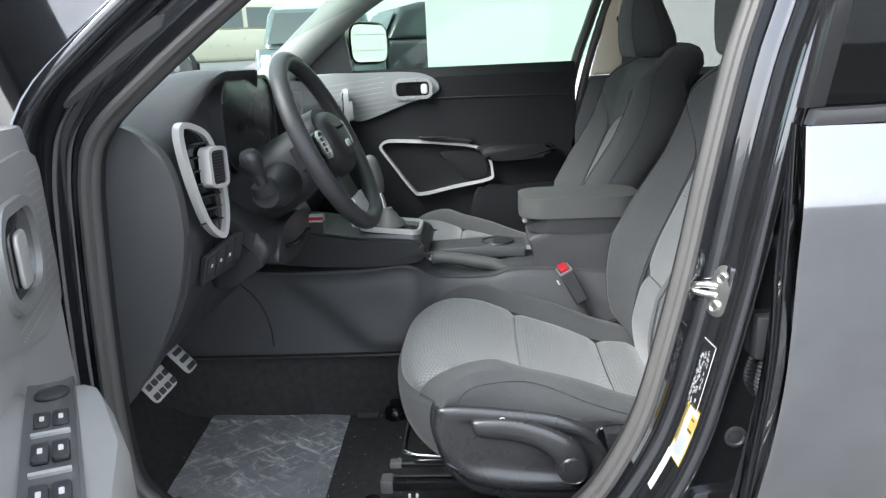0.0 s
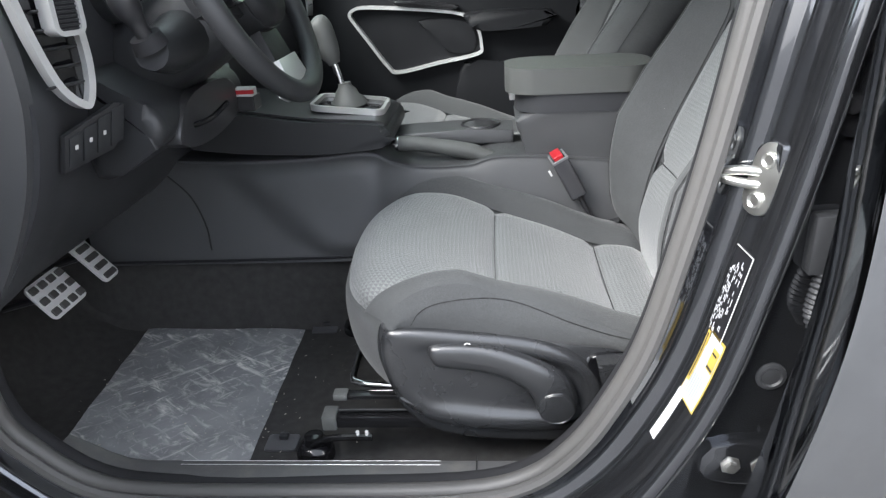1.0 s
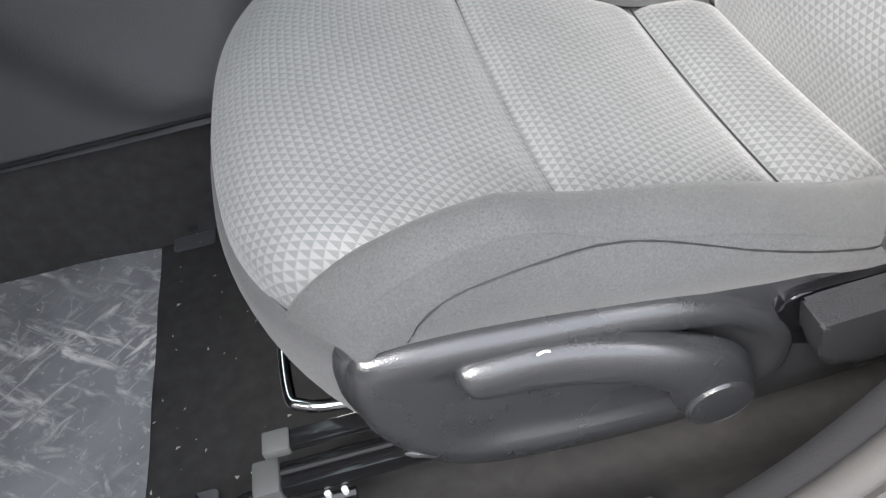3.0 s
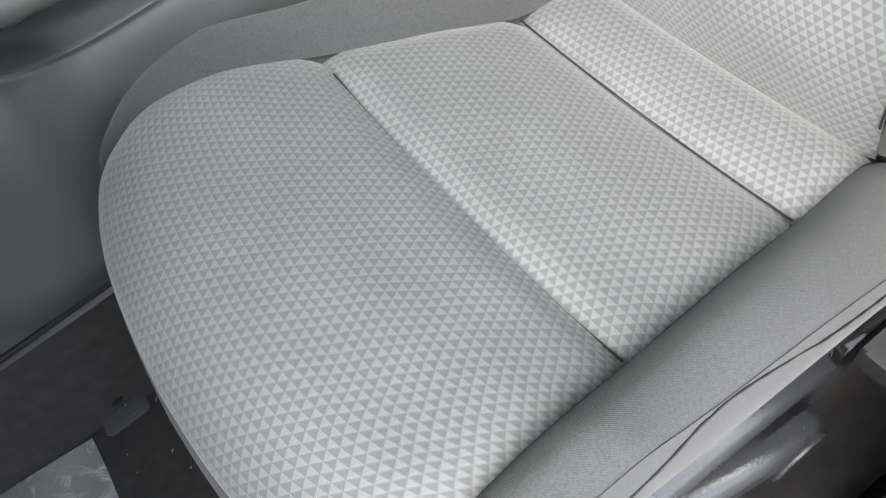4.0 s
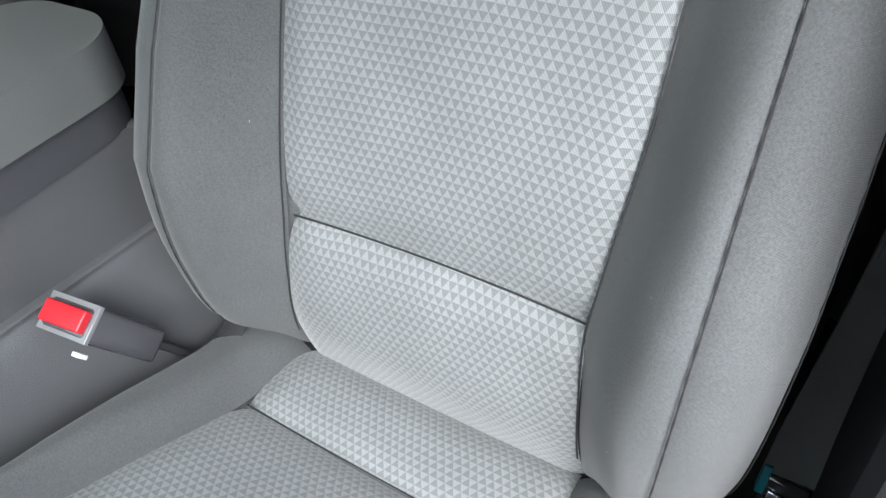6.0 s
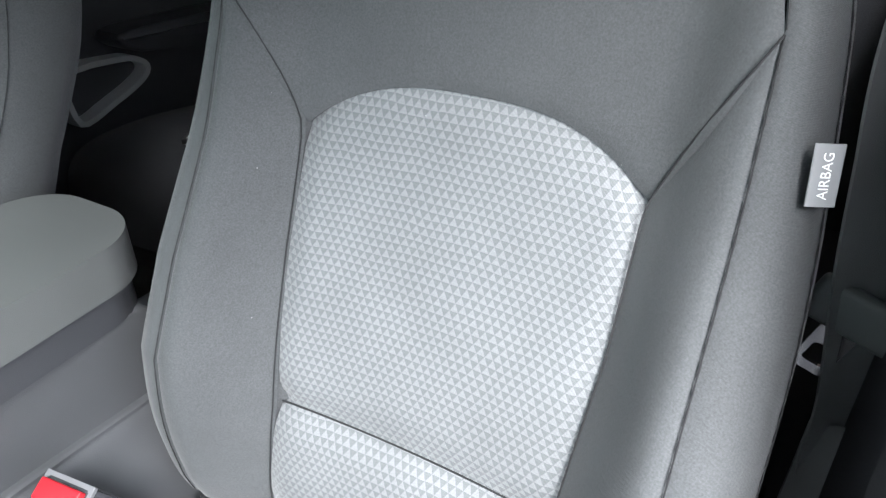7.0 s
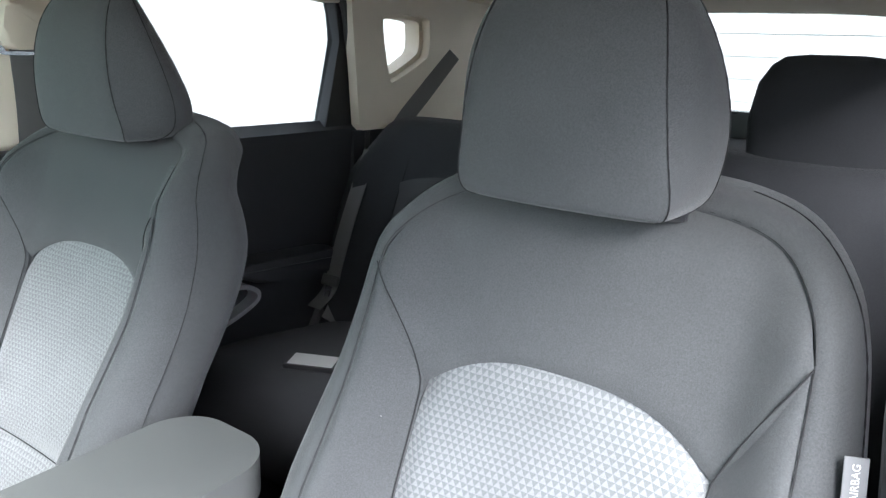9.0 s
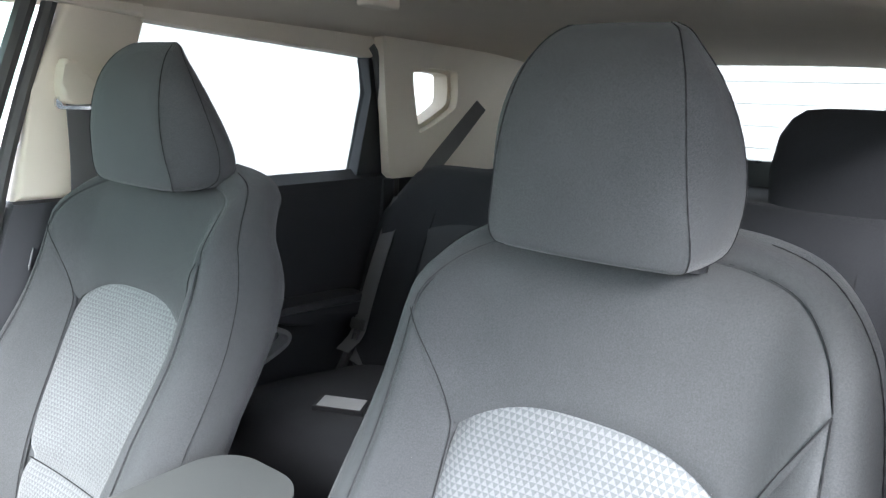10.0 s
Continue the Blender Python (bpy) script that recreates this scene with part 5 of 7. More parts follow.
for sgn in (-1, 1):
    sp = part("spoke", bmesh_plate3(PW, [(sgn * .065, .028), (sgn * .165, .022), (sgn * .165, -.020), (sgn * .062, -.038)], -.030, -.004), M_WHEEL, wheel)
    pad = roundrect(min(sgn * .078, sgn * .128), max(sgn * .078, sgn * .128), -.024, .030, .020)
    part("spoke_buttons", bmesh_plate3(PW, pad, -.006, .014), M_SHINY, sp, "gloss black button pad")
    part("button_surround", bmesh_ring3(PW, pad, offset2(pad, .004), .010, .016), M_STEEL, sp, "thin silver surround")
    for k in range(4):
        part("button_mark", bmesh_plate3(PW, roundrect(sgn * .103 - .012, sgn * .103 + .012, -.014 + .010 * k, -.0115 + .010 * k, .001), .0135, .0148), M_SILVER, sp)
part("lower_spoke", bmesh_plate3(PW, [(-.038, -.058), (.038, -.058), (.045, -.112), (-.045, -.112)], -.026, -.006), M_WHEEL, wheel)
part("spoke_wrap", bmesh_plate3(PW, [(-.046, -.110), (.046, -.110), (.054, -.158), (.030, -.170), (-.030, -.170), (-.054, -.158)], -.028, -.001), M_SILVER, wheel, "wrinkled pale protective wrap on the lower spoke")
col = thing("steering_column", "black steering column shroud with stalks", "steering column", (-.70, -.345, 1.0))
bm = bmesh.new()
rows = []
for n, a, b, dv in ((-.035, .060, .052, 0), (-.05, .070, .060, -.002), (-.09, .078, .066, -.010), (-.15, .082, .068, -.016), (-.24, .08, .06, -.02)):
    rows.append([PW(a * math.copysign(abs(math.cos(t)) ** .7, math.cos(t)), dv + b * math.copysign(abs(math.sin(t)) ** .7, math.sin(t)), n) for t in [2 * math.pi * k / 28 for k in range(28)]])
vs = sheet(bm, rows, close=True)
bm.faces.new(vs[0])
part("shroud", bm, M_PLASTIC, col)
for sgn in (-1, 1):
    bm = bmesh.new()
    pts = [PW(sgn * .07, .012, -.095), PW(sgn * .13, .016, -.090), PW(sgn * .165, .020, -.085), PW(sgn * .195, .022, -.083)]
    tube(bm, spline(pts, 4), [.012, .011, .010, .0105, .011, .012, .0145, .016, .0165, .0165, .016, .014, .012], 12)
    if sgn < 0:
        bm.clear()
        tube(bm, spline([PW(-.165, -.012, -.100), PW(-.172, .012, -.096), PW(-.180, .034, -.092), PW(-.186, .052, -.088)], 4), [.011, .011, .011, .0115, .012, .014, .0165, .018, .0185, .0185, .018, .016, .013], 14)
        collar = bmesh.new()
        tube(collar, [PW(-.162, -.022, -.102), PW(-.168, -.006, -.099)], [.024, .020], 16)
        part("stalk_collar", collar, M_TRIM, col)
        arm = bmesh.new()
        tube(arm, spline([PW(-.06, -.02, -.10), PW(-.12, -.028, -.105), PW(-.168, -.026, -.104)], 3), [.040, .038, .036, .034, .031, .028, .024], 14)
        part("stalk_housing", arm, M_PLASTIC, col)
    part("stalk", bm, M_SATIN, col, "black control stalk")

# ---------------------------------------------------------------- centre console
con = thing("centre_console", "black centre console with shifter and padded armrest", "console", (-.4, YC, .5))
bm = bmesh.new()
rows = []
for x, ht, hb, zt in ((-1.08, .135, .175, .72), (-.95, .125, .175, .715), (-.80, .118, .175, .705), (-.62, .112, .175, .705), (-.50, .108, .172, .712), (-.45, .10, .165, .69), (-.40, .095, .158, .675),
                      (-.30, .093, .15, .675), (-.20, .092, .145, .69), (.15, .09, .14, .66)):
    sect = [(-hb, .505), (-hb + .012, .52), (-ht - .022, .60), (-ht - .006, zt - .035), (-ht + .006, zt - .010), (-ht + .024, zt)]
    sect = sect + [(-u, z) for u, z in sect[::-1]]
    rows.append([(x, YC + u, z) for u, z in sect])
sheet(bm, [[tuple(q) for q in spline(r, 8)] for r in [list(map(tuple, c)) for c in zip(*[spline(list(col), 9) for col in zip(*rows)])]])
for v in bm.verts:
    # the knee side stands proud behind a soft slanting fold
    if v.co.y < YC:
        v.co.y -= .014 * smoothstep(-.035, .035, (v.co.z - .671) + (v.co.x + .766) * .85) * smoothstep(.50, .54, v.co.z) * smoothstep(-.40, -.50, v.co.x) * smoothstep(.72, .67, v.co.z)
part("side_panel", bm, M_CONSOLE, con)
bm = bmesh.new()
prism(bm, rounded([(-.86, .80), (-.78, .802), (-.62, .778), (-.485, .768), (-.452, .757), (-.446, .740), (-.462, .722), (-.60, .712), (-.78, .722), (-.88, .745)], 4), "y", YC - .122, YC + .122, .014, 4)
deck = part("shifter_deck", bm, M_PLASTIC, con)
bm = bmesh.new()
prism(bm, rounded([(-.84, .808), (-.76, .805), (-.62, .784), (-.49, .774), (-.458, .765), (-.47, .755), (-.60, .76), (-.80, .785)], 4), "y", YC - .108, YC + .108, .008, 3)
part("deck_top", bm, M_SATIN, con)


def tilt_plate(pts, a, b, m, parent, name, label="", ringin=None):
    """A plate or frame that lies on the sloping deck."""
    bm = bmesh.new()
    if ringin:
        ring(bm, pts, offset2(pts, ringin), "z", a, b, .0015)
    else:
        prism(bm, pts, "z", a, b, .002, 2)
    for v in bm.verts:
        v.co.z += .775 + (-.48 - v.co.x) * .105
    return part(name, bm, m, parent, label)


gate_o = roundrect(-.615, -.465, YC - .066, YC + .066, .022, 6)
tilt_plate(gate_o, -.002, .010, M_SILVER, con, "shifter_bezel", "satin silver shifter surround", .007)
tilt_plate(offset2(gate_o, .010), -.002, .004, M_SHINY, con, "shifter_plate")
bm = bmesh.new()
turned(bm, (-.545, YC, .782), (-.12, 0, 1), [(0, .040), (.012, .036), (.020, .026), (.032, .022), (.040, .014), (.048, .013)], 20)
boot = part("shifter_boot", bm, M_ARM, con, "folded black shifter boot")
bm = bmesh.new()
tube(bm, spline([(-.552, YC, .80), (-.562, YC, .85), (-.572, YC, .885)], 4), .0075, 10)
part("shifter_stem", bm, M_CHROME, con, "chrome shifter stem")
bm = bmesh.new()
tube(bm, spline([(-.566, YC, .868), (-.574, YC, .89), (-.586, YC, .93), (-.594, YC, .950), (-.600, YC, .957)], 3), [.012, .014, .018, .021, .023, .024, .025, .025, .024, .022, .018, .012, .005], 14)
part("shifter_knob", bm, M_ARM, con, "black shift knob")
bm = bmesh.new()
tube(bm, spline([(-.915, -.098, .690), (-.862, -.108, .640), (-.834, -.122, .582), (-.826, -.134, .530)], 6), .0016, 6)
part("panel_joint", bm, M_STITCH, con)
bm = bmesh.new()
tube(bm, [(-1.05, -.1475, .512), (-.80, -.1475, .512), (-.45, -.139, .512)], .003, 6)
part("lower_edge", bm, M_TRIM, con)
# rear deck with hand brake and cup holder
bm = bmesh.new()
prism(bm, [(-.455, .690), (-.455, .716), (-.30, .722), (-.205, .718), (-.205, .690)], "y", YC + .002, YC + .100, .006, 3)
part("rear_deck", bm, M_CONSOLE, con)
bm = bmesh.new()
turned(bm, (-.275, YC + .052, .7235), (0, 0, 1), [(-.06, .0), (-.06, .034), (.0, .037), (.002, .041), (-.002, .043)], 28)
part("cup_holder", bm, M_SATIN, con, "round black cup holder")
hbk = thing("hand_brake", "black hand brake lever with chrome button", "hand brake", (-.3, YC - .05, .69))
bm = bmesh.new()
tube(bm, spline([(-.440, YC - .055, .712), (-.40, YC - .055, .710), (-.34, YC - .055, .700), (-.29, YC - .055, .690), (-.25, YC - .055, .674), (-.20, YC - .055, .645)], 4), [.0155] * 8 + [.0165] * 5 + [.016] * 8, 14)
part("lever", bm, M_ARM, hbk)
bm = bmesh.new()
turned(bm, (-.438, YC - .055, .712), (-1, 0, .05), [(0, .0150), (.008, .0145), (.010, .009), (.014, .008), (.015, 0)], 18)
part("button", bm, M_CHROME, hbk, "chrome release button")
# arm rest box
bm = bmesh.new()
prism(bm, rounded([(-.192, .765), (-.185, .70), (-.168, .60), (-.14, .50), (.03, .50), (.045, .60), (.045, .72), (.040, .767), (-.02, .768)], 4), "y", YC - .076, YC + .076, .010, 3)
part("storage_box", bm, M_CONSOLE, con)
bm = bmesh.new()
prism(bm, roundrect(-.203, .056, YC - .078, YC + .078, .055, 10), "z", .769, .806, .003, 2)
part("armrest_shell", bm, M_DASH, con)
bm = bmesh.new()
prism(bm, roundrect(-.222, .066, YC - .083, YC + .083, .060, 12), "z", .8055, .8540, .014, 6)
part("armrest_pad", bm, M_ARM, con, "padded grey-black armrest lid")
for sg in (-1, 1):
    bm = bmesh.new()
    stitches(bm, [(x, YC + sg * .0785, .8502) for x in [lerp(-.185, .02, k / 20) for k in range(21)]], .004, .002, .0009)
    part("armrest_stitching", bm, M_GREYSTITCH, con, "grey thread on the armrest")
bm = bmesh.new()
box(bm, -.214, -.202, YC - .03, YC + .03, .786, .806, .004, 2)
part("armrest_latch", bm, M_SILVER, con, "small silver latch")

# ---------------------------------------------------------------- belt buckles and belts
bk = thing("belt_buckle", "black seat belt buckle with red button, in clear wrap", "belt buckle", (-.08, -.10, .6))


def obox(parent, name, m, c, ax, up, sx, sy, sz, bev, label=""):
    """A rounded block about c with its long side along ax."""
    ax = Vector(ax).normalized()
    sd = Vector(up).cross(ax).normalized()
    u2 = ax.cross(sd)
    bm = bmesh.new()
    box(bm, -sx, sx, -sy, sy, -sz, sz, bev, 3)
    for v in bm.verts:
        v.co = Vector(c) + ax * v.co.x + sd * v.co.y + u2 * v.co.z
    return part(name, bm, m, parent, label)


BA, BU = (.46, .05, -.88), (.88, .10, .46)
M_WRAP = mat("film_wrapped_plastic", (0.05, 0.05, 0.055), 0.14, coat=0.6, bump=0.3, bscale=60)
obox(bk, "body", M_WRAP, (-.107, -.108, .660), BA, BU, .044, .027, .016, .006)
obox(bk, "button", M_RED, (-.1285, -.110, .7015), BA, BU, .0045, .0225, .0095, .002, "red release button")
obox(bk, "collar", mat("clear_wrap_edge", (0.16, 0.16, 0.165), 0.15), (-.1258, -.1095, .6965), BA, BU, .0025, .0275, .0165, .001)
obox(bk, "paper_tag", M_PAPER, (-.140, -.120, .668), BA, BU, .005, .004, .002, .0006, "white paper tag")
obox(bk, "stalk", M_SATIN, (-.074, -.106, .60), BA, BU, .035, .011, .004, .002)
bk2 = copy_thing(bk, Matrix.Translation((-.10, .165, .6)))


def webbing(parent, name, pts, w, side, th=.0012):
    """A flat belt of width w along a path; side is the way across it."""
    p = spline(pts, 8)
    bm = bmesh.new()
    rows = []
    for i, q in enumerate(p):
        d = (p[min(i + 1, len(p) - 1)] - p[max(i - 1, 0)]).normalized()
        s = (Vector(side) - d * Vector(side).dot(d)).normalized()
        nr = d.cross(s)
        rows.append([q + s * (w * u) + nr * (th * v) for u, v in ((-.5, -1), (-.25, -1), (0, -1), (.25, -1), (.5, -1), (.5, 1), (.25, 1), (0, 1), (-.25, 1), (-.5, 1))])
    sheet(bm, rows, close=True)
    return part(name, bm, M_BELT, parent)


def tongue(parent, c, ax, up, k=1.0):
    t = obox(parent, "tongue_grip", M_ARM, c, ax, up, .018 * k, .034 * k, .007 * k, .006, "black plastic belt tongue grip")
    ax, up = Vector(ax).normalized(), Vector(up)
    sd = up.cross(ax).normalized()
    u2 = ax.cross(sd)
    bm = bmesh.new()
    ring(bm, [(u, v) for u, v in roundrect(.014, .060, -.013, .013, .004)], [(u, v) for u, v in roundrect(.034, .052, -.008, .008, .003)], "z", -.0014, .0014)
    for v in bm.verts:
        v.co = Vector(c) + ax * (v.co.x * k) + sd * (v.co.y * k) + u2 * v.co.z
    part("tongue_plate", bm, M_CHROME, parent, "steel belt tongue")


fb = thing("seat_belt", "charcoal seat belt hanging beside the driver's seat", "seat belt", (.13, -.65, .4), group="seat belts")
webbing(fb, "webbing", [(.250, -.645, 1.36), (.222, -.630, 1.20), (.192, -.626, 1.08), (.182, -.634, 1.0), (.178, -.641, .94), (.178, -.648, .895), (.181, -.656, .845), (.186, -.663, .78), (.19, -.668, .60), (.19, -.670, .42)], .047, (.72, -.69, .1))
tongue(fb, (.172, -.649, .893), (0, .33, -.94), (-1, 0, 0), 1.0)
rb = thing("seat_belt", "dark seat belt with a steel tongue on the rear bench", "seat belt", (.75, .585, .66), group="seat belts")
webbing(rb, "webbing", [(.985, .600, 1.05), (.935, .590, .98), (.872, .578, .88), (.835, .582, .78), (.812, .586, .71), (.760, .588, .675)], .045, (0, 1, 0))
tongue(rb, (.812, .582, .735), (-.35, 0, -.94), (-.94, 0, .35), .8)
ba = thing("belt_end_anchor", "wrapped black belt end anchor with teal and yellow marks", "belt anchor", (.09, -.655, .46))
obox(ba, "sleeve", mat("film_wrapped_steel", (0.03, 0.031, 0.034), 0.12, coat=0.7, bump=0.3, bscale=50), (.078, -.650, .505), (.55, -.06, .83), (-.8, 0, .55), .042, .019, .008, .005)
obox(ba, "clip", M_CHROME, (.088, -.648, .525), (.55, -.06, .83), (-.8, 0, .55), .008, .010, .010, .002, "bright clip")
obox(ba, "teal_sticker", mat("teal_sticker", (0.01, 0.22, 0.27), 0.4), (.098, -.634, .535), (.55, -.06, .83), (-.8, 0, .55), .013, .0035, .009, .001, "teal sticker")
obox(ba, "yellow_band", mat("yellow_band", (0.55, 0.38, 0.03), 0.5), (.050, -.6475, .463), (.55, -.06, .83), (-.8, 0, .55), .0022, .0195, .0088, .001, "yellow band")
bm = bmesh.new()
tube(bm, spline([(.052, -.648, .466), (.030, -.646, .430), (.020, -.645, .38), (.018, -.645, .355)], 5), .012, 10, flat=.6)
part("stalk", bm, M_TRIM, ba)
webbing(ba, "webbing", [(.10, -.652, .54), (.13, -.656, .59), (.165, -.664, .68), (.185, -.668, .78)], .045, (.3, -.9, .2))
rb = thing("seat_belt", "charcoal rear seat belt along the rear bench", "seat belt", (.95, .62, .5), group="seat belts")
webbing(rb, "webbing", [(1.40, .632, 1.30), (1.27, .630, 1.20), (1.14, .628, 1.10), (1.03, .622, .98), (.95, .61, .82), (.88, .60, .69), (.82, .595, .62)], .046, (.7, -.4, -.4))
tongue(rb, (.89, .595, .70), (-.3, -.3, -.85), (-.8, -.5, .1))
pb = thing("seat_belt", "charcoal front passenger seat belt on the beige pillar", "seat belt", (.17, .66, .5), group="seat belts")
webbing(pb, "webbing", [(.172, .664, 1.285), (.172, .662, 1.18), (.165, .660, 1.05), (.16, .662, .80), (.16, .664, .5)], .047, (1, 0, 0))
an = thing("belt_anchor", "beige belt anchor cover on the centre pillar", "belt anchor", (.18, .66, 1.3))
bm = bmesh.new()
prism(bm, rounded([(.135, 1.285), (.140, 1.345), (.155, 1.355), (.205, 1.325), (.235, 1.30), (.225, 1.285), (.18, 1.28)], 4), "y", .640, .674, .010, 3)
part("cover", bm, M_BEIGE, an)
bm = bmesh.new()
ring(bm, roundrect(.128, .216, 1.270, 1.292, .008), roundrect(.138, .206, 1.276, 1.287, .004), "y", .655, .663, .001)
part("loop", bm, M_CHROME, an, "chrome belt loop")

# ---------------------------------------------------------------- front passenger door fittings
pd = thing("door_trim", "silver and black fittings of the passenger door", "door trim", (-.5, .65, .9))
M_SPECK = mat("silver_speckled_panel", (0.25, 0.26, 0.265), 0.40, metal=0.6, var=0.08)
inlay = rounded([(-.86, 1.150), (-.70, 1.152), (-.53, 1.148), (-.462, 1.128), (-.440, 1.100), (-.458, 1.076), (-.56, 1.045), (-.70, .998), (-.745, 1.015), (-.80, 1.09)], 4)
bm = bmesh.new()
prism(bm, inlay, "y", .646, .664, .004, 3)
ip = part("silver_inlay", bm, M_SPECK, pd, "satin silver panel with small dashes")
bm = bmesh.new()
for i in range(26):
    for j in range(9):
        x, z = -.80 + i * .0115 + (j % 2) * .0058, 1.012 + j * .0155 + (-.62 - (-.80 + i * .0115)) * -.12
        lo = 1.0 + smoothstep(-.70, -.45, x) * .07 + .008
        if z < lo or z > 1.140 or (x > -.62 and z > 1.055):
            continue
        v = [bm.verts.new((x + a, .6456, z + b)) for a, b in ((-.0034, -.0006), (.0034, .0008), (.0034, .0020), (-.0034, .0006))]
        bm.faces.new(v)
o = part("inlay_dashes", bm, mat("pale_dash", (0.50, 0.51, 0.51), 0.4), pd, smooth=False)
o["kind"] = "stuff"
bm = bmesh.new()
prism(bm, [(-.90, 1.150), (-.725, 1.150), (-.745, 1.285), (-.765, 1.270)], "y", .672, .698, .004, 2)
part("mirror_sail", bm, M_PLASTIC, pd, "black triangle cover ahead of the window")
bz = roundrect(-.592, -.462, 1.062, 1.128, .024, 6)
bm = bmesh.new()
ring(bm, bz, offset2(bz, .011), "y", .632, .650, .003)
part("handle_bezel", bm, mat("satin_nickel", (0.34, 0.345, 0.35), 0.28, metal=0.6), pd, "silver handle bezel")
# black plate for the shade inside the bezel
bm = bmesh.new()
prism(bm, offset2(bz, .010), "y", .641, .649)
part("handle_recess_shade", bm, M_SCREEN_SHADE, pd)
bm = bmesh.new()
prism(bm, roundrect(-.500, -.478, 1.078, 1.110, .008), "y", .634, .642, .004, 3)
part("inner_handle", bm, M_SILVER, pd, "silver inner door handle")
pk = rounded([(-.648, .912), (-.632, .929), (-.59, .933), (-.45, .922), (-.33, .905), (-.285, .870), (-.272, .815), (-.285, .788), (-.40, .766), (-.515, .744), (-.548, .762), (-.60, .835), (-.64, .893)], 4)
bm = bmesh.new()
ring(bm, pk, offset2(pk, .008), "y", .628, .660, .003)
part("pocket_bezel", bm, M_SILVER, pd, "satin silver pocket frame")
bm = bmesh.new()
prism(bm, offset2(pk, .008), "y", .652, .662)
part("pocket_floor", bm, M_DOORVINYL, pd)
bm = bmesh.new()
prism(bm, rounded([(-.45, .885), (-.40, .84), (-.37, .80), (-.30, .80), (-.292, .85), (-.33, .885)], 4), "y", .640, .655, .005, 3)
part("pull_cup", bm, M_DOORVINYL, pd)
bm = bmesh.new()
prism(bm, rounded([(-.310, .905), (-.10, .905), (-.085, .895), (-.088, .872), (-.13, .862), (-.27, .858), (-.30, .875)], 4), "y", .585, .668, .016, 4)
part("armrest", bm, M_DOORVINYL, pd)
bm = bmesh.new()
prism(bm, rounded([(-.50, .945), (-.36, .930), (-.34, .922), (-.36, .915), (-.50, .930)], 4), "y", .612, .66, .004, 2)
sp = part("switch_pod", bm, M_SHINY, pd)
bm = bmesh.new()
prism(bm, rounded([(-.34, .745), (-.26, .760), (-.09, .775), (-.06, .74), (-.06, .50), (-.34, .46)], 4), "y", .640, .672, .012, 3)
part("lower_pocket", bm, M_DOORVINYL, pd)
bm = bmesh.new()
tube(bm, [(-.75, .657, 1.060), (-.43, .656, 1.062), (-.02, .658, 1.058)], .0022, 6)
part("waist_crease", bm, M_STITCH, pd)
rd = thing("rear_door_trim", "black armrest and silver pull of the rear door", "door trim", (.7, .65, .8))
bm = bmesh.new()
prism(bm, rounded([(.56, .820), (.72, .815), (.88, .800), (.875, .765), (.80, .755), (.60, .775)], 4), "y", .60, .68, .014, 4)
part("armrest", bm, M_DASH, rd)
bm = bmesh.new()
pp = rounded([(.45, .768), (.575, .768), (.625, .750), (.637, .727), (.615, .705), (.54, .680), (.45, .665)], 4)
ring(bm, pp, offset2(pp, .011), "y", .64, .675, .003)
part("pull_frame", bm, M_SILVER, rd, "satin silver pull frame")
# outside mirror on the passenger side
mr = thing("door_mirror", "black door mirror with pale sky in its glass", "door mirror", (-.80, .84, 1.2))
bm = bmesh.new()
rows = []
for x, k in ((-.86, .3), (-.84, .75), (-.80, .98), (-.76, 1.0), (-.745, .97)):
    rows.append([(x, .875 + .115 * k * math.copysign(abs(math.cos(a)) ** .6, math.cos(a)), 1.235 + .075 * k * math.copysign(abs(math.sin(a)) ** .6, math.sin(a))) for a in [2 * math.pi * j / 24 for j in range(24)]])
vs = sheet(bm, rows, close=True)
bm.faces.new(vs[0])
turn_mirror = Matrix.Translation((-.70, .88, 1.25)) @ Matrix.Rotation(radians(-30), 4, "Z") @ Matrix.Translation((.752, -.875, -1.235))
bm.transform(turn_mirror)
part("housing", bm, M_PLASTIC, mr, "black mirror housing")
bm = bmesh.new()
prism(bm, roundrect(.775, .975, 1.172, 1.298, .035), "x", -.760, -.743)
bm.transform(turn_mirror)
part("mirror_glass", bm, mat("mirror", (0.9, 0.9, 0.9), 0.02, metal=1.0, var=0.0, rvar=0), mr, "silvered mirror glass")
bm = bmesh.new()
box(bm, -.81, -.74, .69, .82, 1.155, 1.20, .012, 3)
part("mirror_arm", bm, M_PLASTIC, mr)

# ---------------------------------------------------------------- pedals, floor film, floor clips
def pedal(name, label, c, w, h, lean, cols, rws):
    p = thing(name, label, "pedal", c)
    m = pose(*c, 0, lean, 0)
    outer = roundrect(-w, w, -h, h, .012)
    bm = bmesh.new()
    prism(bm, outer, "x", -.004, .002, .002, 2)
    bm.transform(m)
    part("pad", bm, mat("brushed_pedal_metal", (0.80, 0.80, 0.80), 0.35, metal=0.25), p, "perforated bright metal pad")
    for i in range(cols):
        for j in range(rws):
            u, v = lerp(-w, w, (i + .5) / cols), lerp(-h, h, (j + .5) / rws)
            bm = bmesh.new()
            prism(bm, roundrect(u - w / cols * .68, u + w / cols * .68, v - h / rws * .55, v + h / rws * .55, .003), "x", .001, .006, .001, 1)
            bm.transform(m)
            part("rubber_stud", bm, M_RUBBER, p, "black rubber stud")
    bm = bmesh.new()
    tube(bm, [m @ Vector((-.005, 0, .0)), m @ Vector((-.10, 0, .04)), m @ Vector((-.16, 0, .2))], .008, 8)
    part("arm", bm, M_SATIN, p)
    return p


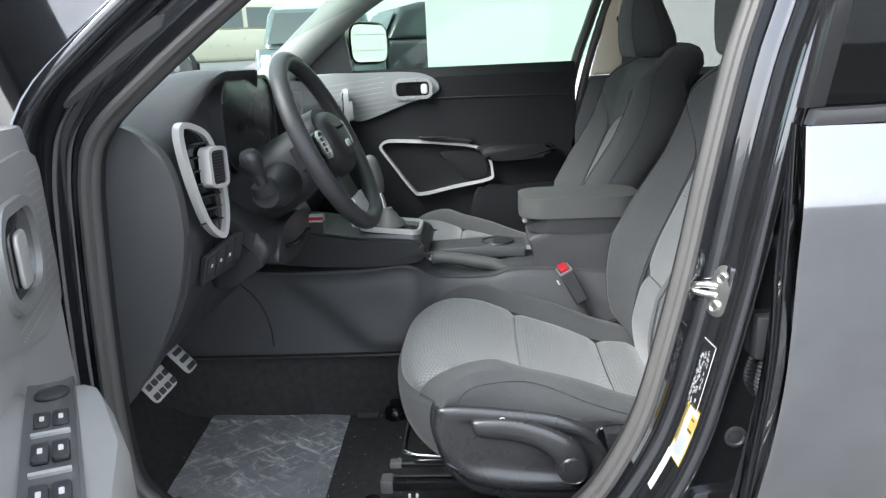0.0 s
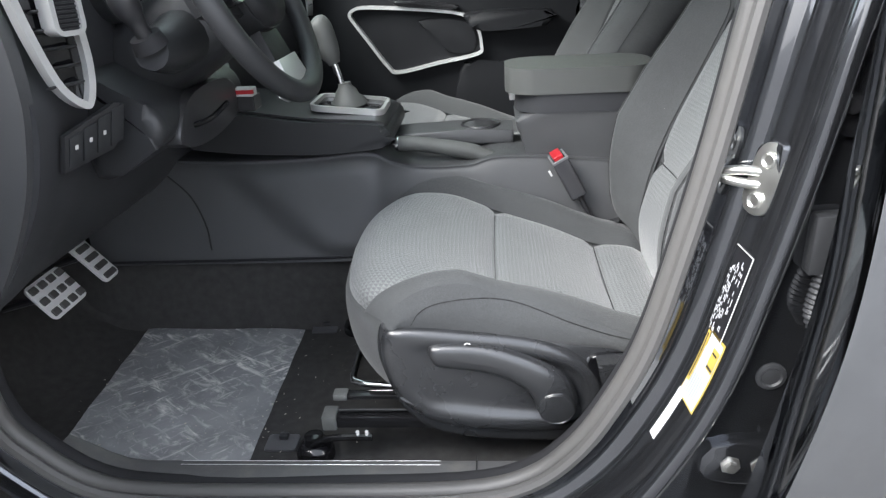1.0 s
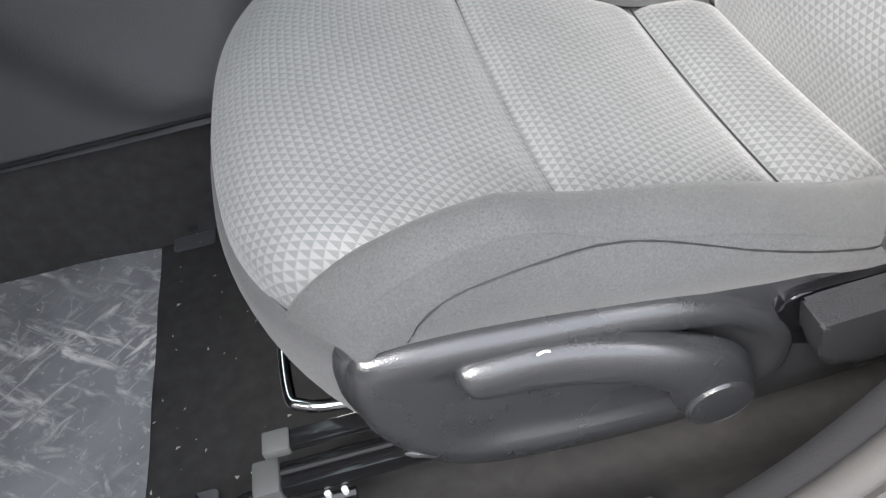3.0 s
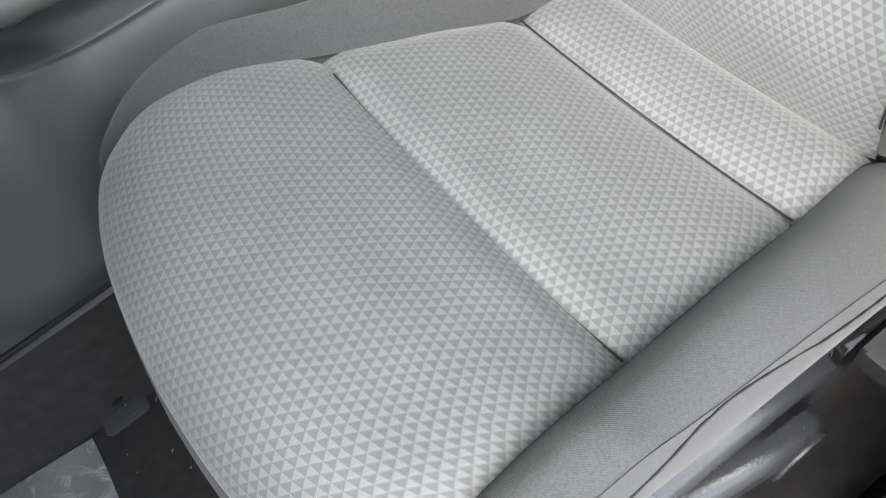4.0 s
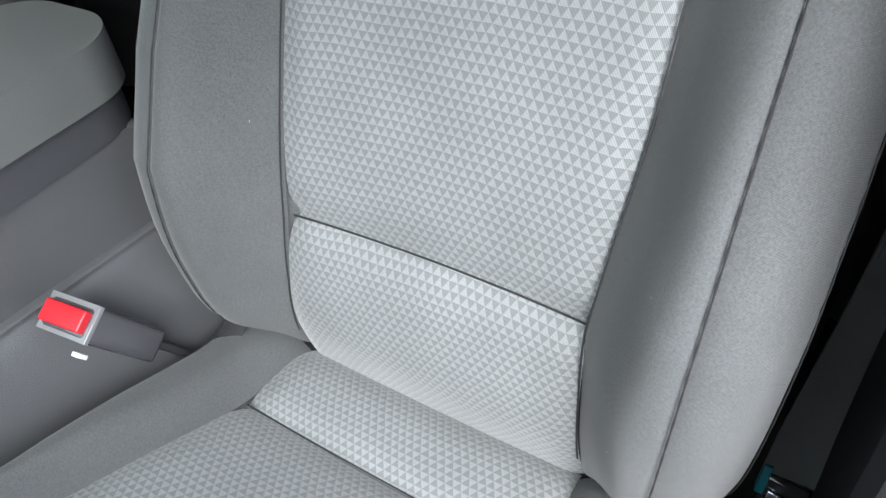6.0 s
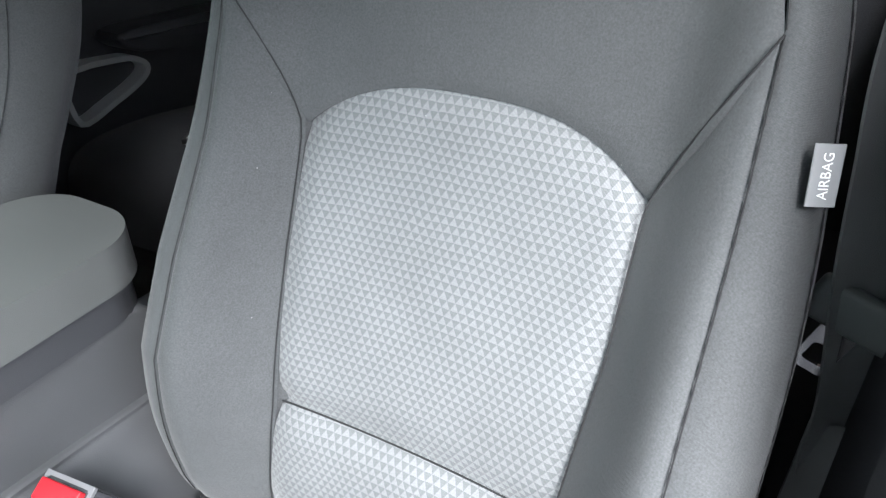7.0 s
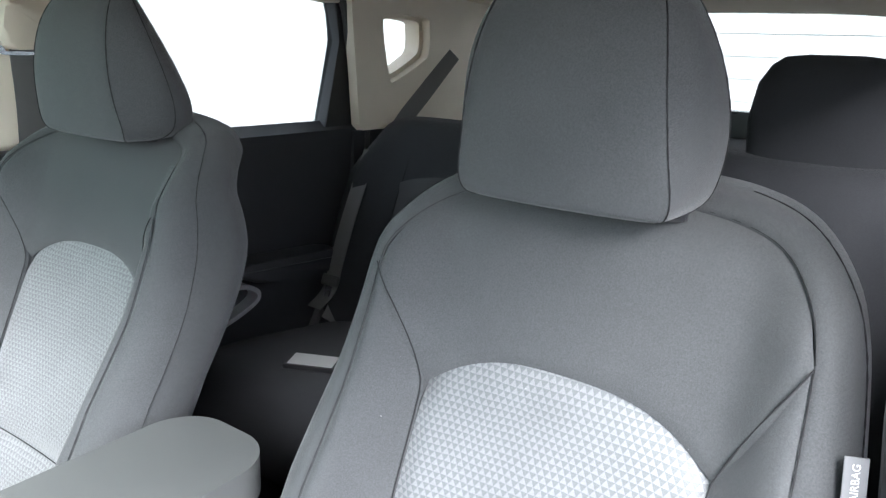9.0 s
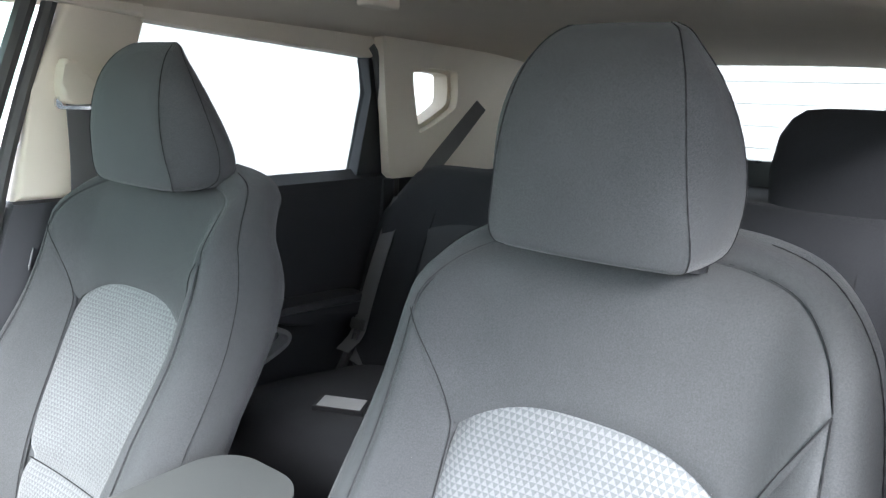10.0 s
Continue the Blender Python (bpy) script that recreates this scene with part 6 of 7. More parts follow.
pedal("brake_pedal", "bright metal brake pedal with rubber studs", (-1.00, -.385, .565), .050, .036, -38, 4, 3)
pedal("accelerator_pedal", "narrow bright metal accelerator pedal", (-1.03, -.232, .570), .026, .066, -40, 1, 6)

M_FILM = mat("scuffed_clear_film", (0.27, 0.275, 0.282), 0.20, var=0.45, vscale=12, bump=0.5, bscale=40)
nt = M_FILM.node_tree
bs = nt.nodes["Principled BSDF"]
tcn = nt.nodes.new("ShaderNodeTexCoord")


def scuffs(rot, sx, sy, lo, hi, seed):
    mp = nt.nodes.new("ShaderNodeMapping")
    mp.inputs["Rotation"].default_value = (0, 0, radians(rot))
    nt.links.new(tcn.outputs["Object"], mp.inputs[0])
    stretch = nt.nodes.new("ShaderNodeMapping")
    stretch.inputs["Scale"].default_value = (sx, sy, 1)
    stretch.inputs["Location"].default_value = (seed, seed * 2, 0)
    nt.links.new(mp.outputs[0], stretch.inputs[0])
    n = nt.nodes.new("ShaderNodeTexNoise")
    n.inputs["Scale"].default_value = 1
    n.inputs["Detail"].default_value = 8
    n.inputs["Roughness"].default_value = 0.65
    n.inputs["Distortion"].default_value = 0.6
    nt.links.new(stretch.outputs[0], n.inputs["Vector"])
    r = nt.nodes.new("ShaderNodeMapRange")
    r.inputs[1].default_value = lo
    r.inputs[2].default_value = hi
    nt.links.new(n.outputs["Fac"], r.inputs[0])
    return r.outputs[0]


s1 = scuffs(35, 16, 60, .54, .68, 1.3)
s2 = scuffs(-40, 18, 80, .54, .68, 4.1)
s3 = scuffs(80, 46, 70, .57, .68, 7.7)
s4 = scuffs(10, 6, 9, .42, .62, 2.2)
tot = mathn(nt, "MAXIMUM", mathn(nt, "MULTIPLY", mathn(nt, "MAXIMUM", s1, s2), mathn(nt, "ADD", s4, 0.25)), mathn(nt, "MULTIPLY", s3, 0.5))
mx = nt.nodes.new("ShaderNodeMix")
mx.data_type = "RGBA"
mx.inputs[7].default_value = (0.85, 0.83, 0.80, 1)
nt.links.new(bs.inputs["Base Color"].links[0].from_socket, mx.inputs[6])
nt.links.new(mathn(nt, "MULTIPLY", tot, 0.72), mx.inputs[0])
nt.links.new(mx.outputs[2], bs.inputs["Base Color"])
bm = bmesh.new()
rows = []
for i in range(21):
    t = i / 20
    a, b = Vector((-.995, -.125, 0)).lerp(Vector((-.648, -.158, 0)), t), Vector((-.962, -.630, 0)).lerp(Vector((-.636, -.630, 0)), t)
    rows.append([(*a.lerp(b, k / 24).xy, .3545 + .0012 * math.sin(9 * t + k) + .050 * smoothstep(.60, .655, -a.lerp(b, k / 24).y)) for k in range(25)])
sheet(bm, rows)
single("floor_film", bm, M_FILM, "scuffed clear protective film on the carpet", "floor film")
for (x, y) in ((-.597, -.520), (-.607, -.150)):
    cl = thing("floor_clip", "grey plastic floor mat clip", "floor clip", (x, y, .352), group="floor clips")
    bm = bmesh.new()
    prism(bm, roundrect(x - .026, x + .026, y - .020, y + .020, .006), "z", .352, .356, .0015, 2)
    part("plate", bm, mat("grey_clip", (0.09, 0.09, 0.095), 0.35), cl)
    bm = bmesh.new()
    box(bm, x - .006, x + .008, y + .004, y + .016, .356, .364, .002, 2)
    part("hook", bm, M_PLASTIC, cl)
rnd = random.Random(5)
bm = bmesh.new()
for k in range(260):
    x, y = rnd.uniform(-1.0, -.45), rnd.uniform(-.63, -.12)
    r = rnd.choice((.0006, .0008, .001, .0016))
    z = .3565 if x > -.63 else .3575
    v = [bm.verts.new((x + rnd.uniform(-r, r) * 2, y + rnd.uniform(-r, r) * 2, z + rnd.uniform(0, r))) for _ in range(4)]
    for f in ((0, 1, 2), (0, 2, 3), (0, 3, 1), (1, 3, 2)):
        bm.faces.new([v[i] for i in f])
tagged(finish("crumbs", bm, mat("pale_crumbs", (0.5, 0.47, 0.4), 0.9), smooth=False), "pale crumbs of dirt on the carpet", "crumbs", kind="stuff")
# sill plate with its joint and lines
sl = thing("sill_plate", "scuffed black plastic sill plate", "sill plate", (-.5, -.66, .4))
bm = bmesh.new()
rows = []
for x in [lerp(-.86, -.22, k / 24) for k in range(25)]:
    zz = .4185 + .05 * smoothstep(-.74, -.88, x) ** 1.5
    rows.append([(x, y, zz + dz) for y, dz in ((-.628, -.05), (-.630, -.012), (-.636, -.002), (-.642, 0), (-.668, .001), (-.682, -.003))])
sheet(bm, rows)
part("plate", bm, mat("scuffed_sill_plastic", (0.085, 0.085, 0.085), 0.4, bump=0.3, bscale=500, dirt=0.35, dirt_col=(0.2, 0.185, 0.16)), sl)
for yy in (-.6395, -.6475):
    bm = bmesh.new()
    tube(bm, [(-.70, yy, .4193), (-.55, yy, .4190), (-.330, yy, .4193)], .0004, 6)
    part("bright_line", bm, M_SILVER, sl, "thin bright line")
bm = bmesh.new()
box(bm, -.2805, -.2785, -.682, -.632, .4170, .4205)
part("joint", bm, M_STITCH, sl)

# ---------------------------------------------------------------- centre pillar fittings on the driver's side
def flange_y(o):
    return interp(FLANGE, o)


def pillar(z, o, lift=.0015):
    """A place on the painted centre pillar: its height along the seal and the distance from the seal."""
    side = [(x, zz) for x, zz in LOOP if x > -.16 and zz < 1.3]
    side.sort(key=lambda q: q[1])
    x = interp([(zz, xx) for xx, zz in side], z)
    x2 = interp([(zz, xx) for xx, zz in side], z + .01)
    d = Vector((x2 - x, .01)).normalized()
    nx, nz = d.y, -d.x
    return Vector((x + nx * o, flange_y(o) - lift, z + nz * o))


def jamb(z, y, lift):
    """A place on the face of the centre pillar that looks forward to the opening."""
    o = lerp(.0525, .0570, (-.713 - y) / .047)
    a, b = pillar(z + .014, o), pillar(z + .014, o + .01)
    n = b - a
    n.y = 0
    p = a - n.normalized() * lift
    return Vector((p.x, y, p.z))


def jamb_patch(name, z0, z1, y0, y1, m, parent, lift=.0008, label=""):
    bm = bmesh.new()
    sheet(bm, [[jamb(lerp(z0, z1, t), lerp(y0, y1, k / 2), lift) for k in range(3)] for t in [j / 8 for j in range(9)]])
    return part(name, bm, m, parent, label)


lb = thing("tyre_label", "black sticker with white printing on the painted pillar", "label", tuple(jamb(.70, -.73, 0)))
jamb_patch("sticker", .662, .770, -.712, -.752, mat("black_sticker", (0.012, 0.012, 0.014), 0.35), lb)
bm = bmesh.new()
for a, b in (((.768, -.712), (.768, -.7505)), ((.768, -.7505), (.664, -.7505))):
    tube(bm, [jamb(lerp(a[0], b[0], k / 8), lerp(a[1], b[1], k / 8), .0013) for k in range(9)], .0005, 4)
part("sticker_border", bm, M_PAPER, lb, "white border line")
rnd = random.Random(8)
M_PRINT = mat("white_print", (0.42, 0.43, 0.45), 0.6)
for k in range(10):
    y = -.715 - k * .0028
    z = .672 if k < 5 else .678
    while z < .745 + .001 * k:
        ln = rnd.uniform(.003, .010)
        if rnd.random() < .66:
            jamb_patch("print_bar", z, z + ln, y, y - .0016, M_PRINT, lb, .0013)
        z += ln + rnd.uniform(.0015, .004)
yl = thing("load_label", "yellow and white sticker on the painted pillar", "label", tuple(jamb(.63, -.74, 0)))
jamb_patch("sticker", .594, .674, -.7185, -.7620, M_YELLOW, yl)
jamb_patch("white_field", .596, .655, -.7205, -.7600, mat("pale_sticker", (0.36, 0.38, 0.40), 0.5), yl, .0013)
jamb_patch("head_field", .655, .671, -.7280, -.7600, mat("pale_sticker_head", (0.36, 0.38, 0.40), 0.5), yl, .0013)
jamb_patch("side_field", .612, .671, -.7205, -.7268, M_YELLOW, yl, .0018)
jamb_patch("headline_bar", .616, .668, -.7225, -.7246, M_STITCH, yl, .0023)
jamb_patch("pictogram", .638, .662, -.7440, -.7590, M_YELLOW, yl, .0018)
jamb_patch("pictogram_bar", .640, .643, -.7450, -.7580, M_STITCH, yl, .0023)
jamb_patch("pictogram_bar", .656, .658, -.7460, -.7560, M_STITCH, yl, .0023)
for k in range(6):
    jamb_patch("print_bar", .602 + .001 * (k % 3), .630 - .003 * (k % 2), -.728 - .0045 * k, -.7290 - .0045 * k, mat("pale_print", (0.24, 0.27, 0.30), 0.6) if k == 0 else bpy.data.materials["pale_print"], yl, .0018)
wl = thing("blank_label", "small blank white sticker on the pillar", "label", tuple(jamb(.57, -.725, 0)))
jamb_patch("sticker", .540, .600, -.7165, -.7315, M_PAPER, wl, .0010)

st = thing("door_striker", "zinc door striker bolted to the pillar", "striker", tuple(pillar(.865, .03)))
c = Vector((.026, -.724, .846))
bm = bmesh.new()
box(bm, .029, .060, -.742, -.706, .806, .886, .006, 2)
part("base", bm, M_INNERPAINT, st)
bm = bmesh.new()
prism(bm, rounded([(-.018, .0), (-.015, .030), (0, .038), (.015, .030), (.018, 0), (.015, -.030), (0, -.038), (-.015, -.030)], 4), "y", -.006, .004, .002, 2)
bmesh.ops.rotate(bm, verts=bm.verts[:], cent=(0, 0, 0), matrix=Matrix.Rotation(radians(12), 3, "Y") @ Matrix.Rotation(radians(-62), 3, "Z"))
bmesh.ops.translate(bm, verts=bm.verts[:], vec=c)
part("plate", bm, M_STEEL, st)
for dz in (.021, -.021):
    bm = bmesh.new()
    turned(bm, c + Vector((.22 * dz - .004, -.002, dz)), (-.88, -.47, 0), [(0, .009), (.004, .009), (.005, .0075), (.003, .005), (.003, 0)], 16)
    part("bolt", bm, M_STEEL, st)
bm = bmesh.new()
tube(bm, spline([c + Vector((0, .004, .006)), c + Vector((-.020, .012, .007)), c + Vector((-.036, .022, .003)), c + Vector((-.038, .023, -.003)), c + Vector((-.020, .010, -.006)), c + Vector((0, .0, -.006))], 5), .0052, 10)
part("loop", bm, M_STEEL, st)


def hinge(c, two):
    h = thing("body_hinge", "painted rear door hinge with bolts, darkened for shade", "hinge", tuple(c), group="rear door hinges")
    bm = bmesh.new()
    prism(bm, rounded([(-.02, -.045), (.035, -.050), (.040, .045), (.03, .055), (-.012, .05)] if two else [(-.025, -.022), (.065, -.026), (.065, .022), (-.022, .024)], 3), "y", -.010, .003, .003, 2)
    bmesh.ops.translate(bm, verts=bm.verts[:], vec=c)
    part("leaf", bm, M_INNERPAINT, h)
    for dx, dz in (((.002, .027), (-.002, -.027)) if two else ((.0, .0), (.034, -.002))):
        bm = bmesh.new()
        turned(bm, c + Vector((dx, -.009, dz)), (0, -1, 0), [(0, .012), (.003, .012), (.0045, .008), (.009, .007), (.0095, .003)], 6 if not two else 14)
        part("bolt", bm, M_STEEL if not two else M_SHINY, h)
    bm = bmesh.new()
    tube(bm, [c + Vector((.05, -.018, -.03)), c + Vector((.05, -.018, .03))], .010, 10)
    part("knuckle", bm, M_PAINT, h)


hinge(Vector((.080, -.746, .953)), True)
hinge(Vector((.016, -.748, .515)), False)
gr = thing("cable_grommet", "ribbed black rubber cable boot", "cable boot", (.08, -.75, .78))
c = Vector((.078, -.746, .785))
bm = bmesh.new()
box(bm, c.x - .016, c.x + .022, c.y - .020, c.y + .004, c.z - .028, c.z + .036, .005, 2)
part("connector", bm, M_PLASTIC, gr)
bm = bmesh.new()
pp = spline([c + Vector((.006, -.012, -.022)), c + Vector((-.001, -.016, -.05)), c + Vector((-.002, -.018, -.075)), c + Vector((.012, -.02, -.10))], 10)
tube(bm, pp, [.0105 if i % 2 else .0080 for i in range(len(pp))], 12)
part("bellows", bm, M_PLASTIC, gr)
pg = thing("pillar_plug", "round black rubber plug in the pillar", "plug", (.05, -.75, .628))
bm = bmesh.new()
turned(bm, (.050, -.747, .628), (0, -1, 0), [(0, .017), (.003, .016), (.004, .012), (.002, .010), (.003, .006), (.003, 0)], 24)
part("cap", bm, M_PLASTIC, pg)

# ---------------------------------------------------------------- open driver's door
DA = radians(68)
DD, DN, DH = Vector((math.cos(DA), -math.sin(DA), 0)), Vector((math.sin(DA), math.cos(DA), 0)), Vector((-.97, -.83, 0))


def PD(s, n, z):
    return DH + DD * (s - .043) + DN * (n - .045) + Vector((0, 0, z))


dr = thing("open_door", "open driver's door with grey switch panel and silver handle", "car door", (-.9, -.9, .3))


def door_plate(name, outline, a, b, m, parent=None, bev=.005, label="", hole=None):
    bm = bmesh.new()
    if hole:
        ring(bm, outline, hole, "y", a, b, bev)
    else:
        prism(bm, outline, "y", a, b, bev, 3)
    for v in bm.verts:
        v.co = PD(v.co.x, v.co.y, v.co.z)
    return part(name, bm, m, parent or dr, label)


door_plate("outer_skin", [(.0, .36), (1.03, .34), (1.06, .70), (1.05, 1.08), (.04, 1.10), (-.01, .80)], .0, .045, M_PAINT, bev=.01)
# panel, inlay and armrest paled: skylight on the open door put into their colours
door_plate("inner_panel", rounded([(.03, .40), (.50, .38), (1.0, .38), (1.03, .70), (1.02, 1.09), (.50, 1.12), (.10, 1.125), (.03, 1.09), (.02, .80)], 4), .046, .120, mat("skylit_door_vinyl", (0.30, 0.303, 0.305), 0.5, bump=.3, bscale=800, btype="leather"), bev=.012)
door_plate("inlay", rounded([(.030, 1.085), (.20, 1.095), (.42, 1.08), (.50, 1.02), (.42, .95), (.20, .885), (.08, .882), (.030, .895), (.026, .98)], 4), .114, .126, mat("skylit_speckled_panel", (0.32, 0.322, 0.32), 0.4, metal=0.3), label="grey panel with small bright dashes")
bm = bmesh.new()
for i in range(22):
    for j in range(14):
        s_, z_ = .040 + i * .0105 + (j % 2) * .005, .905 + j * .0125
        if z_ > 1.075 or (s_ > .118 and .93 < z_):
            continue
        bm.faces.new([bm.verts.new(PD(s_ + a, .1268, z_ + b)) for a, b in ((-.0030, -.0006), (.0030, .0006), (.0030, .0022), (-.0030, .0010))])
o = part("inlay_dashes", bm, mat("bright_dash", (0.55, 0.55, 0.54), 0.4), dr, smooth=False)
o["kind"] = "stuff"
hz = roundrect(.125, .300, .935, 1.055, .050, 6)
door_plate("handle_bezel", hz, .124, .134, mat("satin_nickel_handle", (0.42, 0.425, 0.42), 0.3, metal=0.6), bev=.004, label="silver handle bezel", hole=offset2(hz, .013))
# shade inside the bezel, made as a black plate
door_plate("handle_recess_shade", offset2(hz, .012), .122, .127, M_SCREEN_SHADE, bev=.001)
door_plate("inner_handle", roundrect(.19, .235, .955, 1.020, .012), .127, .133, M_SILVER, bev=.004, label="silver inner door handle")
door_plate("mirror_sail", [(.015, 1.115), (.13, 1.125), (.10, 1.19), (.055, 1.33), (.02, 1.40), (-.03, 1.42), (-.02, 1.25)], .03, .075, M_PLASTIC, bev=.008)
# armrest with window switches
bm = bmesh.new()
rows = []
for s_, w, z in ((.290, .03, .83), (.296, .070, .855), (.312, .092, .866), (.36, .106, .869), (.45, .128, .868), (.60, .13, .855), (.78, .12, .83), (.80, .02, .80)):
    rows.append([PD(s_, n, zz) for n, zz in ((.11, .62), (.11 + w * .6, .68), (.11 + w, z - .07), (.11 + w, z - .020), (.11 + w * .94, z - .006), (.11 + w * .82, z), (.11, z))])
vs = sheet(bm, rows)
bm.faces.new(vs[0])
bm.faces.new(vs[-1][::-1])
# vinyl paled, with skylight put into its colour
part("armrest", bm, mat("skylit_armrest_vinyl", (0.24, 0.242, 0.237), 0.5, bump=0.35, bscale=800, btype="leather"), dr)


def arm_plate(name, pts, a, b, m, parent=None, label="", bev=.002):
    bm = bmesh.new()
    prism(bm, pts, "z", a, b, bev, 2)
    for v in bm.verts:
        s_ = .345 + (v.co.x - .297) * 1.9
        v.co = PD(s_, .140 + (v.co.y - .078) * .68 + .16 * (s_ - .345), v.co.z + .8685 - .012 * (v.co.x - .30))
    return part(name, bm, m, parent or dr, label)


pan = arm_plate("switch_plate", rounded([(.278, .080), (.276, .130), (.284, .141), (.44, .143), (.45, .130), (.45, .080), (.43, .074), (.286, .074)], 4), -.003, .003, mat("grey_switch_plate", (0.085, 0.086, 0.088), 0.4, bump=.2, bscale=800), label="grey window switch plate")
bm = bmesh.new()
turned(bm, PD(.338, .160, .871), (0, 0, 1), [(0, .0165), (.003, .0165), (.0038, .0150), (.0030, .0145), (.0034, .013), (.004, 0)], 28)
part("mirror_dial", bm, M_PLASTIC, pan)
for k, (s_, n0) in enumerate(((.325, .086), (.325, .110), (.362, .086), (.362, .110), (.40, .086), (.40, .110))):
    b_ = arm_plate("window_switch", roundrect(s_ - .010, s_ + .008, n0, n0 + .021, .003), .002, .008 if k > 1 else .005, M_PLASTIC, pan)
    arm_plate("switch_mark", roundrect(s_ - .003, s_ + .002, n0 + .008, n0 + .014, .001), .0078 if k > 1 else .0048, .0086 if k > 1 else .0056, M_PAPER, pan, "white symbol", bev=.0)
for s_ in (.341, .379, .417):
    arm_plate("switch_lip", roundrect(s_ - .0015, s_ + .0015, .084, .132, .001), .002, .006, M_SILVER, pan, bev=.0)
door_plate("door_pocket", rounded([(.30, .42), (.62, .42), (.66, .52), (.60, .58), (.34, .58), (.28, .52)], 4), .118, .150, M_PLASTIC, bev=.012)

# small things
pc = thing("paper_folder", "black folder with a white sheet on the rear bench", "folder", (.58, .36, .66))
for nm, z0, z1, m, k in (("cover", .676, .686, M_SATIN, 1.0), ("sheet", .6862, .6878, M_PAPER, .86)):
    bm = bmesh.new()
    box(bm, -.030 * k, .030 * k, -.055 * k, .055 * k, z0, z1, .001, 1)
    bm.transform(pose(.52, .35, 0, 0, 0, 25))
    part(nm, bm, m, pc)
rt = thing("key_tag", "white key tag with a red mark under the dashboard", "key tag", (-.66, -.22, .86))
for nm, m, y0, y1, z0, z1 in (("box", M_SATIN, -.235, -.195, .832, .858), ("tag", M_PAPER, -.236, -.214, .857, .872), ("mark", M_RED, -.2365, -.2290, .860, .870)):
    bm = bmesh.new()
    box(bm, -.690, -.655 if nm == "box" else -.654, y0, y1, z0, z1, .002, 1)
    part(nm, bm, m, rt)
hk = thing("grab_clip", "beige coat hook clip under the headliner", "hook", (.5, .24, 1.46))
bm = bmesh.new()
prism(bm, roundrect(.44, .52, .215, .255, .012), "z", 1.462, 1.486, .006, 3)
part("clip", bm, M_BEIGE, hk)

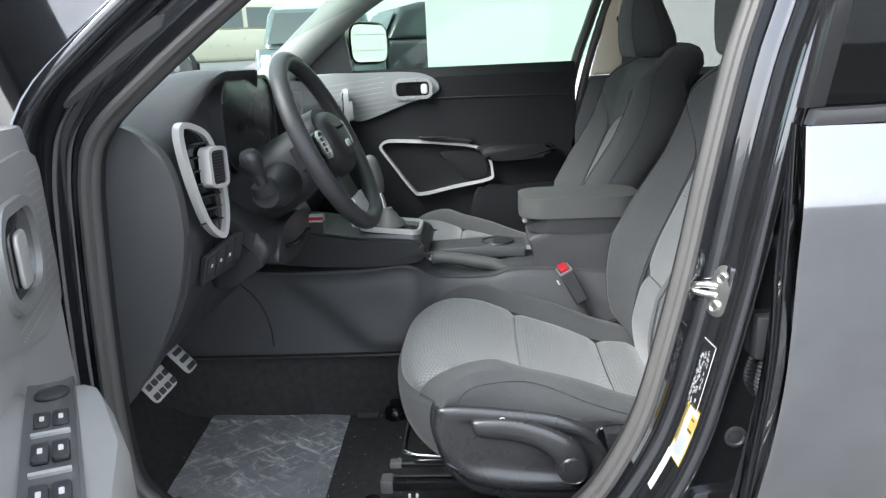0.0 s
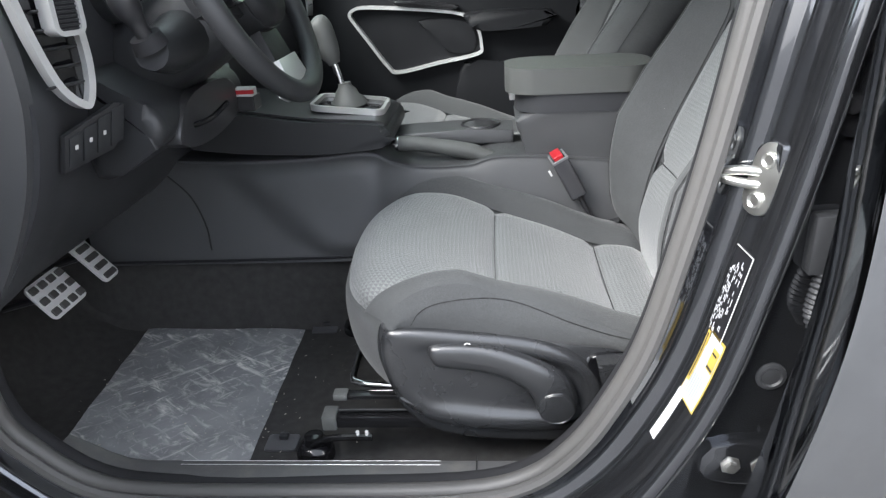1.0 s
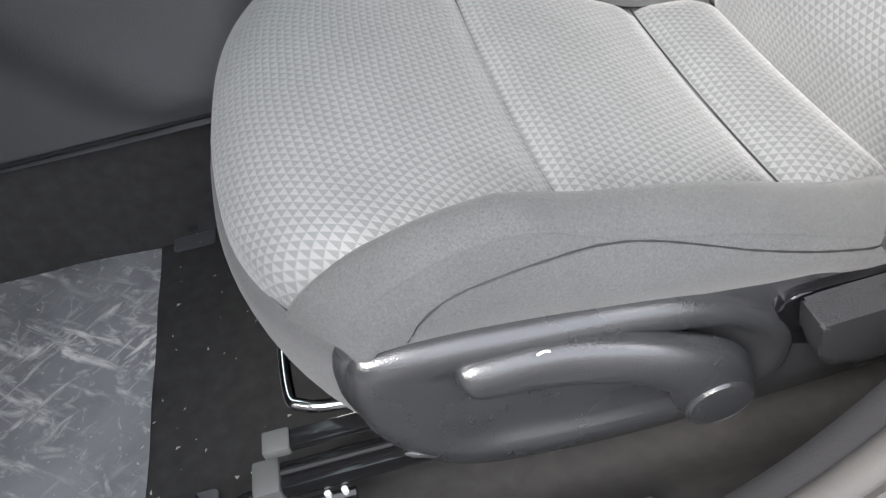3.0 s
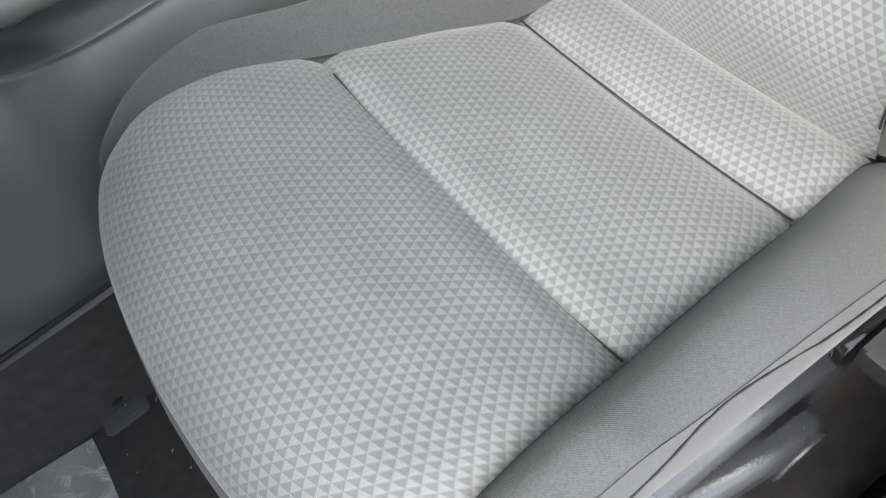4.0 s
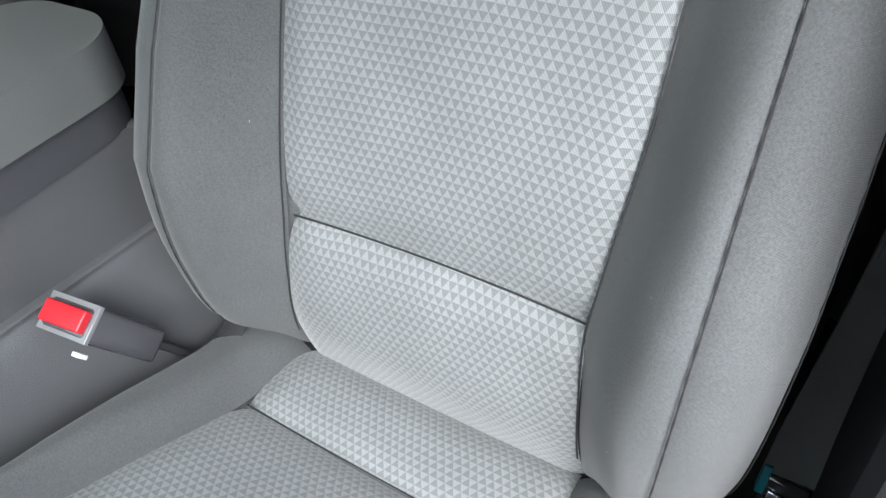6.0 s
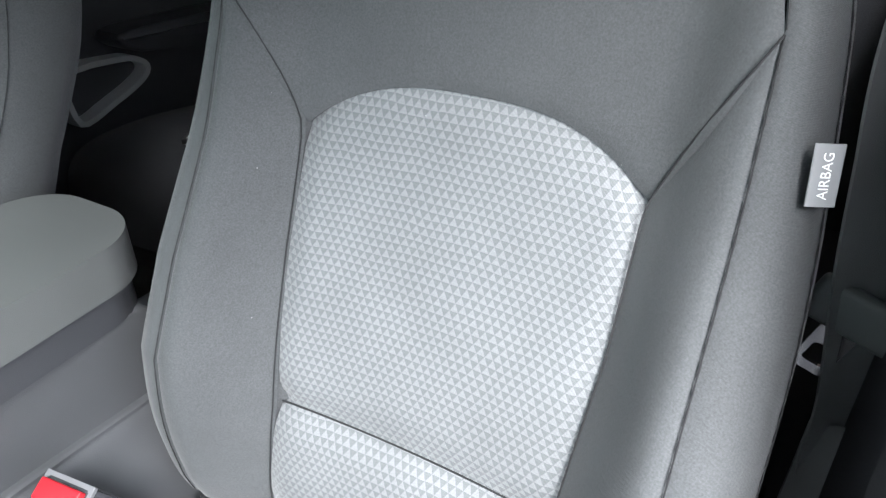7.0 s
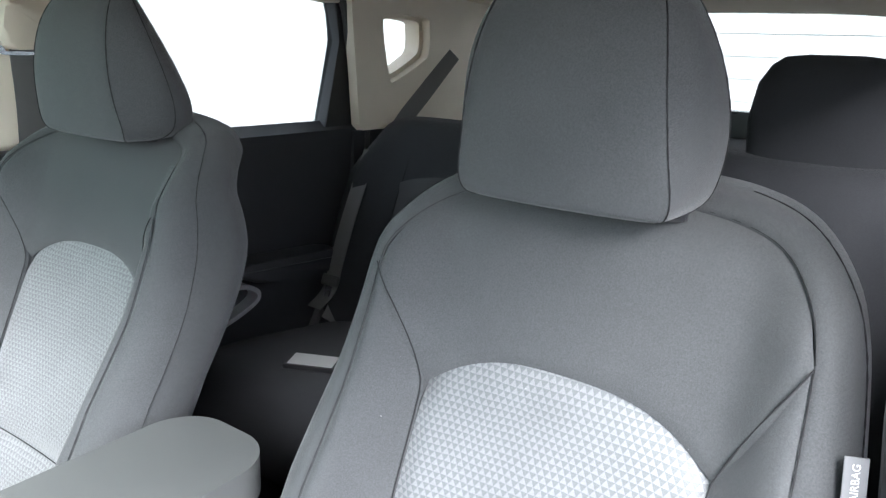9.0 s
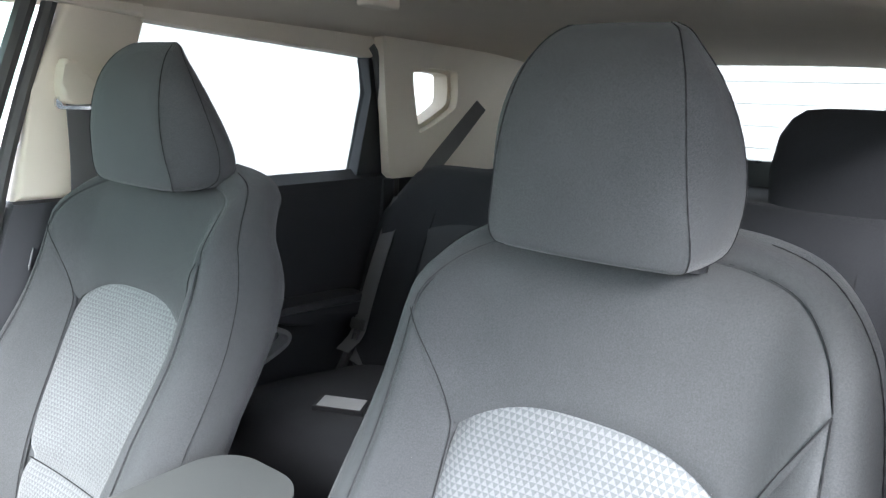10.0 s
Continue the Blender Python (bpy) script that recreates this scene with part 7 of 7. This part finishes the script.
# ---------------------------------------------------------------- outside: parked vehicles and trees
def parked(name, label, cat, at, turn, L, Wd, H, colour, kind):
    v = thing(name, label, cat, at, group="parked vehicles")
    paint = mat(name + "_paint", colour, 0.3, metal=0.2, coat=0.8, var=0.06)
    darkg = mat(name + "_glass", (0.07, 0.085, 0.085), 0.06, coat=0.4)
    m = pose(*at, 0, 0, turn)
    hood = .95 if kind == "suv" else 1.15
    if kind == "suv":
        low = [(-L / 2, .45), (-L / 2 + .03, .75), (-L / 2 + .10, .95), (-L / 2 + 1.0, 1.05), (L / 2 - .10, 1.08), (L / 2 - .02, .9), (L / 2, .50), (L / 2 - .1, .32), (-L / 2 + .1, .32)]
        cab = [(-L / 2 + .85, 1.03), (-L / 2 + 1.55, H - .06), (-L / 2 + 1.9, H), (L / 2 - .75, H - .02), (L / 2 - .40, H - .10), (L / 2 - .08, 1.08)]
        win = [[(-L / 2 + 1.10, 1.08), (-L / 2 + 1.66, H - .13), (-L / 2 + 2.2, H - .11), (-L / 2 + 2.2, 1.10)], [(-L / 2 + 2.28, 1.10), (-L / 2 + 2.28, H - .11), (L / 2 - 1.25, H - .13), (L / 2 - 1.15, 1.12)], [(L / 2 - 1.08, 1.13), (L / 2 - 1.18, H - .14), (L / 2 - .65, H - .18), (L / 2 - .42, 1.15)]]
    else:
        low = [(-L / 2, .55), (-L / 2 + .03, .95), (-L / 2 + .10, 1.12), (-L / 2 + 1.3, 1.18), (L / 2 - .05, 1.16), (L / 2, .95), (L / 2, .60), (L / 2 - .1, .48), (-L / 2 + .1, .45)]
        cab = [(-L / 2 + 1.2, 1.16), (-L / 2 + 1.75, H - .05), (-L / 2 + 2.0, H), (-L / 2 + 3.3, H), (-L / 2 + 3.55, H - .08), (-L / 2 + 3.65, 1.16)]
        win = [[(-L / 2 + 1.45, 1.22), (-L / 2 + 1.85, H - .13), (-L / 2 + 2.45, H - .10), (-L / 2 + 2.45, 1.22)], [(-L / 2 + 2.55, 1.22), (-L / 2 + 2.55, H - .10), (-L / 2 + 3.25, H - .12), (-L / 2 + 3.40, 1.22)]]

    def lean(bm):
        for q in bm.verts:
            q.co.y *= 1 - .26 * max(0, q.co.z - 1.08)

    def body(nm, outline, half, bev, material, parent):
        bm = bmesh.new()
        prism(bm, outline, "y", -half, half, bev, 4)
        lean(bm)
        bm.transform(m)
        return part(nm, bm, material, parent)
    body("body", low, Wd / 2, .10, paint, v)
    body("cabin", cab, Wd / 2 - .12, .13, paint, v)
    for w in win:
        for sg in (-1, 1):
            bm = bmesh.new()
            prism(bm, w, "y", sg * (Wd / 2 - .125), sg * (Wd / 2 - .112))
            lean(bm)
            bm.transform(m)
            part("side_window", bm, darkg, v)
    for x0, x1, z0, z1 in ((cab[0][0] + .10, cab[1][0], 1.1, H - .1), (cab[-1][0] - .02, cab[-2][0] + .06, 1.14, H - .16)):
        bm = bmesh.new()
        sg = -1 if x0 < x1 else 1
        pts = [(x0 + sg * .03, -Wd / 2 + .20, z0), (x0 + sg * .03, Wd / 2 - .20, z0), (x1 + sg * .02, Wd / 2 - .33, z1), (x1 + sg * .02, -Wd / 2 + .33, z1)]
        a = [bm.verts.new(q) for q in pts]
        b = [bm.verts.new((q[0] + sg * .012, q[1], q[2] + .006)) for q in pts]
        bm.faces.new(a)
        bm.faces.new(b[::-1])
        for i in range(4):
            bm.faces.new((a[i], a[(i + 1) % 4], b[(i + 1) % 4], b[i]))
        bm.transform(m)
        part("screen", bm, darkg, v)
    for x in (-L / 2 + .85, L / 2 - .9):
        for sg in (-1, 1):
            bm = bmesh.new()
            turned(bm, m @ Vector((x, sg * (Wd / 2 - .20), .36)), m.to_3x3() @ Vector((0, sg, 0)), [(0, .30), (0, .36), (.20, .36), (.22, .33), (.21, .25), (.20, .24)], 28)
            t = part("wheel", bm, M_RUBBER, v)
            bm = bmesh.new()
            turned(bm, m @ Vector((x, sg * (Wd / 2 - .02), .40)), m.to_3x3() @ Vector((0, sg, 0)), [(0, .47), (.028, .46), (.028, .36), (0, .36)], 28)
            part("wheel_arch", bm, M_TRIM, v)
            bm = bmesh.new()
            turned(bm, m @ Vector((x, sg * (Wd / 2 - .01), .36)), m.to_3x3() @ Vector((0, sg, 0)), [(0, .24), (.005, .23), (.01, .08), (.02, .05), (.02, 0)], 14)
            part("rim", bm, M_STEEL, t)
            bm = bmesh.new()
            box(bm, (L / 2 - .04) * (1 if x > 0 else -1) - .04, (L / 2 - .04) * (1 if x > 0 else -1) + .045, sg * (Wd / 2 - .16) - .07, sg * (Wd / 2 - .16) + .07, .80, 1.0, .03, 2)
            bm.transform(m)
            part("lamp", bm, M_RED if x > 0 and kind != "suv" else M_WHITE, v)
    return v


parked("dark_suv", "dark grey parked sport utility vehicle", "car", (-.16, 11.7, ground_z(11.0)), 205, 4.5, 1.85, 1.70, (0.05, 0.052, 0.056), "suv")
parked("teal_suv", "teal-grey parked sport utility vehicle seen from behind", "car", (-3.05, 10.73, ground_z(9.9)), 283, 4.6, 1.85, 1.72, (0.10, 0.14, 0.14), "suv")
parked("pickup_truck", "pale beige parked pickup truck with a crew cab", "truck", (-5.75, 16.2, ground_z(15.4)), 20, 5.6, 1.95, 1.78, (0.42, 0.40, 0.32), "pickup")
parked("white_car", "white parked car in the distance", "car", (-21.0, 22.0, ground_z(22)), 20, 4.5, 1.8, 1.55, (0.75, 0.75, 0.75), "suv")


def tree(at, h, seed, leaf):
    rn = random.Random(seed)
    t = thing("tree", "autumn tree with yellow-green leaves", "tree", at, group="trees")
    bark = mat("bark", (0.09, 0.07, 0.05), 0.9, bump=1.0, bscale=30)
    bm = bmesh.new()
    base = Vector(at)
    trunk = [base, base + Vector((.1, .05, h * .25)), base + Vector((.0, .1, h * .55)), base + Vector((.15, 0, h * .85))]
    tube(bm, spline(trunk, 4), [.30 - .02 * k for k in range(13)], 10)
    limbs = []
    for k in range(14):
        a = rn.uniform(0, 6.28)
        z = rn.uniform(.3, .8) * h
        r = rn.uniform(.16, .34) * h
        tip = base + Vector((math.cos(a) * r, math.sin(a) * r, z + rn.uniform(.05, .2) * h))
        limbs.append(tip)
        tube(bm, spline([base + Vector((0, 0, z * .85)), (base + Vector((0, 0, z))).lerp(tip, .5) + Vector((0, 0, .1)), tip], 3), [.10 - .012 * j for j in range(7)], 6)
    part("trunk", bm, bark, t)
    vs, fs = [], []
    for tip in limbs * 2:
        for k in range(170):
            c = tip + Vector((rn.gauss(0, .11 * h), rn.gauss(0, .11 * h), rn.gauss(0, .08 * h)))
            d = Vector((rn.gauss(0, 1), rn.gauss(0, 1), rn.gauss(0, 1))).normalized() * rn.uniform(.08, .16)
            e = d.orthogonal().normalized() * rn.uniform(.05, .10)
            n = len(vs)
            vs += [c - d, c + e, c + d, c - e]
            fs.append((n, n + 1, n + 2, n + 3))
    me = bpy.data.meshes.new("crown")
    me.from_pydata([tuple(q) for q in vs], [], fs)
    me.materials.append(leaf)
    o = new("crown", me)
    o.parent = t
    o.matrix_parent_inverse = Matrix.Translation(-Vector(at))
    o["kind"] = "stuff"


leaf = mat("autumn_leaf", (0.16, 0.14, 0.03), 0.7, var=0.6, vscale=2.0)
for k, (x, y, h) in enumerate(((-29, 29, 7.5), (-25, 33, 8.5), (-34, 31, 9.0), (-31, 25, 6.5))):
    tree((x, y, ground_z(y)), h, 20 + k, leaf)
